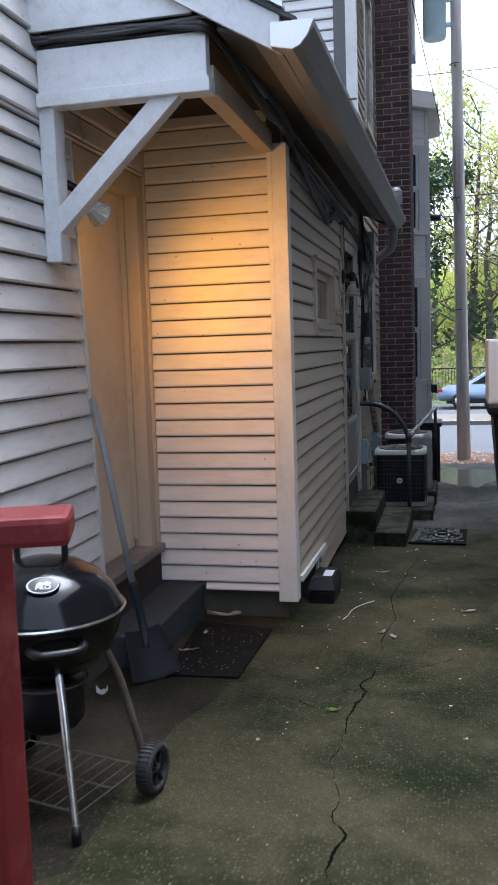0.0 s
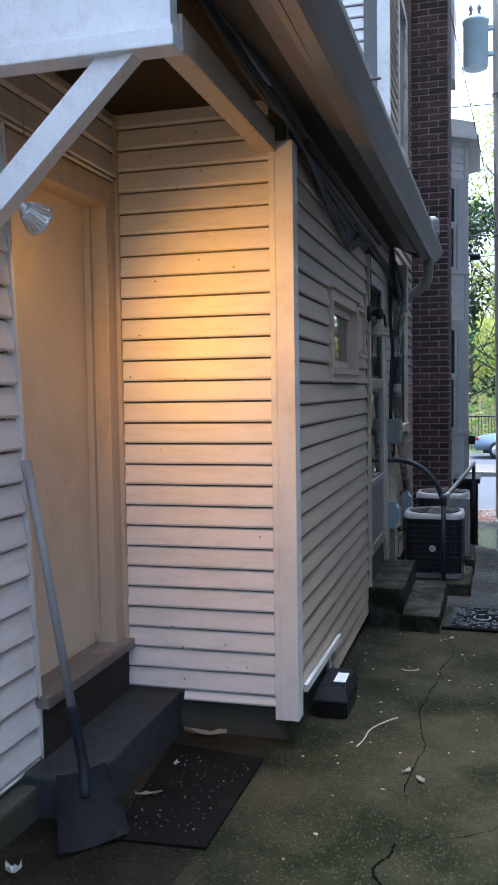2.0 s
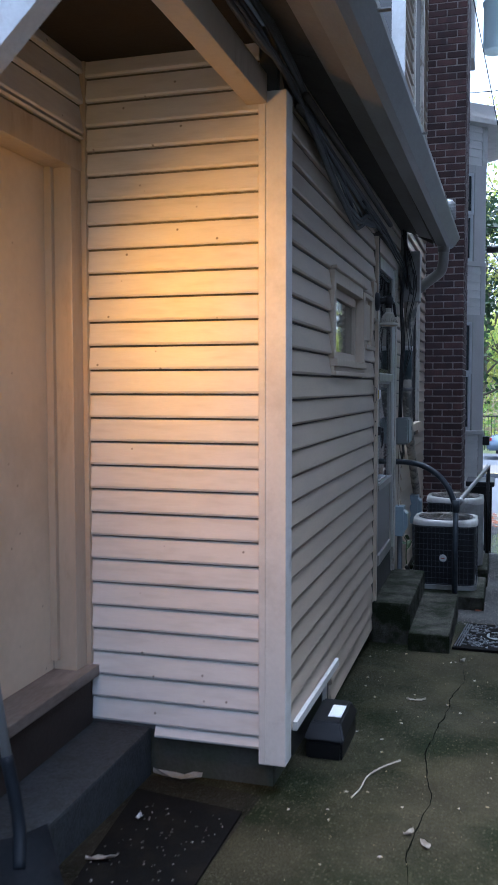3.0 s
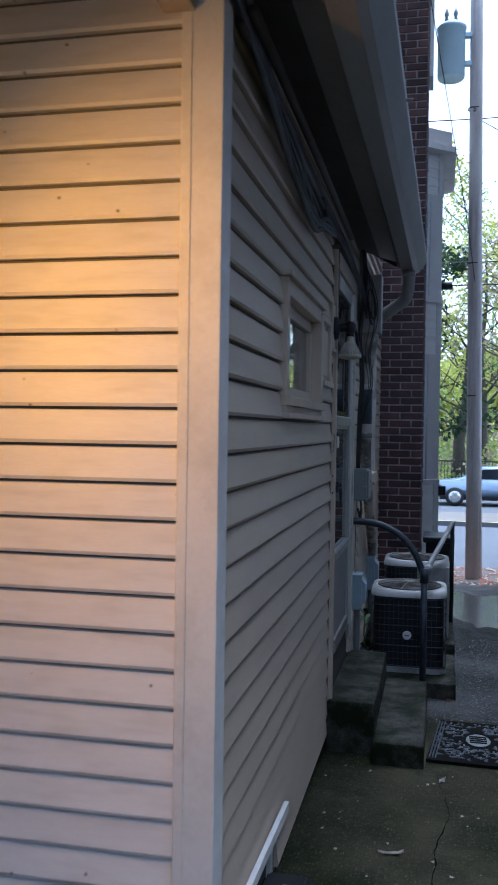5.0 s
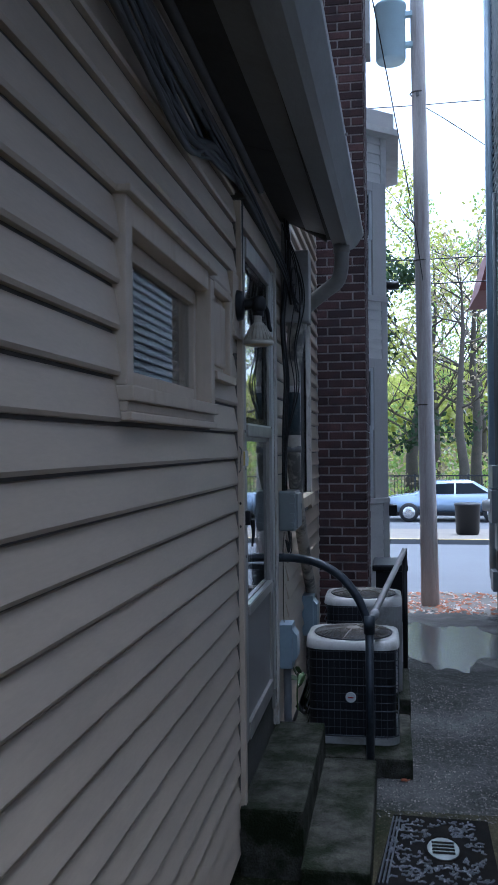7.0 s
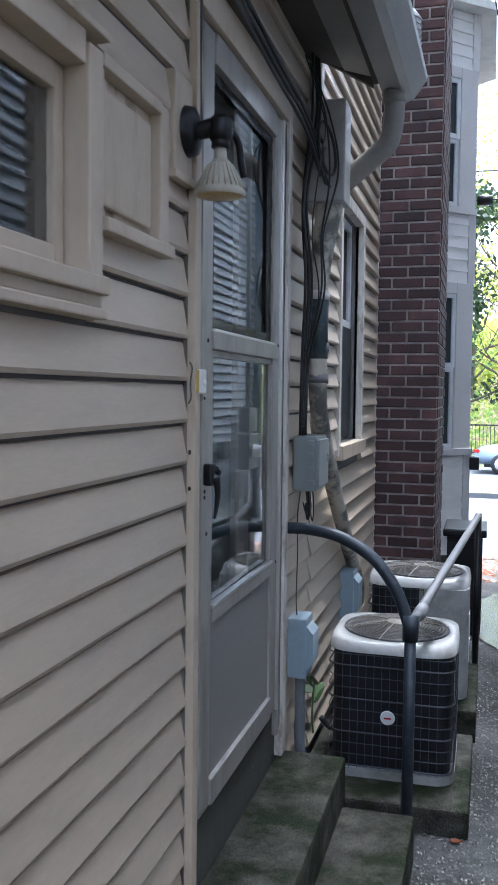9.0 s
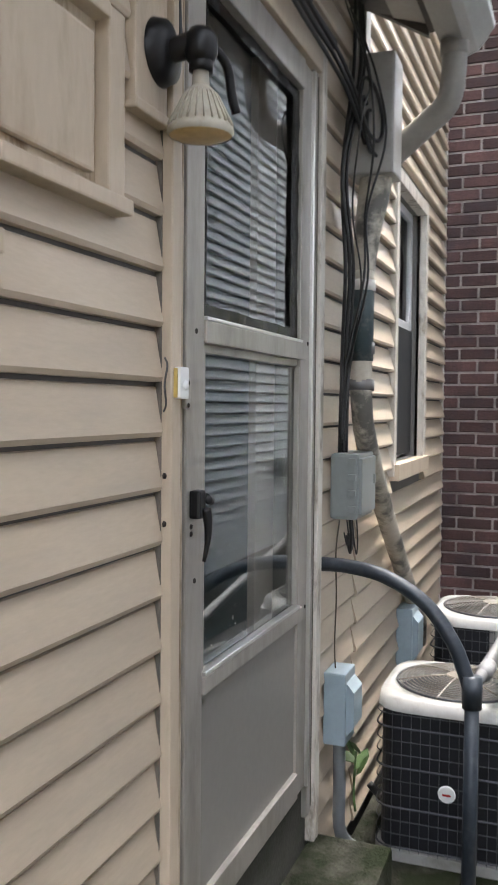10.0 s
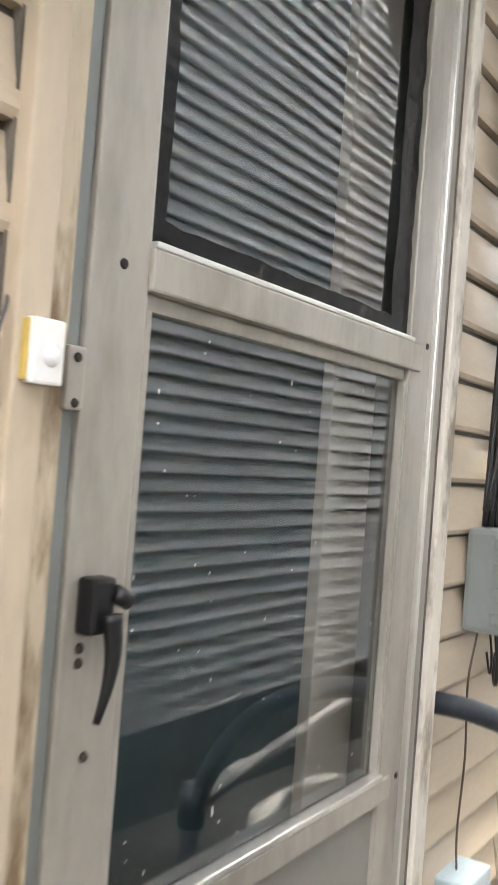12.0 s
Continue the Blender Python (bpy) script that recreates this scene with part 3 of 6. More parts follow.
roof = struct(empty("roof", "low sloping roof with deep eaves over the lean-to", "roof"), "", "")
poly = [(-0.625, 0, roof_z(-0.625)), (-3.4, 0, roof_z(-3.4)), (-3.4, 0, roof_z(-3.4) + 0.03), (-0.625, 0, roof_z(-0.625) + 0.03)]
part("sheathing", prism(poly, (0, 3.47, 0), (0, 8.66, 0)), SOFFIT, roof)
poly = [(-0.57, 0, roof_z(-0.57) + 0.032), (-3.4, 0, roof_z(-3.4) + 0.032), (-3.4, 0, roof_z(-3.4) + 0.05), (-0.57, 0, roof_z(-0.57) + 0.05)]
part("roofing", prism(poly, (0, 3.42, 0), (0, 8.69, 0)), ROOFING, roof)
poly = [(-0.64, 0, roof_z(-0.64) - 0.11), (-3.2, 0, roof_z(-3.2) - 0.11), (-3.2, 0, roof_z(-3.2) + 0.03), (-0.64, 0, roof_z(-0.64) + 0.03)]
part("rake_board", prism(poly, (0, 3.44, 0), (0, 3.468, 0)), PEEL, roof, "peeling white rake board")
# Far rake board gets the dark eaves colour, shade included.
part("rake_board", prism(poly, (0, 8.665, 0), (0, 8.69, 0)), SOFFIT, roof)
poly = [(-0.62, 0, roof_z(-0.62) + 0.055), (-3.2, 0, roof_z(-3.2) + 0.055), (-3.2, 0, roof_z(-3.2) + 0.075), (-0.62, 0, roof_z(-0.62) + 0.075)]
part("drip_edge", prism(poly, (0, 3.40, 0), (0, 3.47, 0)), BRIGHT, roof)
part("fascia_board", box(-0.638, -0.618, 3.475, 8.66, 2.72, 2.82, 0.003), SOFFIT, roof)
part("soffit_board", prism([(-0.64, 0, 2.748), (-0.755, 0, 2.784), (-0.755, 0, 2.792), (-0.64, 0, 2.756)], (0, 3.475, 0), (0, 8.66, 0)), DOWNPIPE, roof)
# Panels closing the eaves, their shade put into the colour.
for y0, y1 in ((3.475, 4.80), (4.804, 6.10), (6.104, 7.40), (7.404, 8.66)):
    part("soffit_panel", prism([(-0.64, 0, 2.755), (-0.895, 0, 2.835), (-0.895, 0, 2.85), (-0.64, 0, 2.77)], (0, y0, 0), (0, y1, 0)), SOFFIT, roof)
for x, z, r in ((-0.83, 2.70, 0.016), (-0.862, 2.665, 0.013)):
    tagged(part("eaves_conduit", sweep([(x, 4.9, z), (x, 6.2, z - 0.01), (x, 7.5, z - 0.03)], r, 8), SOFFIT, None, "thin grey conduit along the eaves", True), "", "conduit", "eaves conduits")
struct(part("ceiling", box(LEFT, -0.96, 3.55, FRONT, 2.86, 2.885), DARKWOOD), "dark stained porch ceiling boards", "ceiling")
porch_frame = struct(empty("porch_frame", "white painted timber frame carrying the porch canopy", "porch frame"), "", "")
part("front_beam", box(LEFT + 0.02, -0.95, 3.50, 3.56, 2.66, 2.85, 0.004), PEEL, porch_frame)
part("beam_trim", box(LEFT + 0.02, -0.935, 3.475, 3.57, 2.615, 2.672, 0.005), PEEL, porch_frame)
part("side_beam", box(-1.02, -0.94, 3.57, FRONT - 0.02, 2.635, 2.74, 0.005), CREAM, porch_frame)
part("wall_post", box(LEFT + 0.015, LEFT + 0.085, 3.50, 3.60, 1.985, 2.62, 0.006), PEEL, porch_frame)
part("brace", prism([(-1.62, 0, 2.10), (-1.06, 0, 2.625), (-1.18, 0, 2.625), (-1.66, 0, 2.17), (-1.66, 0, 2.10)], (0, 3.505, 0), (0, 3.575, 0)), PEEL, porch_frame)
poly = [(-1.0, 0, 2.81), (LEFT, 0, 2.81), (-3.2, 0, 2.81), (-3.2, 0, roof_z(-3.2)), (-1.0, 0, roof_z(-1.0) - 0.005)]
part("gable_board", prism(poly, (0, 3.56, 0), (0, 3.60, 0)), DARKWOOD, porch_frame)
part("gable_siding", prism([(-1.0, 0, 2.915), (-3.2, 0, 2.915), (-3.2, 0, roof_z(-3.2) - 0.1), (-1.0, 0, roof_z(-1.0) - 0.10)], (0, 3.475, 0), (0, 3.498, 0)), PEEL, porch_frame)
for z0, y0 in ((2.868, 3.52), (2.885, 3.50), (2.90, 3.51)):
    cable = sweep(curve([(-1.68, y0, z0 - 0.01), (-1.45, y0, z0 + 0.005), (-1.2, y0, z0 - 0.005), (-0.97, y0, z0), (-0.92, 3.6, z0 - 0.02), (-0.87, 4.3, z0 - 0.06), (-0.85, 4.8, z0 - 0.13), (-0.86, 5.4, z0 - 0.22), (-0.87, 6.6, z0 - 0.25), (-0.87, 8.1, z0 - 0.28)], 6), 0.009, 6)
    tagged(part("wall_cable", cable, CABLEGREY, None, "grey cable strung along beam and eaves", True), "", "cable", "cables under the eaves")

rng = random.Random(21)
for k in range(7):
    j = [rng.uniform(-0.03, 0.03) for _ in range(12)]
    pts = [(-1.7, 3.49, 2.885 + j[0] * 0.5), (-1.35, 3.485, 2.885 + j[1] * 0.6), (-1.02, 3.48, 2.875 + j[2] * 0.6), (-0.93, 3.52, 2.86 + j[3]), (-0.91 + j[4] * 0.6, 3.9, 2.80 + j[5]), (-0.885 + j[6] * 0.6, 4.35, 2.735 + j[7]), (-0.86, 4.72, 2.71 + j[8] * 0.6), (-0.855, 5.1, 2.66 + j[9]), (-0.85 + j[4] * 0.4, 5.7, 2.56 + 1.6 * j[10]), (-0.86, 6.3, 2.50 + 2.2 * j[11]), (-0.865, 6.7, 2.56 + j[3]), (-0.86, 7.2, 2.60 + j[1] * 0.5)]
    tagged(part("wall_cable", sweep(curve(pts, 6), rng.choice((0.005, 0.007, 0.010)), 6), CABLE if k % 2 else CABLEGREY, None, "tangled dark cable drooping along the eaves", True), "", "cable", "cables under the eaves")

gutter = empty("gutter", "white box gutter with dented galvanised end cap", "gutter")
prof = [(-0.612, 2.708), (-0.530, 2.690), (-0.500, 2.702), (-0.472, 2.735), (-0.447, 2.765), (-0.444, 2.785), (-0.452, 2.785), (-0.458, 2.768), (-0.482, 2.740), (-0.508, 2.710), (-0.532, 2.700), (-0.602, 2.716), (-0.602, 2.79), (-0.612, 2.79)]
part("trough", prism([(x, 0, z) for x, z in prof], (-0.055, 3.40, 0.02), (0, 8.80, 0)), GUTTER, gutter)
part("end_cap", prism([(-0.612, 0, 2.706), (-0.530, 0, 2.688), (-0.498, 0, 2.702), (-0.470, 0, 2.735), (-0.444, 0, 2.79), (-0.612, 0, 2.79)], (-0.055, 3.388, 0.02), (-0.055, 3.40, 0.02)), BRIGHT, gutter, "bare galvanised end cap")
part("end_cap", prism([(-0.612, 0, 2.706), (-0.530, 0, 2.688), (-0.498, 0, 2.702), (-0.470, 0, 2.735), (-0.444, 0, 2.79), (-0.612, 0, 2.79)], (0, 8.80, 0), (0, 8.81, 0)), GUTTER, gutter)
for y in (4.4, 5.8, 7.2, 8.3):
    part("hanger_strap", box(-0.64, -0.452, y, y + 0.025, 2.776, 2.78), GUTTER, gutter)
downpipe = empty("downpipe", "grey downpipe elbowing from the gutter to the wall", "downpipe")
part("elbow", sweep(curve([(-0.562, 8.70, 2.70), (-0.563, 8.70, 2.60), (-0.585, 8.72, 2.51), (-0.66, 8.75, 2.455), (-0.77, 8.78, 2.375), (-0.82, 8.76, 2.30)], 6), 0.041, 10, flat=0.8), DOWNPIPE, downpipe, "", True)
part("collar", sweep([(-0.562, 8.70, 2.70), (-0.562, 8.70, 2.655)], 0.046, 10), DOWNPIPE, downpipe, "", True)
vent = empty("roof_vent", "pale round ribbed vent cap above the gutter end", "vent")
vent_body = part("cap", lathe([(0.0, 0.10), (0.05, 0.095), (0.075, 0.06), (0.08, 0.02), (0.08, -0.10), (0.0, -0.10)], 20, pose(-0.55, 8.95, 3.03) @ Matrix.Scale(0.8, 4)), GUTTER, vent, "", True)
for k in range(5):
    part("rib", ring(0.065, 0.004, pose(-0.55, 8.95, 2.97 + 0.024 * k), 20), GUTTER, vent)

# ---- main house beyond ----
wall_house = wall_with_openings("wall_house", "y", SIDE - 0.003, SIDE - 0.2, 8.75, 16.2, -0.6, 7.6, [WIN2], WALLCORE, "cream siding of the tall main house")
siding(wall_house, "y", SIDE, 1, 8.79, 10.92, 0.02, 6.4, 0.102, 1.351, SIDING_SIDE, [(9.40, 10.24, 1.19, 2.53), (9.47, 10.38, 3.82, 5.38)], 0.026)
wall_back = struct(part("wall_back", box(-6.0, SIDE - 0.2, 8.78, 8.95, 2.6, 7.6), WALLCORE), "white siding on the upper storey's back wall", "wall")
siding(wall_back, "x", 8.78, -1, -4.0, -0.99, 2.9, 6.6, 0.102, 1.343, SIDING_FRONT)
part("corner_board", box(-0.99, -0.885, 8.745, 8.80, 2.75, 7.0, 0.004), TRIM, wall_back)
part("corner_board", box(-0.91, -0.89, 10.92, 10.98, 0.0, 7.0, 0.003), TRIM, wall_house)
struct(part("foundation", box(SIDE - 0.2, SIDE - 0.005, 8.75, 16.2, -0.7, 0.05), FOUNDATION), "dark block foundation of the main house", "wall")
struct(part("wall_fill", box(-6.0, SIDE - 0.25, 16.0, 16.2, -0.6, 7.6), WALLCORE), "plain end wall of the main house", "wall")
struct(part("roof_house", box(-6.2, -0.6, 8.6, 16.4, 7.6, 7.75), ROOFING), "flat dark roof of the main house", "roof")


def sash_window(name, a0, a1, z0, z1, plane, mat, label, along="y", side=1, screen=True):
    w = struct(empty(name, label, "window"), "", "")

    def put(nm, p0, p1, q0, q1, o0, o1, m, lab="", bev=0.003):
        lo, hi = sorted((plane + side * o0, plane + side * o1))
        return part(nm, box(lo, hi, p0, p1, q0, q1, bev) if along == "y" else box(p0, p1, lo, hi, q0, q1, bev), m, w, lab)

    zm = (z0 + z1) / 2 + 0.02
    put("casing", a0 - 0.05, a0, z0 - 0.05, z1 + 0.06, -0.02, 0.03, CASING)
    put("casing", a1, a1 + 0.06, z0 - 0.05, z1 + 0.06, -0.02, 0.03, CASING)
    put("casing", a0, a1, z1, z1 + 0.06, -0.02, 0.03, CASING)
    put("sill", a0 - 0.04, a1 + 0.05, z0 - 0.07, z0, -0.02, 0.05, CREAM)
    for q0, q1, o in ((zm, z1, -0.04), (z0, zm + 0.035, -0.065)):
        for p0, p1, r0, r1 in ((a0, a0 + 0.04, q0, q1), (a1 - 0.04, a1, q0, q1), (a0 + 0.04, a1 - 0.04, q0, q0 + 0.04), (a0 + 0.04, a1 - 0.04, q1 - 0.04, q1)):
            put("sash_bar", p0, p1, r0, r1, o - 0.025, o, mat)
        pane = put("pane", a0 + 0.04, a1 - 0.04, q0 + 0.04, q1 - 0.04, o - 0.016, o - 0.011, GLASS, "", 0)
        pane.visible_shadow = False
    if screen:
        put("insect_screen", a0 + 0.02, a1 - 0.02, z0 + 0.02, zm, -0.036, -0.033, ACCOIL, "black insect screen", 0)
    # Dark sheet behind the sashes in place of an unlit room.
    put("dark_room_backing", a0, a1, z0, z1, -0.15, -0.14, DARKROOM, "", 0)
    return w


sash_window("window_2", *WIN2, SIDE, WHITEWIN, "white sash window with a black half screen")
sash_window("window_3", *UPWIN, SIDE, WHITEWIN, "upper sash window in white casing", screen=False)

# small high window beside the storm door and the boarded panel next to it
window_1 = struct(empty("window_1", "small high window in peeling cream wooden frame", "window"), "", "")
a0, a1, z0, z1 = WIN
for nm, p0, p1, q0, q1, d in (("casing", 5.750, 5.804, 1.739, 2.165, 0.030), ("casing", 6.650, 6.708, 1.739, 2.145, 0.034), ("casing", 5.804, 6.650, 2.105, 2.165, 0.028), ("head_cap", 5.735, 6.72, 2.165, 2.182, 0.046), ("sill", 5.75, 6.715, 1.705, 1.739, 0.045), ("apron", 5.755, 6.71, 1.680, 1.705, 0.030), ("apron_ledge", 5.75, 6.715, 1.660, 1.680, 0.040)):
    part(nm, box(SIDE - 0.02, SIDE + d, p0, p1, q0, q1, 0.004), CREAM, window_1)
for p0, p1, q0, q1 in ((5.80, 5.808, z0, z1), (6.645, 6.655, z0, z1), (5.808, 6.645, z0, z0 + 0.012), (5.808, 6.645, z1 - 0.012, z1)):
    part("reveal", box(SIDE - 0.075, SIDE - 0.021, p0, p1, q0, q1), CREAM, window_1)
for p0, p1, q0, q1 in ((5.808, 5.835, 1.747, 2.098), (6.612, 6.645, 1.747, 2.098), (5.835, 6.612, 1.747, 1.785), (5.835, 6.612, 2.055, 2.098)):
    part("sash_bar", box(SIDE - 0.045, SIDE - 0.014, p0, p1, q0, q1, 0.004), CREAM, window_1)
part("pane", box(SIDE - 0.036, SIDE - 0.031, 5.835, 6.612, 1.785, 2.055), GLASS, window_1).visible_shadow = False
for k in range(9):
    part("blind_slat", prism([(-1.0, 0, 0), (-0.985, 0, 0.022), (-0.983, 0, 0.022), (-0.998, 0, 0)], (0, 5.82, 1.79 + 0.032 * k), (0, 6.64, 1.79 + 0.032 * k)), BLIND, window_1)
# Dark sheet behind the slats, standing in for the unlit room.
part("dark_room_sheet", box(SIDE - 0.135, SIDE - 0.122, 5.75, 6.72, 1.70, 2.15), DARKROOM, window_1)
panel_frame = struct(empty("window_panel", "boarded opening with a flat cream panel in a frame", "window panel"), "", "")
part("backing", box(SIDE - 0.002, SIDE + 0.003, 6.712, 7.01, 1.852, 2.125), WORNCASING, panel_frame)
part("panel", box(SIDE + 0.003, SIDE + 0.018, 6.742, 6.985, 1.878, 2.098, 0.006), CREAM, panel_frame)
for p0, p1, q0, q1, d in ((6.712, 6.730, 1.852, 2.125, 0.026), (7.010, 7.062, 1.852, 2.150, 0.030), (6.712, 7.010, 2.125, 2.150, 0.034), (6.712, 7.072, 1.825, 1.852, 0.042)):
    part("casing", box(SIDE - 0.002, SIDE + d, p0, p1, q0, q1, 0.004), CREAM, panel_frame)

# ---- storm door ----
door_2 = struct(empty("door_2", "closed taupe aluminium storm door with two glass panes", "storm door"), "", "")
d0, d1, e0, e1 = DOOR
for nm, p0, p1, q0, q1, o0, o1, m in (
        ("casing", 7.236, 7.276, 0.10, 2.56, -0.01, 0.035, CREAM), ("casing_inner", 7.276, 7.310, 0.30, 2.47, -0.03, 0.024, WORNCASING), ("caulk_joint", 7.232, 7.2355, 0.25, 2.5, 0.0, 0.014, CAULK), ("caulk_joint", 8.2295, 8.2345, 0.32, 2.46, 0.02, 0.0245, CAULK), ("jamb_strip", 7.310, 7.337, 0.36, 2.47, -0.03, 0.012, BOXGREY),
        ("casing", 8.235, 8.285, 0.21, 2.56, -0.01, 0.035, CASING), ("casing_inner", 8.192, 8.235, 0.30, 2.47, -0.03, 0.022, ALU),
        ("head_casing", 7.276, 8.235, 2.47, 2.56, -0.01, 0.035, CREAM), ("head_cap", 7.22, 8.30, 2.56, 2.585, -0.01, 0.06, SOFFIT)):
    part(nm, box(SIDE + o0, SIDE + o1, p0, p1, q0, q1, 0.004), m, door_2)
for nm, p0, p1, q0, q1, m in (("stile", d0, 7.425, e0, e1, ALU), ("stile", 8.098, d1, e0, e1, ALU), ("top_rail", 7.425, 8.098, 2.38, e1, ALU), ("rail_lip", 7.425, 8.098, 1.622, 1.642, ALU), ("middle_rail", 7.4235, 8.134, 1.641, 1.689, ALU), ("lower_rail", 7.4235, 8.130, 0.905, 0.944, ALU), ("bottom_rail", 7.425, 8.098, e0, 0.472, ALU), ("kick_panel", 7.425, 8.098, 0.472, 0.906, ALUPANEL)):
    o = 0.010 if nm in ("kick_panel", "rail_lip") else 0.025 if nm.endswith("rail") else 0.018
    part(nm, box(SIDE - 0.015, SIDE + o, p0, p1, q0, q1, 0.0035 if nm != "kick_panel" else 0), m, door_2)
part("hinge_rail", box(SIDE - 0.01, SIDE + 0.028, 8.182, 8.194, e0, e1, 0.002), BRIGHT, door_2, "bare aluminium edge strip")
part("glazing_bead", box(SIDE + 0.004, SIDE + 0.026, 7.425, 8.098, 0.944, 0.954, 0.002), BRIGHT, door_2)
part("glazing_bead", box(SIDE + 0.004, SIDE + 0.026, 7.425, 8.098, 1.688, 1.696, 0.002), BRIGHT, door_2)
for p in (7.425, 8.088):
    part("glazing_bead", box(SIDE + 0.002, SIDE + 0.017, p, p + 0.01, 0.954, 1.622, 0.002), ALU, door_2)
part("pane", box(SIDE - 0.002, SIDE + 0.002, 7.425, 8.098, 0.94, 1.63), GLASS, door_2).visible_shadow = False
part("pane", box(SIDE - 0.004, SIDE, 7.425, 8.098, 1.68, 2.39), GLASS, door_2).visible_shadow = False
rng = random.Random(3)
for p0, p1, q0, q1 in ((7.426, 7.455, 1.70, 2.37), (8.034, 8.097, 1.70, 2.37), (7.43, 8.095, 1.694, 1.724), (7.43, 8.095, 2.345, 2.375)):
    bm = bmesh.new()
    n = 24
    up = q1 - q0 > 0.3
    prev = None
    for k in range(n + 1):
        u = k / n
        pair = []
        for s in (0, 1):
            j = rng.uniform(-0.002, 0.002)
            y, z = (p0 + (p1 - p0) * s + j, q0 + (q1 - q0) * u) if up else (p0 + (p1 - p0) * u, q0 + (q1 - q0) * s + j)
            pair.append(bm.verts.new((SIDE + 0.006 + rng.uniform(0, 0.004), y, z)))
        if prev:
            bm.faces.new((prev[0], prev[1], pair[1], pair[0]))
        prev = pair
    bmesh.ops.solidify(bm, geom=bm.faces[:], thickness=0.002)
    part("sealing_tape", bm, TAPE, door_2, "crumpled black tape round the upper pane")
rng = random.Random(17)
specks = bmesh.new()
for _ in range(50):
    y, z, r = rng.uniform(7.44, 8.08), rng.uniform(0.97, 1.61), rng.uniform(0.0006, 0.0019)
    long = rng.choice((1, 1, 1, 2.5))
    specks.faces.new([specks.verts.new((SIDE + 0.0032, y + r * math.cos(a), z + long * r * math.sin(a))) for a in (0, 1.05, 2.09, 3.14, 4.19, 5.24)])
tagged(part("dust_specks", specks, PAPER, door_2), "", "", "", "stuff")
handle = part("handle", box(SIDE + 0.018, SIDE + 0.042, 7.352, 7.386, 1.284, 1.342, 0.006), BLACKPL, door_2, "black plastic latch handle")
part("lever", sweep(curve([(SIDE + 0.046, 7.376, 1.305), (SIDE + 0.050, 7.378, 1.27), (SIDE + 0.050, 7.374, 1.235), (SIDE + 0.046, 7.366, 1.198)], 5), 0.009, 8, radii=[0.0115 - 0.0005 * i for i in range(16)]), BLACKPL, handle, "", True)
part("thumb_button", sweep([(SIDE + 0.04, 7.385, 1.325), (SIDE + 0.045, 7.402, 1.316)], 0.010, 10), BLACKPL, handle, "", True)
for y, z in ((7.362, 1.268), (7.362, 1.253), (7.38, 1.155), (7.383, 1.662), (8.165, 1.69), (8.165, 0.935)):
    part("screw", lathe([(0, 0.003), (0.005, 0.002), (0.006, 0)], 10, pose(SIDE + 0.0185, y, z, 0, 90, 0)), DARKWOOD, door_2)
catch = part("hold_open_bracket", box(SIDE + 0.015, SIDE + 0.032, 7.304, 7.328, 1.505, 1.567, 0.003), ALU, door_2)
for z in (1.512, 1.556):
    part("screw", lathe([(0, 0.003), (0.004, 0.002), (0.005, 0)], 10, pose(SIDE + 0.032, 7.316, z, 0, 90, 0)), DARKWOOD, catch)
bell = empty("doorbell", "small white doorbell button on the door casing", "doorbell")
part("plate", box(SIDE + 0.035, SIDE + 0.048, 7.246, 7.284, 1.524, 1.584, 0.003), WHITEPL, bell)
part("button", lathe([(0, 0.004), (0.008, 0.003), (0.010, 0)], 16, pose(SIDE + 0.048, 7.268, 1.55, 0, 90, 0)), WHITEPL, bell, "", True)
part("backing", box(SIDE + 0.034, SIDE + 0.042, 7.2425, 7.2475, 1.526, 1.582, 0.002), YELLOW, bell)
part("lamp_block", box(SIDE - 0.002, SIDE + 0.026, 7.105, 7.229, 2.035, 2.26, 0.004), CREAM, wall_side, "cream block behind the wall lamp")
part("block_ledge", box(SIDE - 0.002, SIDE + 0.034, 7.095, 7.229, 2.015, 2.035, 0.004), CREAM, wall_side)
for z in (1.38, 1.29):
    part("nail_head", lathe([(0, 0.006), (0.005, 0.004), (0.006, 0)], 8, pose(SIDE + 0.022, 7.229, z, 0, 90, 0)), DARKWOOD, door_2)
tagged(part("bell_wire", sweep(curve([(SIDE + 0.02, 7.236, 1.60), (SIDE + 0.03, 7.226, 1.585), (SIDE + 0.028, 7.219, 1.55), (SIDE + 0.028, 7.225, 1.515), (SIDE + 0.018, 7.236, 1.50)], 5), 0.002, 6), CABLEGREY, None, "thin grey bell wire looped beside the casing", True), "", "cable")
# the inner door seen dimly behind the glass
inner_door = struct(empty("door_3", "dim inner door behind the storm door glass", "door"), "", "")
# The leaf's indoor dimness is put into its dark colour.
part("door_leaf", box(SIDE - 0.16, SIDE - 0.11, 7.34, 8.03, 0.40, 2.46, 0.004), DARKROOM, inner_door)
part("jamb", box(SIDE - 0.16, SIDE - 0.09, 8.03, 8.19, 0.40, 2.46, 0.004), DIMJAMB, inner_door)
part("inner_sill", box(SIDE - 0.16, SIDE - 0.016, 7.34, 8.19, 0.36, 0.40), DARKWOOD, inner_door)
struct(part("foundation", box(SIDE - 0.12, SIDE + 0.006, 7.29, 8.34, -0.3, 0.395, 0.006), FOUNDATION), "mossy concrete base below the storm door", "wall")
top_step = struct(part("door_step", box(-0.893, -0.645, 7.21, 8.30, -0.35, 0.21, 0.014), MOSSTEP), "mossy concrete upper step below the storm door", "step")
low_step = struct(part("door_step", box(-0.645, -0.39, 7.06, 8.22, -0.35, 0.065, 0.014), MOSSTEP), "worn damp concrete lower step", "step")

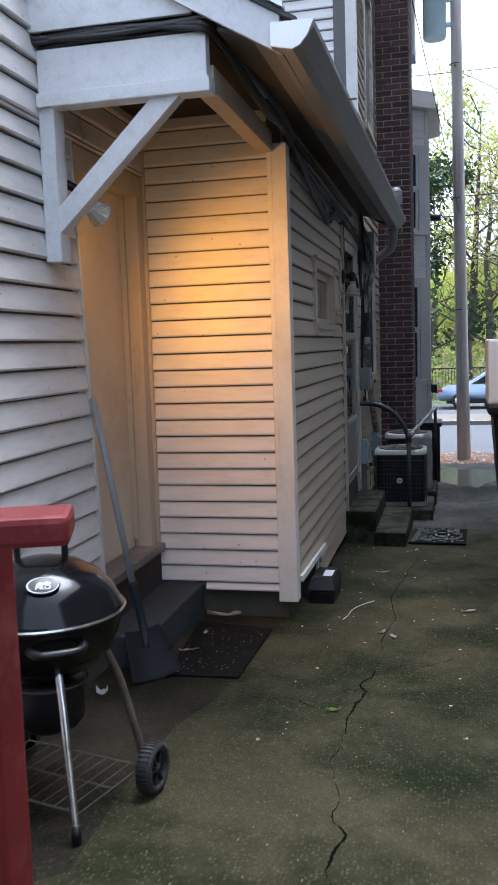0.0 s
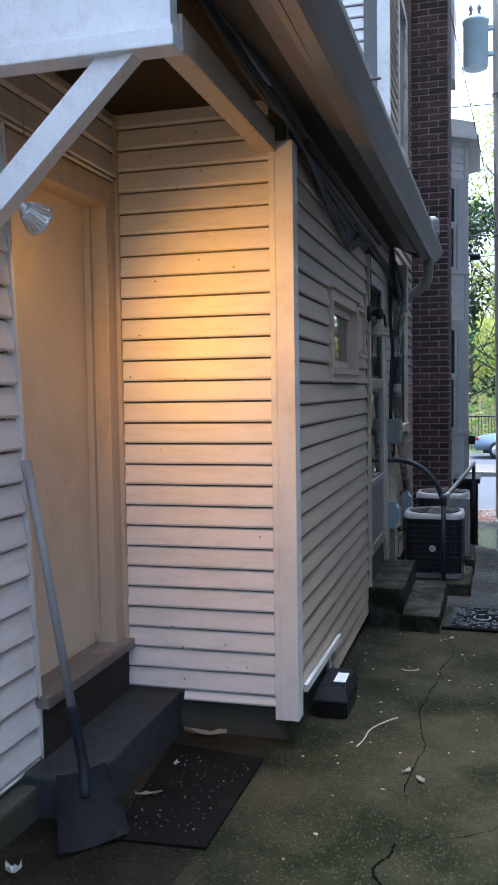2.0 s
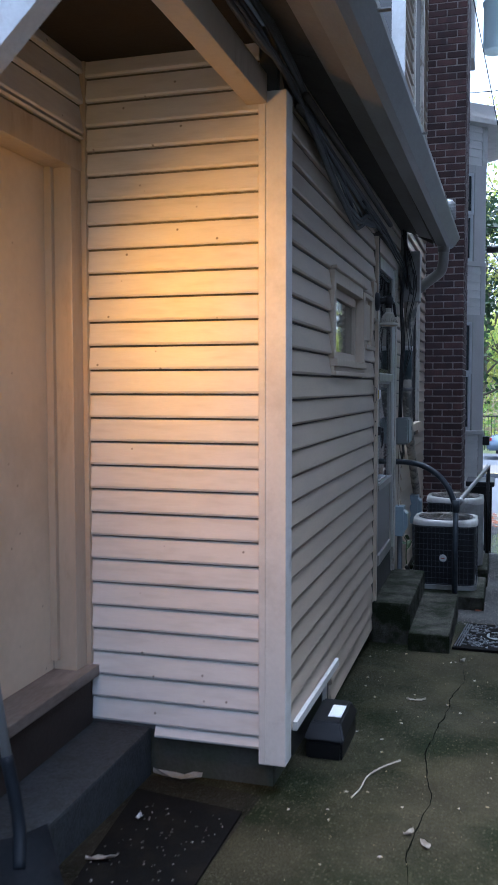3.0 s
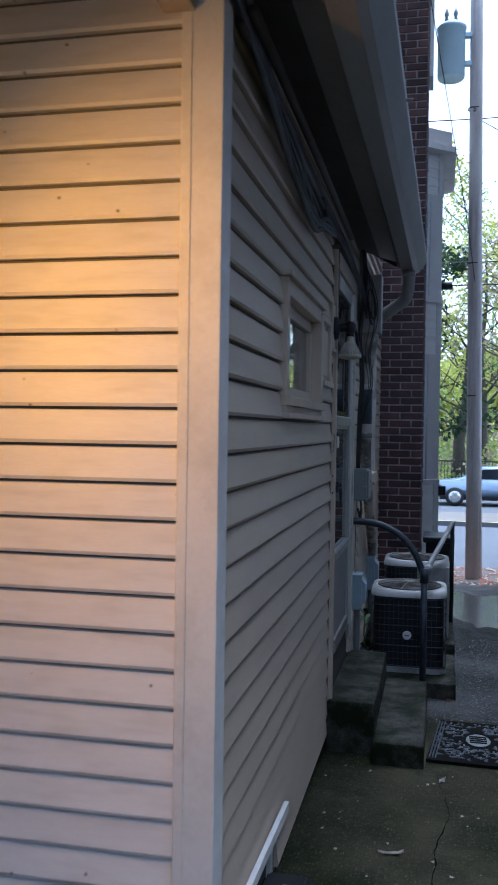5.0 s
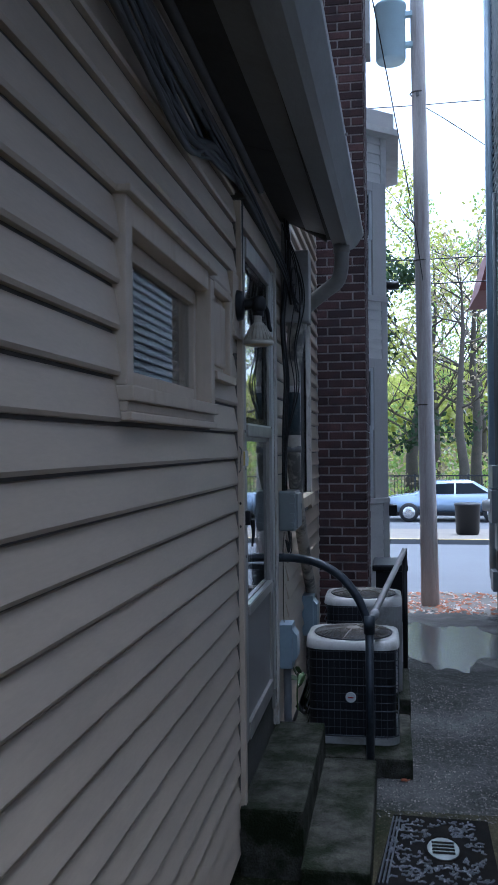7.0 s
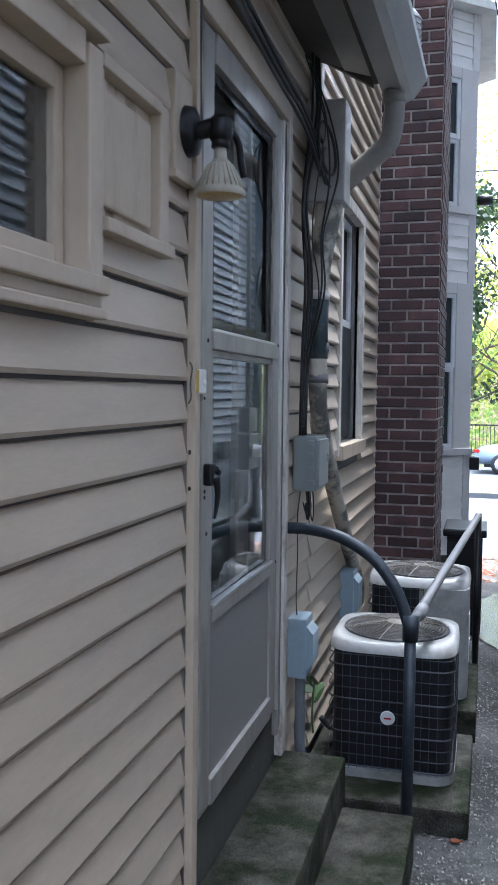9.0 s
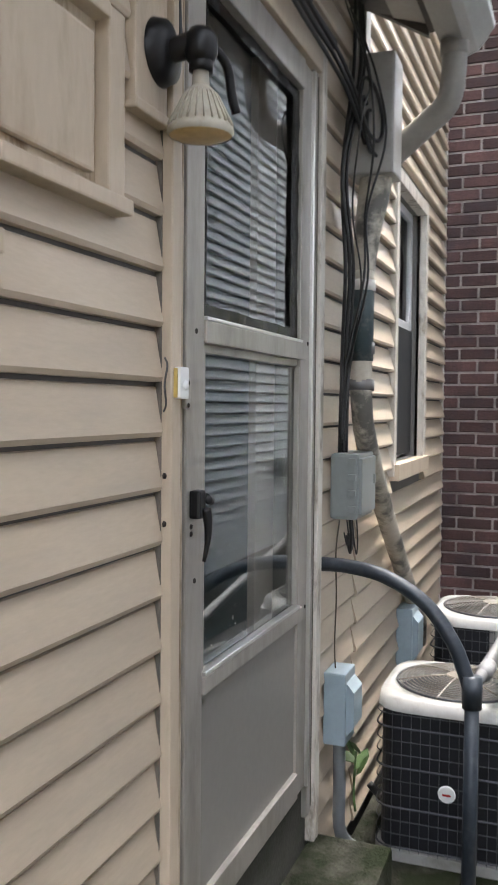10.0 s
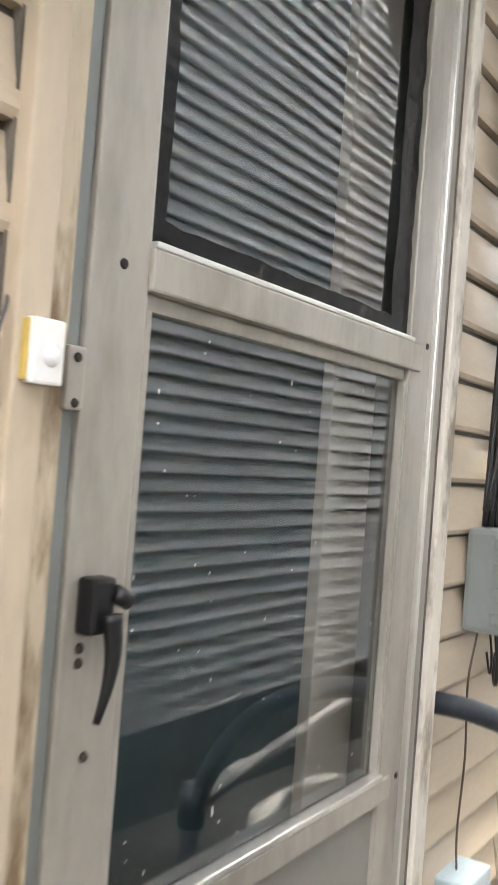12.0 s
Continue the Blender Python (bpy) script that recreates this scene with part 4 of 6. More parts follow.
# ---- right-hand neighbour ----
RIGHT, REND = 0.94, 14.85
wall_right = struct(part("wall_right", box(RIGHT, RIGHT + 0.2, 6.45, REND, -0.5, 8.0), WALLCORE), "grey lapped siding of the neighbouring house", "wall")
siding(wall_right, "y", RIGHT, -1, 6.47, REND - 0.05, 0.25, 8.0, 0.086, 0.25, SIDING_RIGHT, (), 0.027)
struct(part("foundation", box(RIGHT - 0.01, RIGHT + 0.1, 6.47, REND - 0.02, -0.6, 0.24), FOUNDATION), "dark foundation of the neighbouring house", "wall")
struct(part("wall_neighbour_back", box(RIGHT + 0.2, 6.0, 6.45, 6.65, -0.5, 8.0), WALLCORE), "plain back wall of the neighbouring house", "wall")
struct(part("wall_neighbour_end", box(RIGHT + 0.2, 6.0, REND - 0.2, REND, -0.5, 8.0), WALLCORE), "plain end wall of the neighbouring house", "wall")
struct(part("roof_neighbour", box(0.76, 6.2, 6.3, REND + 0.25, 8.0, 8.15), ROOFING), "overhanging flat roof of the neighbouring house", "roof")
neighbour_pipe = empty("downpipe", "grey downpipe at the neighbouring house's corner", "downpipe")
part("pipe", sweep([(RIGHT - 0.05, REND - 0.1, 0.0), (RIGHT - 0.05, REND - 0.1, 7.6)], 0.055, 10), BOXBLUE, neighbour_pipe, "", True)
part("strap", box(RIGHT - 0.11, RIGHT, REND - 0.13, REND - 0.07, 4.0, 4.03), BOXBLUE, neighbour_pipe)

# Out of view: added to hold side light off the long wall.
struct(part("light_block_side", box(2.4, 2.6, 0.0, 6.45, -0.2, 6.5), WALLCORE), "added unseen dark wall that cuts light from the side", "wall")
# Out of view: added so low light misses the end wall.
struct(part("light_block_back", box(-1.9, 2.6, -4.2, -4.0, -0.2, 4.2), WALLCORE), "added unseen dark wall that cuts low light from behind", "wall")

# ---- chimney ----
CH = (-0.905, -0.50, 10.95, 11.85)
chimney = struct(part("chimney", box(CH[0], CH[1] - 0.008, CH[2] + 0.008, CH[3], -0.6, 8.2), MORTAR), "dark red brick chimney with pale mortar", "chimney")

# ---- bay window house ----
bay = struct(empty("bay", "two-storey bay with taupe siding and white sash windows", "bay window"), "", "")
BX0, BX1, BY0, BY1 = -0.905, -0.36, 13.05, 13.60
bl = math.hypot(BX1 - BX0, BY1 - BY0)
face = Matrix.Translation((BX0, BY0, 0)) @ Matrix.Rotation(math.atan2(BY1 - BY0, BX1 - BX0), 4, "Z")


def bay_part(name, x0, x1, y0, y1, z0, z1, mat, label="", bevel=0.004):
    bm = box(x0, x1, y0, y1, z0, z1, bevel)
    bm.transform(face)
    return part(name, bm, mat, bay, label)


core = prism([(BX0, BY0 + 0.03, 0), (BX1 - 0.02, BY1 + 0.03, 0), (BX1 - 0.02, 15.2, 0), (BX0, 15.7, 0)], (0, 0, -0.6), (0, 0, 5.0))
part("bay_core", core, WALLCORE, bay)
for z0, z1 in ((0.05, 0.98), (2.54, 3.17), (4.45, 4.95)):
    z = z0
    while z < z1 - 0.02:
        hi = min(z + 0.105, z1)
        bm = prism([(0, 0.0, z), (0, -0.014, z), (0, 0.0, hi), (0, 0.01, hi), (0, 0.01, z)], (0.02, 0, 0), (bl - 0.07, 0, 0))
        bm.transform(face)
        part("siding_board", bm, SIDING_BAY, bay)
        z = hi
for z0, z1 in ((1.0, 2.54), (3.19, 4.45)):
    bay_part("mullion", 0.0, 0.06, -0.02, 0.03, z0, z1, TANTRIM)
    bay_part("mullion", bl - 0.20, bl, -0.02, 0.03, z0, z1, TANTRIM)
    bay_part("window_head", 0.06, bl - 0.2, -0.02, 0.03, z1 - 0.10, z1, TANTRIM)
    bay_part("window_sill", 0.0, bl, -0.045, 0.03, z0 - 0.03, z0 + 0.03, TANTRIM)
    zm = (z0 + z1) / 2
    for q0, q1, o in ((z0 + 0.03, zm, 0.015), (zm, z1 - 0.1, 0.0)):
        for p0, p1, r0, r1 in ((0.06, 0.10, q0, q1), (bl - 0.24, bl - 0.2, q0, q1), (0.10, bl - 0.24, q0, q0 + 0.045), (0.10, bl - 0.24, q1 - 0.04, q1)):
            bay_part("sash_bar", p0, p1, o - 0.01, o + 0.02, r0, r1, WHITEWIN)
        bay_part("pane", 0.10, bl - 0.24, o + 0.006, o + 0.012, q0 + 0.045, q1 - 0.04, CARGLASS, "", 0)
bay_part("corner_board", bl - 0.07, bl + 0.012, -0.02, 0.03, -0.1, 1.0, TANTRIM)
bay_part("corner_board", bl - 0.07, bl + 0.012, -0.02, 0.03, 2.54, 3.17, TANTRIM)
bay_part("corner_board", bl - 0.07, bl + 0.012, -0.02, 0.03, 4.45, 4.95, TRIM)
part("upper_corner", box(-0.62, -0.465, 11.9, 12.3, 5.25, 8.2, 0.005), TRIM, bay)
eave = prism([(-1.0, 12.82, 0), (-0.20, 13.52, 0), (-0.20, 15.3, 0), (-1.0, 15.9, 0)], (0, 0, 4.95), (0, 0, 5.02))
part("eave", eave, TRIM, bay)
crown = prism([(-1.0, 12.9, 0), (-0.25, 13.54, 0), (-0.25, 15.25, 0), (-1.0, 15.85, 0)], (0, 0, 5.02), (0, 0, 5.2))
part("bay_roof", crown, TANTRIM, bay)


# ---- things by the side entrance ----
def par_bulb(m, group=""):
    """A reflector bulb: ribbed white cone, pale lens; its lens looks along -z of m."""
    bulb = []
    prof = [(0.0, 0.075), (0.014, 0.075), (0.016, 0.045), (0.022, 0.04)]
    for k in range(7):
        u = k / 6
        prof.append((0.022 + 0.033 * u ** 0.8, 0.04 - 0.065 * u))
    prof += [(0.058, -0.028), (0.06, -0.036), (0.056, -0.042)]
    bulb.append(("reflector", lathe(prof, 36, m), DUSTYPL))
    bulb.append(("lens", lathe([(0.056, -0.040), (0.05, -0.043), (0.03, -0.047), (0.0, -0.049)], 36, m), LAMPGLASS))
    for k in range(24):
        own = bmesh.new()
        prism([(0.024, 0, 0.036), (0.032, 0, 0.030), (0.060, 0, -0.024), (0.053, 0, -0.024)], (0, -0.0012, 0), (0, 0.0012, 0), own)
        own.transform(m @ Matrix.Rotation(2 * math.pi * k / 24, 4, "Z"))
        bulb.append(("fin", own, DUSTYPL))
    return bulb


GLOW = bpy.data.materials.new("lit_bulb_lens")
GLOW.use_nodes = True
glow_b = GLOW.node_tree.nodes["Principled BSDF"]
glow_b.inputs["Base Color"].default_value = (0.9, 0.7, 0.35, 1)
glow_b.inputs["Emission Color"].default_value, glow_b.inputs["Emission Strength"].default_value = (1.0, 0.50, 0.10, 1), 14.0
porch_lamp = empty("wall_lamp", "lit reflector bulb on a swivel holder by the entrance", "lamp")
aim = look((-1.575, 3.80, 2.235), (-1.345, 4.30, 1.95))
for nm, bm, m in par_bulb(aim):
    part(nm, bm, GLOW if nm == "lens" else SILVERED, porch_lamp, "", True)
part("holder", sweep(curve([(-1.685, 3.70, 2.347), (-1.66, 3.70, 2.34), (-1.63, 3.72, 2.32), (-1.605, 3.745, 2.275)], 5), 0.020, 12), BLACKPL, porch_lamp, "", True)
part("base_plate", lathe([(0, 0.022), (0.045, 0.018), (0.055, 0)], 24, pose(LEFT + 0.016, 3.70, 2.347, 0, 90, 0)), BRIGHT, porch_lamp, "", True)

door_lamp = empty("wall_lamp", "unlit reflector bulb on a black holder beside the storm door", "lamp")
for nm, bm, m in par_bulb(pose(-0.80, 7.20, 2.03)):
    part(nm, bm, m, door_lamp, "", True)
part("base_plate", lathe([(0, 0.03), (0.03, 0.028), (0.055, 0.018), (0.06, 0)], 28, pose(SIDE + 0.027, 7.194, 2.141, 0, 90, 0)), BLACKPL, door_lamp, "", True)
part("holder", sweep(curve([(SIDE + 0.04, 7.194, 2.14), (-0.835, 7.196, 2.145), (-0.80, 7.20, 2.15), (-0.80, 7.20, 2.10)], 5), 0.022, 12), BLACKPL, door_lamp, "", True)
part("swivel", lathe([(0, 0.028), (0.02, 0.024), (0.03, 0.01), (0.03, -0.02), (0.022, -0.035), (0, -0.035)], 16, pose(-0.80, 7.20, 2.15)), BLACKPL, door_lamp, "", True)
part("sensor_arm", sweep(curve([(-0.795, 7.22, 2.16), (-0.775, 7.26, 2.13), (-0.77, 7.275, 2.08), (-0.765, 7.285, 2.05)], 5), 0.009, 8), BLACKPL, door_lamp, "", True)


def kettle_grill(cx, cy, rim):
    g = empty("kettle_grill", "black kettle charcoal grill with lid on chromed legs", "grill")
    R = 0.245
    lid = part("lid", lathe([(0, 0.165), (0.06, 0.16), (0.12, 0.143), (0.18, 0.108), (0.222, 0.06), (R, 0.012), (R + 0.008, 0.0), (R + 0.008, -0.008), (R, -0.006)], 56, pose(cx, cy, rim)), ENAMEL, g, "glossy black domed lid", True)
    part("lid_rim", ring(R + 0.008, 0.006, pose(cx, cy, rim - 0.004), 56), CHROME, lid)
    side = Vector((0.97, 0.22, 0))
    hb = Vector((cx, cy, rim))
    pts = [hb + side * s + Vector((0, 0, h)) for s, h in ((-0.075, 0.145), (-0.075, 0.205), (-0.055, 0.228), (0, 0.236), (0.055, 0.228), (0.075, 0.205), (0.075, 0.145))]
    part("lid_handle", sweep(curve(pts, 5), 0.0105, 10), BLACKPL, lid, "black looped handle", True)
    d = (Vector((0, 0, 1.5)) - Vector((cx, cy, rim))).normalized()
    flat = Vector((d.x, d.y, 0)).normalized()
    spot = Vector((cx, cy, rim)) + flat * 0.178 + Vector((0, 0, 0.116))
    tilt = (flat * 0.62 + Vector((0, 0, 0.78))).to_track_quat("Z", "Y").to_matrix().to_4x4()
    at = Matrix.Translation(spot) @ tilt
    badge = part("badge", lathe([(0, 0.004), (0.034, 0.003), (0.038, 0.0)], 40, at @ Matrix.Diagonal((1.35, 0.85, 1, 1))), ENAMEL, lid, "oval badge with silver border")
    part("badge_border", ring(0.034, 0.0018, at @ Matrix.Translation((0, 0, 0.003)) @ Matrix.Diagonal((1.35, 0.85, 1, 1)), 40), WHITEPL, badge)
    words = bpy.data.curves.new("letters", "FONT")
    words.body, words.size, words.align_x, words.extrude = "PRO", 0.024, "CENTER", 0.0006
    tob = new("lettering", words)
    me = bpy.data.meshes.new_from_object(tob)
    bpy.data.objects.remove(tob)
    me.materials.append(WHITEPL)
    lettering = new("lettering", me)
    lettering.parent = badge
    lettering.matrix_basis = at @ Matrix.Translation((0, -0.017, 0.0045))
    part("badge_mark", prism([(-0.022, 0, 0), (-0.012, 0.010, 0), (0.0, 0.006, 0), (0.010, 0.011, 0), (0.022, 0.003, 0), (0.022, 0, 0)], at.to_3x3() @ Vector((0, 0, 0.003)), at.to_3x3() @ Vector((0, 0, 0.005))), WHITEPL, badge).data.transform(at @ Matrix.Translation((0, 0.004, 0)))
    part("bowl", lathe([(R - 0.002, -0.006), (R, -0.02), (R - 0.012, -0.075), (0.205, -0.135), (0.15, -0.185), (0.08, -0.21), (0, -0.215)], 56, pose(cx, cy, rim)), ENAMEL, g, "", True)
    part("ash_catcher", lathe([(0.0, -0.22), (0.11, -0.225), (0.115, -0.24), (0.11, -0.36), (0.09, -0.385), (0, -0.39)], 32, pose(cx, cy, rim)), BLACKPL, g, "black ash can below the bowl", True)
    part("ash_ring", ring(0.125, 0.004, pose(cx, cy, rim - 0.235), 32), RUSTY, g)
    bh = Vector((cx, cy, rim - 0.06)) + flat * R
    sd = flat.cross(Vector((0, 0, 1)))
    part("bowl_handle", sweep(curve([bh - sd * 0.11 - flat * 0.02, bh - sd * 0.09 + flat * 0.035, bh + flat * 0.05, bh + sd * 0.03 + flat * 0.035, bh + sd * 0.05 - flat * 0.01], 5), 0.014, 8), BLACKPL, g, "", True)
    feet = ((-1.085, 2.235, 0), (-0.995, 2.60, 1), (-1.50, 2.74, 1), (-1.58, 2.36, 0))
    for fx, fy, wheel in feet:
        gz = ground_z(fy)
        dirv = Vector((fx - cx, fy - cy, 0)).normalized()
        top = Vector((cx, cy, rim - 0.15)) + dirv * 0.185
        end = Vector((fx, fy, gz + (0.085 if wheel else 0.03)))
        leg = part("leg", sweep(curve([top, top.lerp(end, 0.25) + dirv * 0.012, top.lerp(end, 0.6) + dirv * 0.006, end], 6), 0.0125, 12), RUSTY if wheel else CHROME, g, "dull rusted tube leg" if wheel else "chromed tube leg", True)
        if wheel:
            out = Vector((0.93, -0.12, 0)).normalized() * (1 if fx > cx else -1)
            m = Matrix.Translation(end + out * 0.02) @ out.to_track_quat("Z", "Y").to_matrix().to_4x4()
            w = part("wheel", lathe([(0.045, -0.028), (0.07, -0.028), (0.081, -0.02), (0.084, 0), (0.081, 0.02), (0.07, 0.028), (0.058, 0.026), (0.056, 0.012), (0.018, 0.010), (0.016, 0.022), (0, 0.024)], 36, m), RUBBER, g, "black plastic wheel with ribbed tyre", True)
            tread = bmesh.new()
            for k in range(36):
                own = bmesh.new()
                prism([(0.081, -0.003, -0.022), (0.087, -0.003, -0.018), (0.087, -0.003, 0.018), (0.081, -0.003, 0.022)], (0, 0, 0), (0, 0.006, 0), own)
                own.transform(m @ Matrix.Rotation(2 * math.pi * k / 36, 4, "Z"))
                merge(tread, own)
            part("tread", tread, RUBBER, w)
            for k in range(6):
                own = bmesh.new()
                prism([(0.014, -0.006, 0.011), (0.058, -0.004, 0.011), (0.058, 0.004, 0.011), (0.014, 0.006, 0.011)], (0, 0, 0), (0, 0, 0.01), own)
                own.transform(m @ Matrix.Rotation(2 * math.pi * k / 6, 4, "Z"))
                part("spoke", own, BLACKPL, w)
        else:
            part("foot_cap", sweep([end + Vector((0, 0, 0.03)), end - Vector((0, 0, 0.028))], 0.0155, 10), BLACKPL, leg, "", True)
    o = Vector((-1.085, 2.26, 0))
    u, v = Vector((0.07, 0.34, 0)), Vector((-0.47, 0.13, 0))

    def rk(a, b):
        p = o + u * a + v * b
        return (p.x, p.y, ground_z(p.y) + 0.085)

    for a in (0, 0.5, 1):
        part("rack_rail", sweep([rk(a, 0), rk(a, 1)], 0.0035, 6), RUSTY, g)
    for k in range(11):
        part("rack_wire", sweep([rk(0, k / 10), rk(1, k / 10)], 0.002, 5), RUSTY, g)
    return g


kettle_grill(-1.275, 2.49, 0.80)

shovel = empty("shovel", "dark square-nosed shovel with grey shaft leaning on the siding", "shovel")
part("shaft", sweep([(-1.662, 3.86, 1.385), (-1.575, 3.845, 0.93), (-1.492, 3.83, 0.485)], 0.016, 12), SHAFT, shovel, "grey fibreglass shaft", True)
part("socket", sweep(curve([(-1.497, 3.83, 0.51), (-1.47, 3.825, 0.40), (-1.445, 3.81, 0.30), (-1.41, 3.745, 0.22)], 5), 0.02, 12), SHOVEL, shovel, "", True)
bm = bmesh.new()
rows = []
for i in range(7):
    u = i / 6
    c = Vector((-1.455, 3.80, 0.285)).lerp(Vector((-1.325, 3.63, 0.118)), u)
    w = Vector((0.60, 0.72, 0.0)).normalized() * (0.095 + 0.035 * u)
    rows.append([bm.verts.new(c + w * s + Vector((0.012, -0.012, 0.02)) * (s * s)) for s in (-1, -0.6, -0.2, 0.2, 0.6, 1)])
for a, b in zip(rows, rows[1:]):
    for k in range(5):
        bm.faces.new((a[k], a[k + 1], b[k + 1], b[k]))
bmesh.ops.solidify(bm, geom=bm.faces[:], thickness=0.004)
part("blade", bm, SHOVEL, shovel, "scratched dark steel blade", True)

door_mat = empty("door_mat", "black rubber mat strewn with leaf scraps", "mat")
mat_pts = [(-1.41, 4.60), (-0.975, 4.53), (-0.965, 3.72), (-1.30, 3.70)]
part("mat_sheet", prism([(x, y, ground_z(y)) for x, y in mat_pts], (0, 0, 0.002), (0, 0, 0.012)), MAT, door_mat)

trap = empty("bait_box", "black plastic bait box with white label against the wall", "bait box")
tz = ground_z(5.35)
bm = prism([(-0.875, 5.14, 0), (-0.72, 5.14, 0), (-0.72, 5.50, 0), (-0.875, 5.50, 0)], (0, 0, tz - 0.01), (0, 0, tz + 0.085))
bmesh.ops.bevel(bm, geom=bm.edges[:], offset=0.01, segments=2, affect="EDGES")
part("tray", bm, BLACKPL, trap)
own = bmesh.new()
a = [own.verts.new(p) for p in ((-0.885, 5.13, tz + 0.088), (-0.71, 5.13, tz + 0.088), (-0.71, 5.51, tz + 0.088), (-0.885, 5.51, tz + 0.088))]
b = [own.verts.new(p) for p in ((-0.86, 5.18, tz + 0.155), (-0.735, 5.18, tz + 0.155), (-0.735, 5.46, tz + 0.155), (-0.86, 5.46, tz + 0.155))]
own.faces.new(a[::-1])
own.faces.new(b)
for k in range(4):
    own.faces.new((a[k], a[(k + 1) % 4], b[(k + 1) % 4], b[k]))
bmesh.ops.bevel(own, geom=own.edges[:], offset=0.008, segments=2, affect="EDGES")
part("lid", own, BLACKPL, trap)
part("label", box(-0.80, -0.742, 5.24, 5.38, tz + 0.1555, tz + 0.157), PAPER, trap, "white paper label")
part("support_stub", box(-0.90, -0.885, 5.62, 5.66, -0.02, 0.22), TRIM, wall_side)

red_rail = empty("porch_railing", "brick-red painted wooden railing post with worn cap", "railing")
part("post", box(-0.945, -0.835, 1.42, 1.52, ground_z(1.5) - 0.02, 1.262, 0.008), REDPAINT, red_rail)
bm = box(-1.3, -0.682, 1.36, 1.50, 1.264, 1.318, 0.012)
bm.transform(Matrix.Translation((-0.75, 1.45, 0)) @ Matrix.Rotation(radians(20), 4, "Z") @ Matrix.Translation((0.75, -1.45, 0)))
part("cap_rail", bm, REDPAINT, red_rail)
part("bottom_rail", box(-1.69, -0.945, 1.44, 1.50, 0.42, 0.50, 0.006), REDPAINT, red_rail)
part("top_rail", box(-1.69, -1.2, 1.38, 1.48, 1.262, 1.33, 0.01), REDPAINT, red_rail)
for k in range(5):
    part("baluster", box(-1.60 + 0.14 * k, -1.56 + 0.14 * k, 1.45, 1.49, 0.50, 1.262, 0.003), REDPAINT, red_rail)

patch = prism([(x, y, ground_z(y)) for x, y in ((-1.70, 3.80), (-1.70, 1.5), (-1.05, 2.1), (-1.085, 2.63), (-1.08, 3.18), (-1.0, 3.45), (-0.95, 4.70), (-1.42, 4.76), (-1.42, 3.80))], (0, 0, -0.02), (0, 0, 0.0018))
part("old_slab", patch, SLAB, GROUND, "older dark concrete slab by the step")

# ---- services on the wall by the storm door ----
conduit = empty("service_conduit", "thick grey conduit with paint-worn band and strapped cables", "conduit")
part("upper_box", box(SIDE + 0.016, -0.735, 8.60, 8.74, 2.27, 2.66, 0.008), BOXPALE, conduit)
part("upper_duct", box(SIDE + 0.014, SIDE + 0.06, 8.66, 8.735, 2.662, 3.4, 0.006), BOXPALE, conduit)
part("funnel", sweep(curve([(-0.805, 8.69, 2.34), (-0.81, 8.66, 2.22), (-0.82, 8.61, 2.08), (-0.825, 8.57, 1.92)], 5), 0.045, 12, radii=[0.06 - 0.0016 * i for i in range(16)]), PIPEGREY, conduit, "", True)
part("pipe", sweep(curve([(-0.822, 8.57, 1.95), (-0.822, 8.56, 1.80), (-0.822, 8.56, 1.62), (-0.822, 8.58, 1.50), (-0.825, 8.66, 1.40), (-0.835, 9.0, 1.14), (-0.845, 9.5, 0.80), (-0.85, 9.95, 0.50), (-0.87, 10.1, 0.35)], 6), 0.036, 14), PIPEGREY, conduit, "", True)
part("sleeve", sweep([(-0.822, 8.567, 1.915), (-0.822, 8.56, 1.80), (-0.822, 8.56, 1.66)], 0.039, 14), PIPEDARK, conduit, "dark teal sleeve", True)
for z in (1.92, 1.72, 1.60):
    part("band", sweep([(-0.822, 8.568, z), (-0.822, 8.566, z - 0.035)], 0.042, 14), TRIM if z > 1.9 else GALV, conduit, "", True)
rng = random.Random(9)
for k in range(3):
    x = -0.868 + 0.008 * (k % 3)
    y = 8.47 + 0.012 * k
    pts = [(x, y + 0.12, 2.95 - 0.04 * k), (x + 0.02, y + 0.05 + rng.uniform(-0.05, 0.05), 2.6), (x, y + rng.uniform(-0.05, 0.06), 2.25), (x + 0.015, y + rng.uniform(-0.02, 0.02), 1.95), (x, 8.49 + 0.01 * (k % 4), 1.7), (x - 0.005, 8.49 + 0.012 * (k % 4), 1.36)]
    tagged(part("service_cable", sweep(curve(pts, 6), 0.006 + 0.0015 * (k % 2), 6), CABLE, None, "black cable hanging down the wall", True), "", "cable", "service cables")
for k, (y, z, r) in enumerate(((8.57, 2.42, 0.09), (8.60, 2.40, 0.075), (8.52, 2.45, 0.10))):
    tagged(part("cable_coil", ring(r, 0.006, pose(-0.815 + 0.012 * k, y, z, 8 * k, 82, 0) @ Matrix.Diagonal((1.0, 0.7, 1, 1)), 30), CABLE, None, "looped black cable hung on the conduit"), "", "cable", "service cables")
for k, (z, y0) in enumerate(((2.60, 7.0), (2.57, 7.1), (2.63, 6.8))):
    pts = [(-0.86, y0 - 0.5, z + 0.03), (-0.85, 7.3, z), (-0.84, 7.9, z - 0.06), (-0.835, 8.35, z - 0.10), (-0.83, 8.6, z - 0.2)]
    tagged(part("service_cable", sweep(curve(pts, 6), 0.007, 6), CABLE, None, "black cable running above the storm door", True), "", "cable", "service cables")
tagged(part("service_cable", sweep(curve([(-0.87, 7.255, 2.62), (-0.875, 7.26, 2.3), (-0.872, 7.262, 2.18), (-0.86, 7.22, 2.15)], 6), 0.008, 6), CABLE, None, "black lamp cable beside the door casing", True), "", "cable", "service cables")

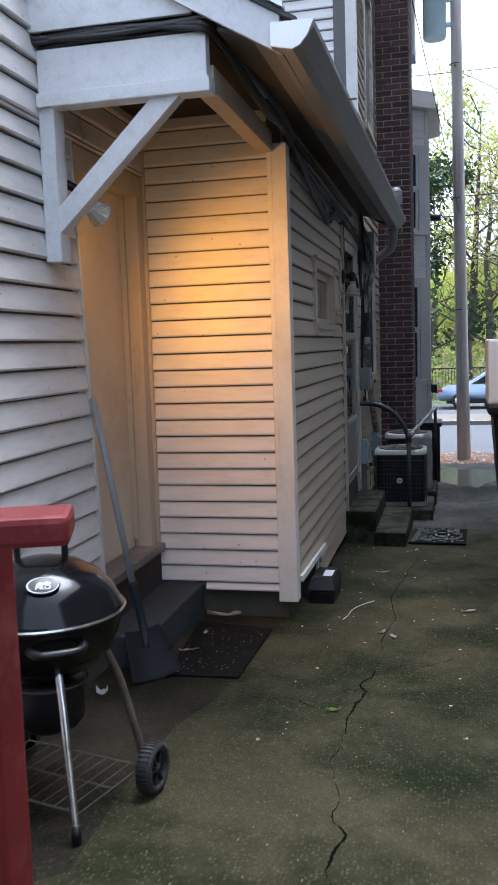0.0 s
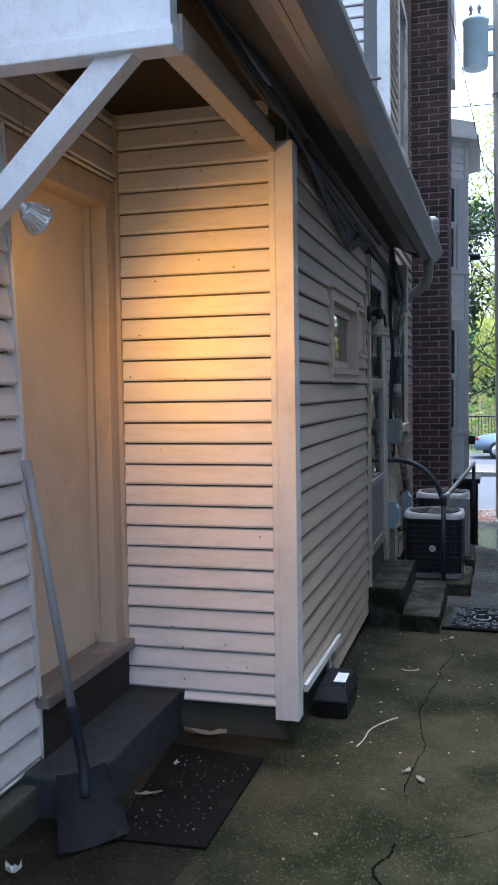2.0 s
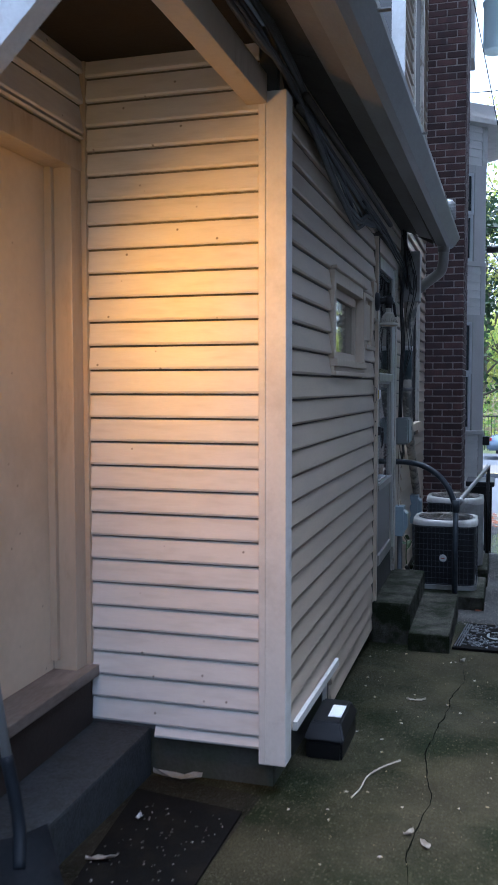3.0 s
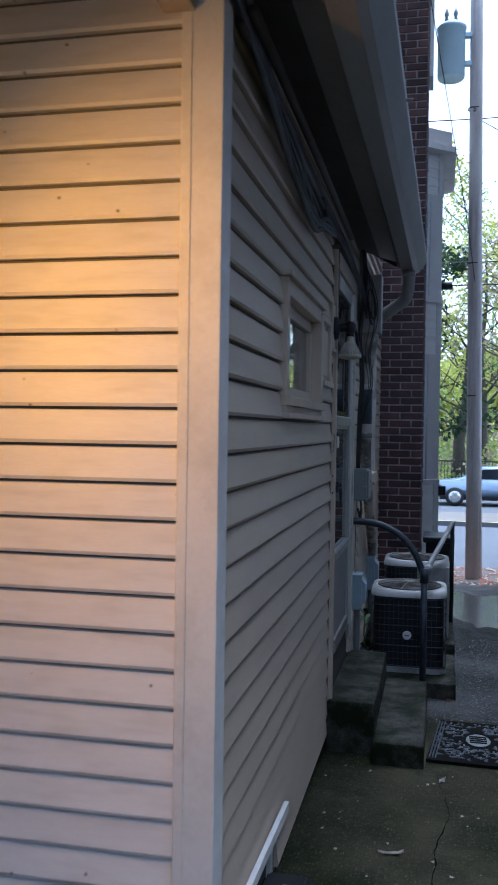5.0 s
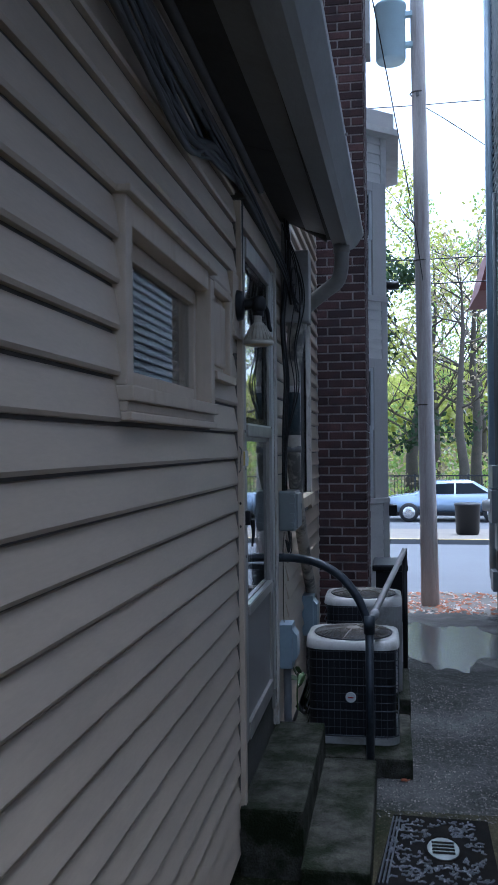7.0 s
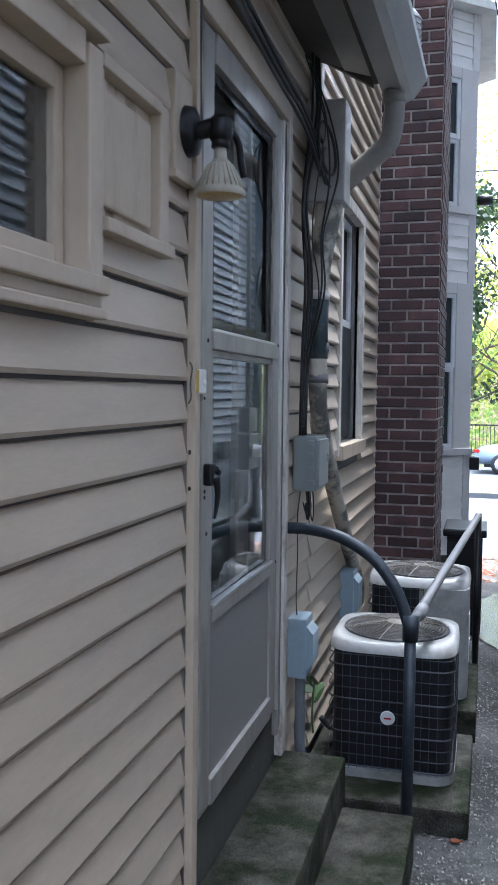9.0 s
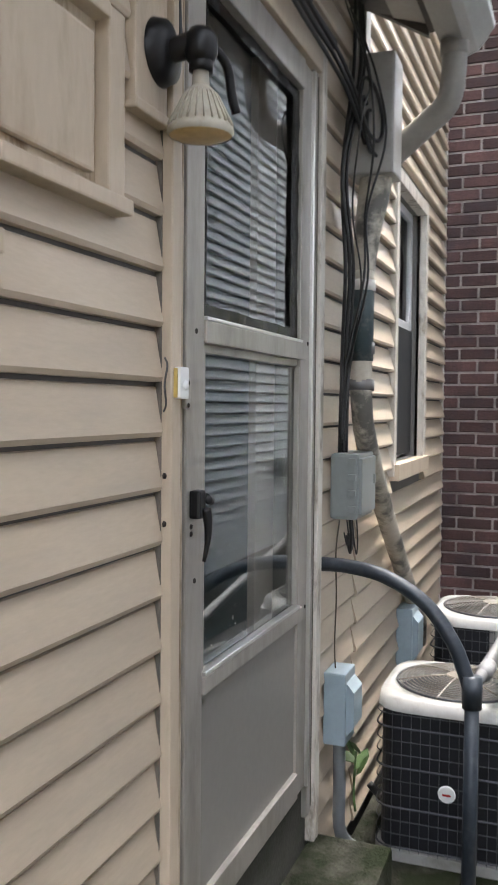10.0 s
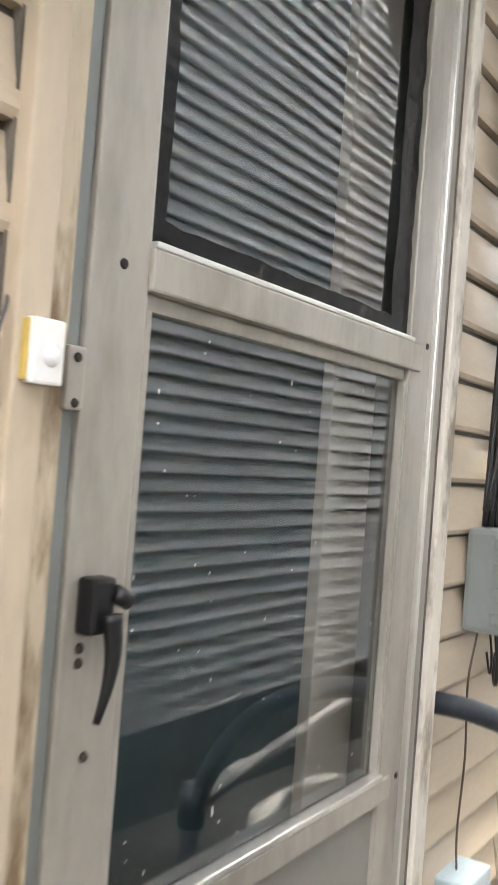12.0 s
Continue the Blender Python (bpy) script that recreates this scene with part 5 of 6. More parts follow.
rng = random.Random(8)
for k in range(3):
    y0, out = 8.40 + 0.045 * k, -0.80 + 0.012 * (k % 3)
    pts = [(-0.85, y0 + rng.uniform(-0.05, 0.1), 2.75), (out, y0 + rng.uniform(-0.06, 0.12), 2.55), (out + 0.02, y0 + rng.uniform(-0.08, 0.1), 2.35 + rng.uniform(-0.05, 0.05)), (out - 0.02, 8.45 + rng.uniform(-0.06, 0.1), 2.12), (out, 8.47 + rng.uniform(-0.05, 0.06), 1.9), (-0.845, 8.46 + rng.uniform(-0.03, 0.05), 1.65), (-0.855, 8.45 + rng.uniform(-0.02, 0.04), 1.40)]
    tagged(part("service_cable", sweep(curve(pts, 7), rng.choice((0.003, 0.004)), 6), CABLE, None, "thin loose black cable hanging beside the conduit", True), "", "cable", "service cables")

meter_box = empty("utility_box", "grey plastic network box with cables below", "utility box")
part("body", box(SIDE + 0.014, -0.80, 8.44, 8.67, 1.155, 1.365, 0.012), BOXGREY, meter_box)
part("cover", box(-0.802, -0.79, 8.455, 8.655, 1.17, 1.35, 0.004), BOXGREY, meter_box)
for k in range(4):
    part("clip", box(-0.83, -0.805, 8.43, 8.442, 1.18 + 0.05 * k, 1.20 + 0.05 * k, 0.002), BOXGREY, meter_box)
part("latch", box(-0.792, -0.785, 8.62, 8.635, 1.26, 1.29, 0.002), BOXGREY, meter_box)
for k, (y, d) in enumerate(((8.50, 0.10), (8.54, 0.13), (8.56, 0.12), (8.63, 0.15))):
    part("lead", sweep(curve([(-0.85, y, 1.16), (-0.845, y + 0.01, 1.16 - d * 0.6), (-0.855, y + 0.035, 1.16 - d), (-0.87, y + 0.05, 1.15 - d * 0.5)], 5), 0.005 if k % 3 else 0.0025, 6), CABLE, meter_box, "", True)
tagged(part("ground_wire", sweep(curve([(-0.865, 8.47, 1.15), (-0.87, 8.45, 1.05), (-0.872, 8.47, 0.9), (-0.872, 8.455, 0.75), (-0.868, 8.46, 0.66)], 5), 0.0025, 5), RUSTY, None, "thin brown wire down the siding", True), "", "cable", "service cables")


def disconnect(y0, y1, z0, z1, label):
    d = empty("switch_box", label, "switch box", "outdoor switch boxes")
    part("body", box(SIDE + 0.012, SIDE + 0.085, y0, y1, z0, z1, 0.006), BOXBLUE, d)
    part("cover", prism([(SIDE + 0.085, 0, z0 + 0.03), (SIDE + 0.11, 0, z0 + 0.06), (SIDE + 0.11, 0, z1 - 0.06), (SIDE + 0.085, 0, z1 - 0.03)], (0, y0 + 0.01, 0), (0, y1 - 0.01, 0)), BOXBLUE, d)
    part("conduit", sweep(curve([(SIDE + 0.05, (y0 + y1) / 2, z0 + 0.01), (SIDE + 0.05, (y0 + y1) / 2 + 0.01, z0 - 0.15), (SIDE + 0.055, (y0 + y1) / 2 + 0.02, z0 - 0.32), (SIDE + 0.11, (y0 + y1) / 2 + 0.13, z0 - 0.43)], 5), 0.021, 10), CONDUITGREY, d, "", True)
    return d


disconnect(8.40, 8.53, 0.445, 0.675, "blue-grey metal switch box with dark conduit")
disconnect(9.60, 9.76, 0.36, 0.62, "blue-grey metal switch box behind the first condenser")


def ac_unit(x0, x1, y0, y1, z0, z1, label, panel):
    u = empty("air_conditioner", label, "condenser unit", "outdoor condenser units")
    part("coil", rounded(x0 + 0.022, x1 - 0.022, y0 + 0.022, y1 - 0.022, 0.07, z0 + 0.03, z1 - 0.04), ACCOIL, u)
    part("base_pan", rounded(x0 + 0.004, x1 - 0.004, y0 + 0.004, y1 - 0.004, 0.08, z0, z0 + 0.035), ACTOP, u, "pale metal base pan")
    cx, cy = (x0 + x1) / 2, (y0 + y1) / 2
    R = min(x1 - x0, y1 - y0) / 2 - 0.035
    top = bmesh.new()
    n = 48
    lo, hi, inner, inlow = [], [], [], []
    for k in range(n):
        a = 2 * math.pi * k / n
        c, s = math.cos(a), math.sin(a)
        e = 5.0
        rr = 1 / (abs(c) ** e + abs(s) ** e) ** (1 / e)
        px, py = c * rr * (x1 - x0) / 2, s * rr * (y1 - y0) / 2
        lo.append(top.verts.new((cx + px, cy + py, z1 - 0.045)))
        hi.append(top.verts.new((cx + px * 0.975, cy + py * 0.975, z1 - 0.005)))
        inner.append(top.verts.new((cx + R * c, cy + R * s, z1)))
        inlow.append(top.verts.new((cx + R * c * 0.97, cy + R * s * 0.97, z1 - 0.05)))
    for k in range(n):
        l = (k + 1) % n
        for a, b in ((lo, hi), (hi, inner), (inner, inlow)):
            top.faces.new((a[k], a[l], b[l], b[k]))
    part("top_cover", top, ACTOP, u, "pale dusty top cover", True)
    part("fan_well", lathe([(R * 0.97, z1 - 0.05), (R * 0.96, z1 - 0.12), (0, z1 - 0.12)], 40, pose(cx, cy, 0)), ACCOIL, u)
    fan = part("fan", lathe([(0, z1 - 0.05), (0.05, z1 - 0.055), (0.055, z1 - 0.1)], 20, pose(cx, cy, 0)), ACCOIL, u)
    for k in range(4):
        own = bmesh.new()
        prism([(0.05, -0.05, -0.01), (R * 0.92, -0.07, -0.02), (R * 0.92, 0.07, 0.02), (0.05, 0.04, 0.01)], (0, 0, 0), (0, 0, 0.003), own)
        own.transform(pose(cx, cy, z1 - 0.085, 0, 0, 90 * k + 20))
        part("blade", own, GALV, fan)
    grille = part("fan_guard", ring(R - 0.005, 0.004, pose(cx, cy, z1 + 0.004), 48), ACWIRE, u)
    r = 0.045
    while r < R - 0.01:
        part("guard_ring", ring(r, 0.0017, pose(cx, cy, z1 + 0.026 - 0.022 * (r / R) ** 2), 40), GUARDRING, grille)
        r += 0.0135
    part("guard_hub", lathe([(0, 0.004), (0.04, 0.002), (0.045, -0.003)], 20, pose(cx, cy, z1 + 0.027)), GUARDRING, grille)
    for k in range(6):
        a = 2 * math.pi * k / 6 + 0.3
        part("guard_spoke", sweep([(cx + 0.04 * math.cos(a), cy + 0.04 * math.sin(a), z1 + 0.027), (cx + 0.55 * R * math.cos(a), cy + 0.55 * R * math.sin(a), z1 + 0.021), (cx + R * math.cos(a), cy + R * math.sin(a), z1 + 0.005)], 0.003, 5), GUARDRING, grille)
    rows = int((z1 - z0 - 0.10) / 0.043)
    for k in range(rows + 1):
        z = z0 + 0.045 + (z1 - z0 - 0.10) * k / rows
        pts = []
        for ccx, ccy, a0 in ((x1 - 0.07, y1 - 0.07, 0), (x0 + 0.07, y1 - 0.07, 90), (x0 + 0.07, y0 + 0.07, 180), (x1 - 0.07, y0 + 0.07, 270)):
            for j in range(5):
                a = radians(a0 + 22.5 * j)
                pts.append(Vector((ccx + 0.062 * math.cos(a), ccy + 0.062 * math.sin(a), z)))
        part("guard_wire", _closed(pts, 0.0018 if k % 3 else 0.0036, Vector((0, 0, 1))), ACWIRE, u)
    for k in range(13):
        x = x0 + 0.07 + (x1 - x0 - 0.14) * k / 12
        part("guard_bar", sweep([(x, y0 + 0.007, z0 + 0.035), (x, y0 + 0.007, z1 - 0.045)], 0.0014, 5), ACWIRE, u)
        y = y0 + 0.07 + (y1 - y0 - 0.14) * k / 12
        part("guard_bar", sweep([(x1 - 0.007, y, z0 + 0.035), (x1 - 0.007, y, z1 - 0.045)], 0.0014, 5), ACWIRE, u)
    if panel:
        part("access_panel", rounded(x1 - 0.27, x1 - 0.002, y0 + 0.002, y0 + 0.3, 0.07, z0 + 0.03, z1 - 0.045), ACTOP, u, "pale access panel with printed labels")
        for k, (a, b) in enumerate(((0.30, 0.42), (0.18, 0.28))):
            part("label", box(x1 - 0.002, x1 + 0.001, y0 + 0.09, y0 + 0.19, z0 + a, z0 + b), PAPER, u, "small printed paper label")
    else:
        m = pose(x0 + 0.49 * (x1 - x0), y0 + 0.004, z0 + 0.46 * (z1 - z0), 90, 0, 0)
        bd = part("badge", lathe([(0, 0.006), (0.026, 0.005), (0.029, 0)], 28, m), WHITEPL, u, "round white badge")
        part("badge_print", box(x0 + 0.49 * (x1 - x0) - 0.014, x0 + 0.49 * (x1 - x0) + 0.014, y0 - 0.0035, y0 - 0.0025, z0 + 0.46 * (z1 - z0) - 0.004, z0 + 0.46 * (z1 - z0) + 0.003), REDLIGHT, bd)
    return u


ac_unit(-0.785, -0.27, 8.62, 9.13, -0.005, 0.545, "dark louvred condenser unit with pale round-cornered top", False)
ac_unit(-0.76, -0.245, 9.62, 10.13, 0.0, 0.60, "second condenser unit with pale side panel", True)
struct(part("equipment_pad", box(-0.88, -0.21, 8.44, 9.22, -0.35, -0.008, 0.014), MOSSTEP), "mossy concrete pad under the condenser", "pad")
struct(part("equipment_pad", box(-0.88, -0.20, 9.50, 10.3, -0.35, -0.003, 0.014), MOSSTEP), "concrete pad under the second condenser", "pad")
tagged(part("refrigerant_line", sweep(curve([(-0.86, 8.95, 0.10), (-0.82, 8.95, 0.06), (-0.79, 8.9, 0.08)], 5), 0.014, 8), CABLE, None, "black insulated pipe behind the condenser", True), "", "pipe")

rail = empty("handrail", "dark painted pipe handrail with a galvanised extension", "handrail")
part("wall_rail", sweep(curve([(-0.90, 8.335, 1.03), (-0.80, 8.33, 1.03), (-0.68, 8.31, 1.01), (-0.56, 8.29, 0.945), (-0.48, 8.27, 0.85), (-0.44, 8.26, 0.76), (-0.42, 8.25, 0.70)], 6), 0.0215, 14), RAILPAINT, rail, "", True)
part("post", sweep([(-0.42, 8.25, -0.12), (-0.42, 8.25, 0.74)], 0.0205, 14), RAILPAINT, rail, "", True)
part("tee_fitting", sweep([(-0.42, 8.25, 0.67), (-0.42, 8.25, 0.76)], 0.028, 14), RAILPAINT, rail, "", True)
part("long_rail", sweep([(-0.425, 8.24, 0.715), (-0.22, 10.35, 0.835)], 0.0185, 12), GALV, rail, "galvanised pipe", True)
part("collar", sweep([(-0.405, 8.40, 0.725), (-0.395, 8.48, 0.73)], 0.024, 12), GALV, rail, "", True)
part("end_post", sweep([(-0.22, 10.35, -0.22), (-0.22, 10.35, 0.85)], 0.0185, 12), BLACKPL, rail, "", True)

bins = empty("trash_bin", "black plastic bin behind the chimney corner", "bin")
part("body", prism([(-0.46, 11.95, 0), (-0.20, 11.95, 0), (-0.20, 12.4, 0), (-0.46, 12.4, 0)], (0, 0, ground_z(12.2)), (0, 0, 0.46)), BLACKPL, bins)
part("lid", box(-0.49, -0.17, 11.90, 12.45, 0.46, 0.52, 0.015), BLACKPL, bins)

wheelie = empty("trash_bin", "tall black wheelie bin beside the alley", "bin")
gz = ground_z(5.95)
own = bmesh.new()
a = [own.verts.new(p) for p in ((0.32, 5.75, gz + 0.04), (0.70, 5.75, gz + 0.04), (0.70, 6.15, gz + 0.04), (0.32, 6.15, gz + 0.04))]
b = [own.verts.new(p) for p in ((0.235, 5.66, 1.13), (0.78, 5.66, 1.13), (0.78, 6.24, 1.13), (0.235, 6.24, 1.13))]
own.faces.new(a[::-1])
own.faces.new(b)
for k in range(4):
    own.faces.new((a[k], a[(k + 1) % 4], b[(k + 1) % 4], b[k]))
bmesh.ops.bevel(own, geom=own.edges[:], offset=0.02, segments=2, affect="EDGES")
part("body", own, BLACKPL, wheelie)
part("lid", box(0.20, 0.80, 5.62, 6.28, 1.13, 1.195, 0.02), BLACKPL, wheelie)
for x in (0.36, 0.66):
    part("wheel", lathe([(0, 0.03), (0.09, 0.025), (0.1, 0.01), (0.1, -0.01), (0.09, -0.025), (0, -0.03)], 24, pose(x, 6.2, gz + 0.1, 0, 90, 0)), RUBBER, wheelie, "", True)
spare = empty("window_unit", "white window air conditioner resting on the bin", "air conditioner")
part("case", box(0.205, 0.72, 5.68, 6.2, 1.195, 1.60, 0.012), WHITEPL, spare)
for k in range(15):
    part("louvre", box(0.33, 0.70, 5.672, 5.684, 1.25 + 0.021 * k, 1.262 + 0.021 * k, 0.002), BOXGREY, spare)
part("front_rim", box(0.215, 0.30, 5.674, 5.682, 1.21, 1.585, 0.003), WHITEPL, spare)

rubber_mat = empty("rubber_mat", "worn black rubber doormat with raised scroll pattern and oval emblem", "mat")
bm = prism([(x, y, ground_z(y)) for x, y in ((-0.38, 7.17), (0.08, 7.15), (0.10, 7.88), (-0.31, 7.90))], (0, 0, 0.002), (0, 0, 0.018))
part("mat_sheet", bm, MAT, rubber_mat)
rng = random.Random(21)
worms = bmesh.new()
for k in range(210):
    x, y = rng.uniform(-0.32, 0.05), rng.uniform(7.21, 7.85)
    if (x + 0.11) ** 2 / 0.085 ** 2 + (y - 7.55) ** 2 / 0.14 ** 2 < 1.2:
        continue
    a = rng.uniform(0, 6.28)
    l = rng.uniform(0.012, 0.028)
    pts = [(x + l * math.cos(a + 0.6 * j) * (j - 1), y + l * math.sin(a + 0.6 * j) * (j - 1), ground_z(y) + 0.018) for j in range(3)]
    sweep(pts, 0.0055, 5, worms, flat=0.8)
tagged(part("scroll_relief", worms, MATSHINE, rubber_mat, "shiny raised scrolls", True), "", "", "", "stuff")
mm = Matrix.Translation((-0.11, 7.55, ground_z(7.55) + 0.018)) @ Matrix.Rotation(-0.045, 4, "X")
part("emblem_border", ring(0.07, 0.006, mm @ Matrix.Diagonal((1, 1.75, 1, 1)), 36), MAT, rubber_mat)
emblem = part("emblem", lathe([(0, 0.005), (0.06, 0.004), (0.066, 0)], 32, mm @ Matrix.Diagonal((1, 1.75, 1, 1))), BOXGREY, rubber_mat, "worn pale oval emblem")
for k in range(4):
    bm = box(-0.045, 0.045, -0.062 + 0.034 * k, -0.046 + 0.034 * k, 0.004, 0.008)
    bm.transform(mm)
    part("emblem_bar", bm, MAT, emblem)
for x0 in (-0.365, -0.35, -0.335):
    part("edge_rib", sweep([(x0, 7.20, ground_z(7.2) + 0.019), (x0 + 0.055, 7.87, ground_z(7.87) + 0.019)], 0.004, 5), MATSHINE, rubber_mat)

# ---- street ----
pole = empty("utility_pole", "weathered wooden utility pole with transformer bracket", "utility pole")
part("shaft", sweep([(0.15, 15.05, -0.5), (0.13, 15.05, 1.0), (0.10, 15.05, 3.5), (0.06, 15.05, 7.0), (0.02, 15.05, 10.5)], 0.1, 18, radii=[0.115, 0.102, 0.096, 0.086, 0.075]), POLEWOOD, pole, "", True)
for z in (2.1, 3.9, 6.0):
    part("steel_band", ring(0.100 - 0.003 * z * 0.6, 0.01, pose(0.12 - 0.011 * z, 15.05, z), 24), RUSTY, pole)
part("crossarm_pin", sweep([(0.05, 14.9, 5.95), (0.05, 15.5, 5.95)], 0.02, 8), GALV, pole)
can = empty("transformer", "blue cylindrical transformer on the pole, coloured paler for sky glare", "transformer")
part("tank", lathe([(0, 6.40), (0.17, 6.40), (0.185, 6.43), (0.185, 7.05), (0.20, 7.06), (0.20, 7.10), (0.12, 7.16), (0, 7.17)], 28, pose(-0.27, 15.0, 0)), TRANSF, can, "", True)
for z in (6.60, 6.98):
    part("bracket", box(-0.10, 0.0, 14.96, 15.04, z - 0.03, z + 0.03, 0.006), TRANSF, can)
part("bushing", lathe([(0.03, 7.14), (0.035, 7.2), (0.02, 7.24), (0.035, 7.28), (0.015, 7.36), (0, 7.36)], 12, pose(-0.22, 15.0, 0)), BOXGREY, can, "", True)
part("bushing", lathe([(0.03, 7.14), (0.035, 7.2), (0.02, 7.24), (0.035, 7.28), (0.015, 7.36), (0, 7.36)], 12, pose(-0.34, 15.0, 0)), BOXGREY, can, "", True)


def wire(pts, r=0.012, label="black overhead wire sagging across the street"):
    tagged(part("overhead_wire", sweep(curve(pts, 8), r, 5), CABLE, None, label, True), "", "wire", "overhead wires")


for z, y in ((3.95, 15.2), (3.62, 15.1), (5.95, 15.3)):
    wire([(-6, y, z + 0.25), (0.1, y, z), (8, y, z + 0.3)], 0.008)
wire([(-0.52, 11.6, 6.0), (-0.1, 13.6, 4.4), (0.10, 15.0, 3.62)], 0.006, "black service wire from chimney to pole")
wire([(0.05, 15.2, 5.95), (3, 19, 5.6), (9, 26, 6.2)], 0.007)
splice = tagged(part("wire_splice", sweep([(-0.36, 15.12, 3.62), (-0.20, 15.12, 3.62)], 0.055, 10), CABLE, None, "black splice case on the overhead wire", True), "", "cable box")
bay_lamp = empty("wall_lamp", "small black flood lamp on the bay's corner", "lamp")
part("head", box(-0.345, -0.255, 13.56, 13.66, 0.83, 0.95, 0.012), BLACKPL, bay_lamp)
part("arm", sweep([(-0.37, 13.62, 0.96), (-0.30, 13.61, 0.94)], 0.014, 8), BLACKPL, bay_lamp)

meters = empty("electric_meter", "grey electric meter boxes and pipes on the neighbour's wall", "electric meter")
for nm, y0, y1, z0, z1, d, m in (("upper_box", 14.12, 14.45, 1.10, 1.36, 0.11, BOXGREY), ("meter_can", 14.06, 14.45, 0.71, 1.08, 0.13, BOXGREY), ("lower_box", 13.8, 14.06, 0.43, 0.71, 0.10, BOXGREY), ("junction_box", 14.17, 14.45, -0.08, 0.15, 0.11, BOXGREY), ("small_box", 13.34, 13.56, 0.87, 1.04, 0.07, BOXGREY)):
    part(nm, box(RIGHT - 0.016 - d, RIGHT - 0.014, y0, y1, z0, z1, 0.008), m, meters)
part("meter_glass", lathe([(0, 0.09), (0.06, 0.085), (0.075, 0.0)], 20, pose(RIGHT - 0.14, 14.26, 0.90, 0, -90, 0)), WHITEPL, meters, "round pale meter dome", True)
for y, z0, z1 in ((14.29, 0.03, 0.82), (13.95, -0.45, 0.48), (14.34, 1.3, 4.5)):
    part("conduit", sweep([(RIGHT - 0.05, y, z0), (RIGHT - 0.05, y, z1)], 0.025, 8), BOXGREY, meters, "", True)

porch_roof = empty("neighbour_porch", "dull red porch roof edge across the side street", "porch roof")
part("roof_edge", prism([(0.86, 0, 3.65), (1.05, 0, 4.35), (2.6, 0, 4.35), (2.6, 0, 3.65)], (0, 17.6, 0), (0, 15.9, 0)), REDROOF, porch_roof)
part("post", box(1.05, 1.17, 16.3, 16.42, -0.41, 3.65, 0.01), REDROOF, porch_roof)

fence = empty("iron_fence", "black iron picket fence along the far pavement", "fence")
for z in (0.55, 1.55):
    part("rail", box(-14, 16, 37.98, 38.02, z - 1.15, z - 1.10), FENCE, fence)
for k in range(9):
    x = -5.5 + 2.0 * k
    part("post", box(x, x + 0.07, 37.96, 38.04, -1.02, 0.5, 0.006), FENCE, fence)
bm = bmesh.new()
for k in range(220):
    x = -13 + 0.13 * k
    box(x, x + 0.022, 37.99, 38.01, -0.95, 0.42, 0, bm)
tagged(part("pickets", bm, FENCE, fence), "", "", "", "stuff")


def parked_car(x, y, z):
    c = empty("parked_car", "silver-blue saloon car parked beside the fence", "car")
    prof = [(-2.2, 0.32), (-2.25, 0.62), (-2.0, 0.82), (-1.15, 0.92), (-0.45, 1.36), (0.75, 1.38), (1.45, 0.98), (2.1, 0.93), (2.25, 0.65), (2.2, 0.32)]
    bm = prism([(a, 0, b) for a, b in prof], (x, y, z), (x, y + 1.7, z))
    bmesh.ops.bevel(bm, geom=bm.edges[:], offset=0.06, segments=2, affect="EDGES")
    part("body", bm, CARPAINT, c, "", True)
    for poly in ([(-0.98, 0, 0.95), (-0.42, 0, 1.29), (0.12, 0, 1.31), (0.12, 0, 0.95)], [(0.18, 0, 0.95), (0.18, 0, 1.31), (0.72, 0, 1.31), (1.25, 0, 0.97)]):
        part("side_window", prism([(a, 0, b) for a, _, b in poly], (x, y - 0.006, z), (x, y + 0.01, z)), CARGLASS, c)
    part("sill", box(x - 1.9, x + 1.9, y - 0.01, y + 0.03, z + 0.22, z + 0.34, 0.01), BLACKPL, c)
    for wx in (-1.38, 1.38):
        w = part("wheel", lathe([(0, 0.1), (0.2, 0.1), (0.31, 0.09), (0.325, 0.05), (0.325, -0.08), (0, -0.08)], 28, pose(x + wx, y + 0.02, z + 0.325, 90, 0, 0)), RUBBER, c, "", True)
        part("rim", lathe([(0, 0.112), (0.06, 0.112), (0.2, 0.104), (0.21, 0.095)], 20, pose(x + wx, y + 0.02, z + 0.325, 90, 0, 0)), CHROME, w, "", True)
    part("rear_light", box(x - 2.23, x - 2.05, y - 0.004, y + 0.05, z + 0.68, z + 0.78, 0.01), REDLIGHT, c)
    part("headlight", box(x + 2.0, x + 2.2, y - 0.004, y + 0.05, z + 0.66, z + 0.76, 0.01), WHITEPL, c)
    return c


parked_car(1.6, 34.0, -1.0)
street_bin = empty("litter_bin", "black street litter bin on the far pavement", "bin")
part("drum", lathe([(0, 0.0), (0.26, 0.0), (0.30, 0.05), (0.33, 0.75), (0.35, 0.78), (0.33, 0.82), (0.0, 0.80)], 24, pose(1.62, 27.5, -0.755)), BLACKPL, street_bin, "", True)


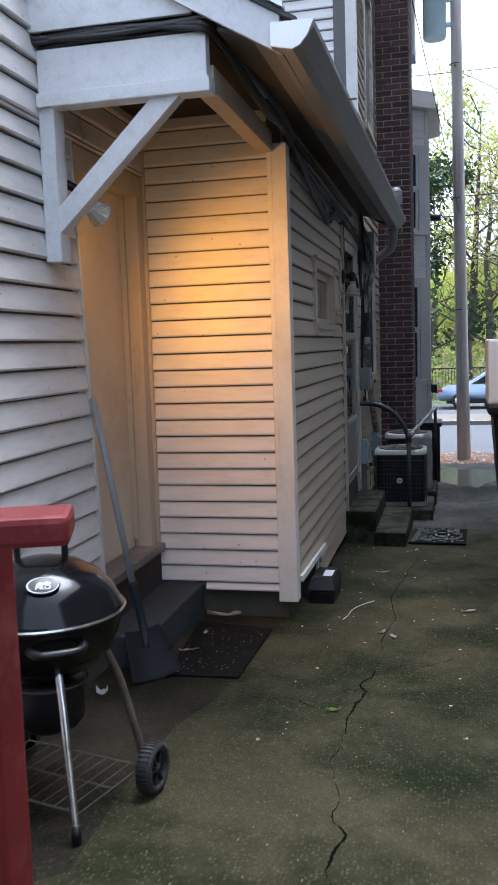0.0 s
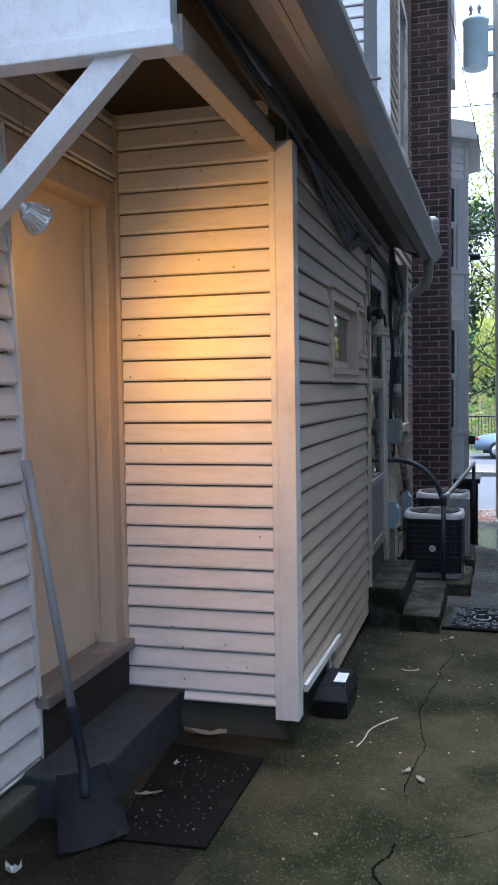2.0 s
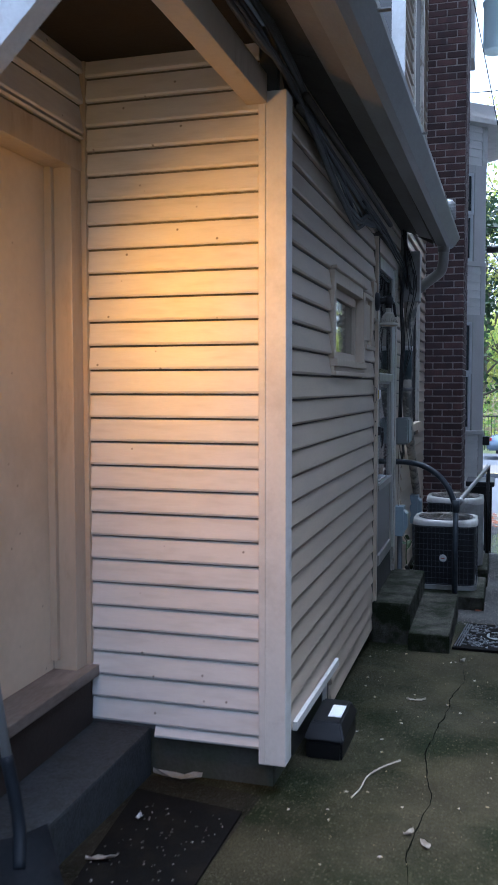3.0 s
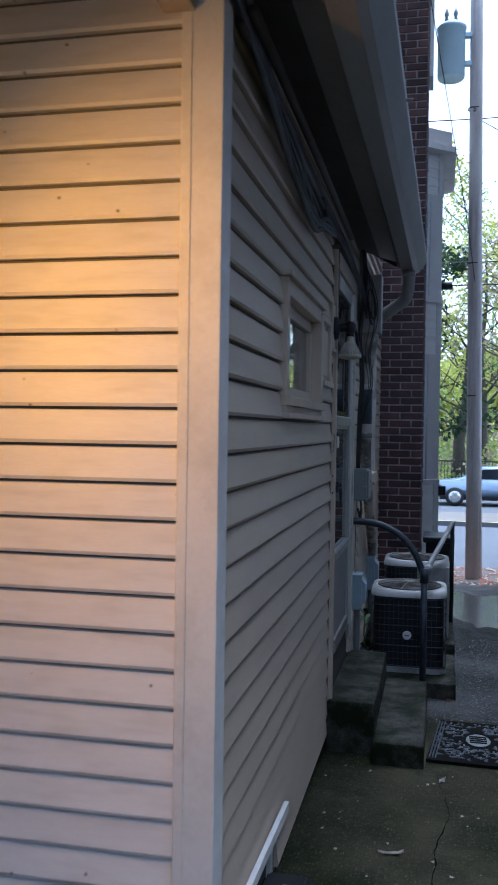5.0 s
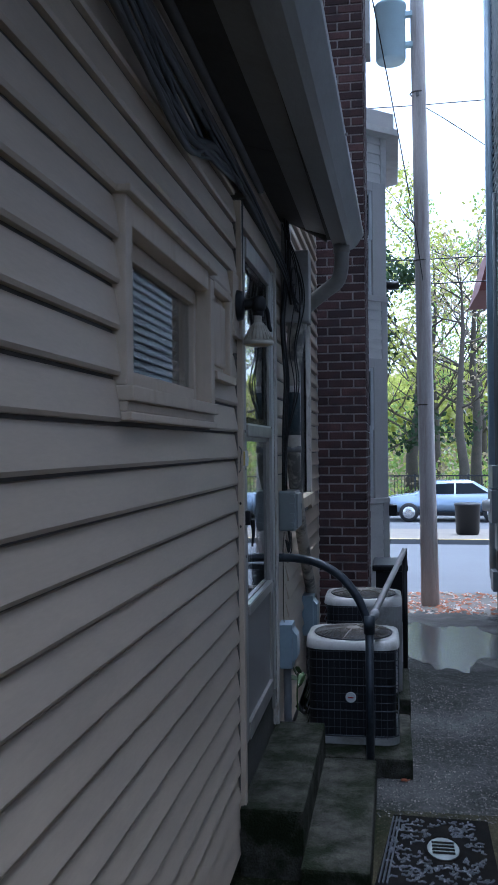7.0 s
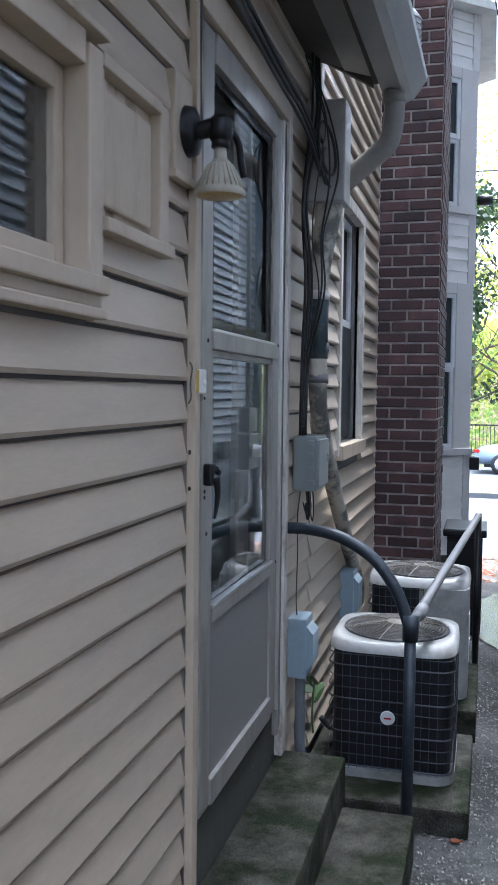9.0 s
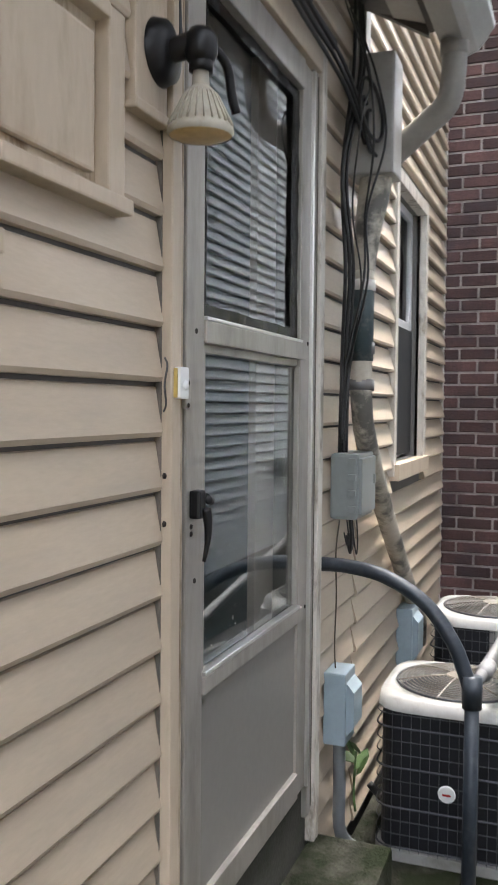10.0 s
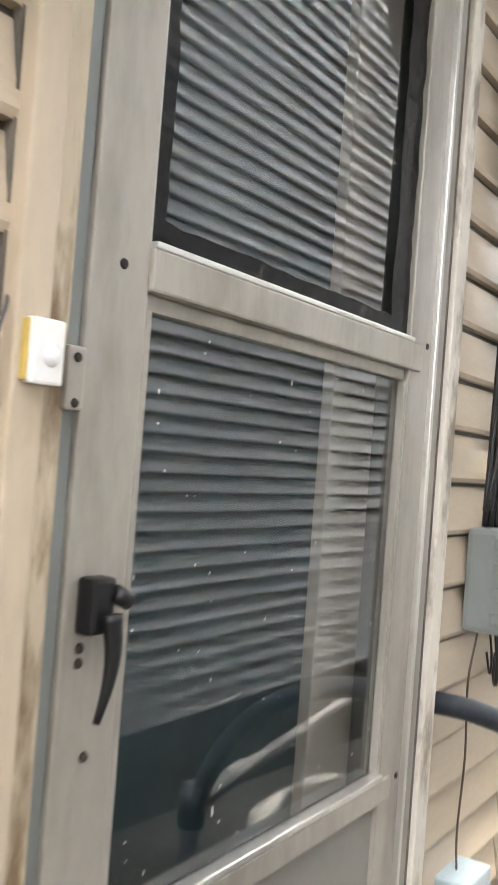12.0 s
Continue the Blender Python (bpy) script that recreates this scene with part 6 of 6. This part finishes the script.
# ---- trees ----
def tree(x, y, z, height, spread, leaf, seed, density, crown_low=0.35, lean=0.0, size=0.16):
    rng = random.Random(seed)
    t = empty("tree", {0: "tall spring tree with thin yellow-green leaves", 1: "tree in fresh green leaf beyond the fence", 2: "ivy-clad dark tree behind the fence", 3: "half-bare tree with dry tan leaves"}[leaf], "tree", "trees beyond the fence")
    limbs, tips = bmesh.new(), []  # branches joined
    top = Vector((x + lean, y, z + height * 0.92))
    base = Vector((x, y, z))
    trunk = [base.lerp(top, u) + Vector((rng.uniform(-0.15, 0.15), rng.uniform(-0.15, 0.15), 0)) * (u > 0) for u in (0, 0.15, 0.3, 0.5, 0.7, 0.85, 1)]
    r0 = height * 0.018
    part("trunk", sweep(trunk, r0, 10, radii=[r0 * 1.3, r0, r0 * 0.85, r0 * 0.6, r0 * 0.4, r0 * 0.22, r0 * 0.08]), BARK, t, "", True)

    def limb(p, d, length, r, depth):
        pts = [p]
        for k in range(4):
            d = (d + Vector((rng.uniform(-0.3, 0.3), rng.uniform(-0.3, 0.3), rng.uniform(-0.1, 0.3)))).normalized()
            pts.append(pts[-1] + d * length / 4)
        sweep(pts, r, 5, limbs, radii=[r * (1 - 0.19 * k) for k in range(5)])
        if depth:
            for k in (1, 2, 3, 4):
                limb(pts[k], (d + Vector((rng.uniform(-1, 1), rng.uniform(-1, 1), rng.uniform(-0.3, 0.6)))).normalized(), length * 0.55, r * 0.45, depth - 1)
        else:
            tips.extend(pts[1:])

    for k in range(13):
        u = crown_low + (0.98 - crown_low) * (k + rng.random()) / 13
        i = min(int(u * 6), 5)
        p = trunk[i].lerp(trunk[i + 1], u * 6 - i)
        a = rng.uniform(0, 6.28)
        limb(p, Vector((math.cos(a), math.sin(a), rng.uniform(0.2, 0.8))).normalized(), spread * (1.1 - 0.6 * u), r0 * 0.35 * (1.15 - u * 0.7), 1)
    tagged(part("branchwork", limbs, BARK, t), "", "", "", "stuff")
    verts, faces = [], []
    for p in tips:
        for k in range(density):
            c = p + Vector((rng.gauss(0, 0.35), rng.gauss(0, 0.35), rng.gauss(0, 0.3)))
            a = Vector((rng.uniform(-1, 1), rng.uniform(-1, 1), rng.uniform(-1, 1))).normalized() * size * rng.uniform(0.4, 1)
            b = a.cross(Vector((rng.uniform(-1, 1), rng.uniform(-1, 1), rng.uniform(-1, 1)))).normalized() * size * 0.45
            n = len(verts)
            verts.extend((c - a, c + b, c + a, c - b))
            faces.append((n, n + 1, n + 2, n + 3))
    me = bpy.data.meshes.new("crown")
    me.from_pydata(verts, [], faces)
    me.materials.append(LEAVES[leaf])
    crown = new("crown", me)
    crown.parent = t
    tagged(crown, "", "", "", "stuff")
    return t


for args in ((-1.6, 43, -1.0, 11.0, 3.4, 2, 1, 20, 0.12, 0.5, 0.2), (0.6, 46, -1.0, 15, 4.6, 0, 2, 8, 0.25, 0.8), (3.4, 44, -1.0, 13, 4.2, 0, 3, 7, 0.3), (6.5, 48, -1.0, 16, 5, 1, 4, 9, 0.25), (2.0, 54, -0.9, 15, 5.5, 1, 5, 11, 0.15), (-4.0, 52, -0.9, 16, 5.5, 0, 6, 9, 0.25), (5.0, 58, -0.8, 14, 5.5, 3, 7, 10, 0.12), (-1.2, 60, -0.8, 14, 5.5, 0, 8, 13, 0.1), (9.8, 54, -0.9, 15, 5.5, 0, 9, 10, 0.15), (-8.5, 56, -0.9, 16, 5.5, 1, 10, 11, 0.15), (2.6, 41.5, -1.0, 11.5, 2.8, 3, 12, 2, 0.4)):
    tree(*args)
rng = random.Random(31)
verts, faces, mats = [], [], []
for k in range(26000):
    x, y = rng.uniform(-26, 32), rng.uniform(40, 70)
    h = 0.8 + 2.6 * noise.noise(Vector((x * 0.25, y * 0.2, 0))) + (y - 40) * 0.10
    zz = -1.0 + rng.random() ** 0.7 * max(h, 0.3)
    c = Vector((x, y, zz))
    a = Vector((rng.uniform(-1, 1), rng.uniform(-1, 1), rng.uniform(-1, 1))).normalized() * rng.uniform(0.08, 0.24)
    b = a.cross(Vector((rng.uniform(-1, 1), rng.uniform(-1, 1), rng.uniform(-1, 1)))).normalized() * 0.1
    n = len(verts)
    verts.extend((c - a, c + b, c + a, c - b))
    faces.append((n, n + 1, n + 2, n + 3))
    mats.append(rng.choice((0, 0, 1, 2, 2)))
me = bpy.data.meshes.new("undergrowth")
me.from_pydata(verts, [], faces)
for m in (LEAVES[3], LEAVES[0], LEAVES[1]):
    me.materials.append(m)
me.polygons.foreach_set("material_index", mats)
tagged(new("undergrowth", me), "tangled tan and green undergrowth beyond the fence", "undergrowth", "", "stuff")
verts, faces = [], []
for k in range(5200):
    x, y = rng.uniform(-30, 34), rng.uniform(70, 80)
    c = Vector((x, y, -0.8 + rng.random() ** 0.8 * (8 + 4 * noise.noise(Vector((x * 0.12, 3, 0))))))
    a = Vector((rng.uniform(-1, 1), rng.uniform(-1, 1), rng.uniform(-1, 1))).normalized() * rng.uniform(0.5, 1.1)
    b = a.cross(Vector((rng.uniform(-1, 1), rng.uniform(-1, 1), rng.uniform(-1, 1)))).normalized() * 0.5
    n = len(verts)
    verts.extend((c - a, c + b, c + a, c - b))
    faces.append((n, n + 1, n + 2, n + 3))
me = bpy.data.meshes.new("far_woods")
me.from_pydata(verts, [], faces)
me.materials.append(LEAVES[0])
tagged(new("far_woods", me), "distant yellow-green woods", "woods", "", "stuff")


# ---- puddle ----
def puddle(cx, cy, rx, ry, seed, lift=0.004, name="puddle", mat=None, label="shallow rain puddle on the driveway"):
    rng = random.Random(seed)
    bm = bmesh.new()
    rim = []
    phases = [rng.uniform(0, 6.28) for _ in range(4)]
    for k in range(64):
        a = 2 * math.pi * k / 64
        r = 1 + 0.16 * math.sin(2 * a + phases[0]) + 0.12 * math.sin(3 * a + phases[1]) + 0.07 * math.sin(5 * a + phases[2]) + 0.05 * math.sin(9 * a + phases[3]) + 0.05 * math.sin(14 * a + 2 * phases[0]) + 0.03 * math.sin(23 * a + phases[2])
        x, y = cx + rx * r * math.cos(a), cy + ry * r * math.sin(a)
        rim.append(bm.verts.new((x, y, ground_z(y) + lift)))
    mid = bm.verts.new((cx, cy, ground_z(cy) + lift))
    for k in range(64):
        bm.faces.new((rim[k], rim[(k + 1) % 64], mid))
    bmesh.ops.subdivide_edges(bm, edges=[e for e in bm.edges if mid in e.verts], cuts=5)
    for v in bm.verts:
        v.co.z = ground_z(v.co.y) + lift
    tagged(part(name, bm, mat or WATER, None, label), "", name.replace("_", " "), "", "structure")


puddle(0.2, 12.9, 0.8, 1.9, 3, 0.003, "wet_concrete", WETSLAB, "smooth wet concrete apron by the street")
puddle(0.20, 12.4, 0.44, 1.3, 4, 0.007)


# ---- litter ----
def scrap(name, x, y, length, width, mat, label, category, turn, seed, lift=0.004, group="", curl=0.012):
    rng = random.Random(seed)
    bm, rows = bmesh.new(), []
    for i in range(6):
        u = i / 5
        w = width * math.sin(math.pi * min(max(u, 0.08), 0.95)) * rng.uniform(0.7, 1.1)
        rows.append([bm.verts.new(((u - 0.5) * length, s * w / 2 + rng.uniform(-0.1, 0.1) * width, lift + curl * (s * s * rng.uniform(0.2, 1) + (u - 0.5) ** 2 * 2))) for s in (-1, 0, 1)])
    for a, b in zip(rows, rows[1:]):
        for k in range(2):
            bm.faces.new((a[k], a[k + 1], b[k + 1], b[k]))
    bmesh.ops.solidify(bm, geom=bm.faces[:], thickness=0.0015)
    bm.transform(pose(x, y, ground_z(y), -2.6, 0, turn))
    return tagged(part(name, bm, mat, None, label), "", category, group)


scrap("fallen_leaf", -0.497, 6.05, 0.10, 0.035, PALELEAF, "pale curled leaf on the concrete", "leaf", 10, 1, group="fallen leaves")
scrap("fallen_leaf", -0.383, 4.55, 0.05, 0.03, PALELEAF, "pale curled leaf on the concrete", "leaf", 50, 2, group="fallen leaves")
scrap("fallen_leaf", -0.321, 4.48, 0.06, 0.03, PALELEAF, "pale curled leaf on the concrete", "leaf", 120, 3, group="fallen leaves")
scrap("fallen_leaf", 0.07, 5.05, 0.09, 0.045, PALELEAF, "pale curled leaf on the concrete", "leaf", 20, 4, group="fallen leaves")
scrap("fallen_leaf", -0.30, 6.9, 0.07, 0.03, PALELEAF, "pale curled leaf on the concrete", "leaf", 70, 5, group="fallen leaves")
scrap("fallen_leaf", -0.49, 3.40, 0.06, 0.03, LEAVES[1], "fresh green leaf on the concrete", "leaf", 15, 6, group="fallen leaves")
scrap("fallen_leaf", -0.25, 8.40, 0.05, 0.03, LEAFLITTER, "orange fallen leaf by the pad", "leaf", 15, 7, group="fallen leaves")
scrap("paper_scrap", -1.50, 3.42, 0.05, 0.03, PAPER, "crumpled white paper scrap", "litter", 30, 8, curl=0.03, group="paper scraps")
scrap("paper_scrap", -1.30, 4.05, 0.10, 0.03, PALELEAF, "pale strip of litter on the mat", "litter", 25, 10, 0.018, group="paper scraps")
scrap("paper_scrap", -1.30, 4.36, 0.04, 0.03, PAPER, "small white scrap on the mat", "litter", 100, 11, 0.018, group="paper scraps")
glove = scrap("dropped_glove", -1.30, 4.735, 0.20, 0.055, PALELEAF, "limp pale work glove below the wall", "glove", 4, 12, 0.012, curl=0.03)
twig = tagged(part("twig", sweep(curve([(-0.62, 4.78, ground_z(4.78) + 0.006), (-0.60, 4.86, ground_z(4.86) + 0.01), (-0.59, 5.0, ground_z(5.0) + 0.008), (-0.54, 5.1, ground_z(5.1) + 0.014), (-0.48, 5.17, ground_z(5.17) + 0.02)], 5), 0.003, 6), PALELEAF, None, "thin pale twig on the concrete", True), "", "twig")


def scatter(name, label, count, area, size, mats, seed, lift=0.003):
    rng = random.Random(seed)
    verts, faces, slots = [], [], []
    for _ in range(count):
        x, y = rng.uniform(*area[0]), rng.uniform(*area[1])
        s = size * rng.uniform(0.35, 1.0)
        a = rng.uniform(0, 6.28)
        z = ground_z(y) + lift if y < 15.9 else (-0.517 if y > 16.02 else -0.397)
        n = len(verts)
        h = s * rng.uniform(0.15, 0.55)
        for k in range(5):
            b = a + k * 1.256
            q = s * rng.uniform(0.35, 0.6)
            verts.append((x + q * math.cos(b), y + q * math.sin(b), z + (h * 0.4 if k % 2 else 0)))
        verts.append((x, y, z + h * 0.6))
        for k in range(5):
            faces.append((n + k, n + (k + 1) % 5, n + 5))
            slots.append(rng.randrange(len(mats)))
    me = bpy.data.meshes.new(name)
    me.from_pydata(verts, [], faces)
    for m in mats:
        me.materials.append(m)
    me.polygons.foreach_set("material_index", slots)
    tagged(new(name, me), label, "debris", "", "stuff")


scatter("pebbles", "loose pebbles and grit on the driveway", 5200, ((-0.38, 0.9), (7.9, 10.6)), 0.018, [MORTAR, GRAVEL, STEPSTONE], 1)
scatter("grit", "fine grit and leaf crumbs on the concrete", 1700, ((-0.9, 0.8), (1.6, 7.9)), 0.008, [BARK, GRAVEL, FOUNDATION, LEAVES[3]], 2)
scatter("leaf_crumbs", "pale leaf crumbs on the wet concrete", 110, ((-0.9, 0.6), (3.0, 8.0)), 0.022, [PALELEAF, LEAVES[3], MORTAR], 3)
scatter("mat_crumbs", "leaf crumbs strewn on the black mat", 110, ((-1.33, -1.0), (3.74, 4.5)), 0.013, [BARK, BARK, MORTAR, FOUNDATION, FOUNDATION], 4, 0.013)
scatter("street_leaves", "orange fallen leaves round the pole", 900, ((-1.2, 1.2), (14.3, 16.6)), 0.10, [LEAFLITTER, LEAFLITTER, PALELEAF], 5)
weed = empty("weed", "small broad-leaved green weed by the switch box", "plant")
for k in range(5):
    a = 1.3 * k
    own = bmesh.new()
    prism([(0, 0, 0), (0.03, 0.022, 0.0), (0.06, 0.018, 0.0), (0.085, 0, 0.0), (0.06, -0.018, 0.0), (0.03, -0.022, 0.0)], (0, 0, 0), (0, 0, 0.002), own)
    own.transform(pose(-0.80, 8.47, 0.33 + 0.02 * k, 20 - 15 * k, -60 + 25 * (k % 3), 70 * k))
    part("leaf", own, WEEDLEAF, weed)
part("stem", sweep(curve([(-0.80, 8.47, 0.215), (-0.805, 8.465, 0.28), (-0.80, 8.47, 0.41)], 5), 0.004, 6), WEEDLEAF, weed)

# ---- bricks ----
def brick_mesh(w, d, h):
    bm = box(-w / 2, w / 2, -d / 2, d / 2, -h / 2, h / 2, 0.0)
    bmesh.ops.bevel(bm, geom=bm.edges[:], offset=0.004, segments=1, affect="EDGES")
    me = bpy.data.meshes.new("brick")
    bm.to_mesh(me)
    bm.free()
    me.materials.append(BRICK)
    return me


FULL, HALF = brick_mesh(0.192, 0.06, 0.0575), brick_mesh(0.091, 0.06, 0.0575)
rng = random.Random(11)
count = 0
for row in range(104):
    z = -0.28 + 0.070 * row
    x = CH[0] + 0.004
    order = (FULL, FULL) if row % 2 else (HALF, FULL, HALF)
    for me in order:
        w = 0.193 if me is FULL else 0.092
        b = new("brick", me)
        b.parent = chimney
        b.location = (x + w / 2, CH[2] + 0.028 + rng.uniform(-0.003, 0.002), z)
        b.rotation_euler = (rng.uniform(-0.006, 0.006), rng.uniform(-0.006, 0.006), rng.uniform(-0.008, 0.008))
        x += w + 0.0105
bm = bmesh.new()
for row in range(104):
    z = -0.28 + 0.070 * row
    y = CH[2] + (0.06 if row % 2 else 0.11)
    while y < CH[3] - 0.1:
        box(CH[1] - 0.05, CH[1] + rng.uniform(-0.002, 0.002), y, y + 0.193, z - 0.0285, z + 0.0285, 0, bm)
        y += 0.2035
tagged(part("side_bricks", bm, BRICK, chimney), "", "", "", "stuff")
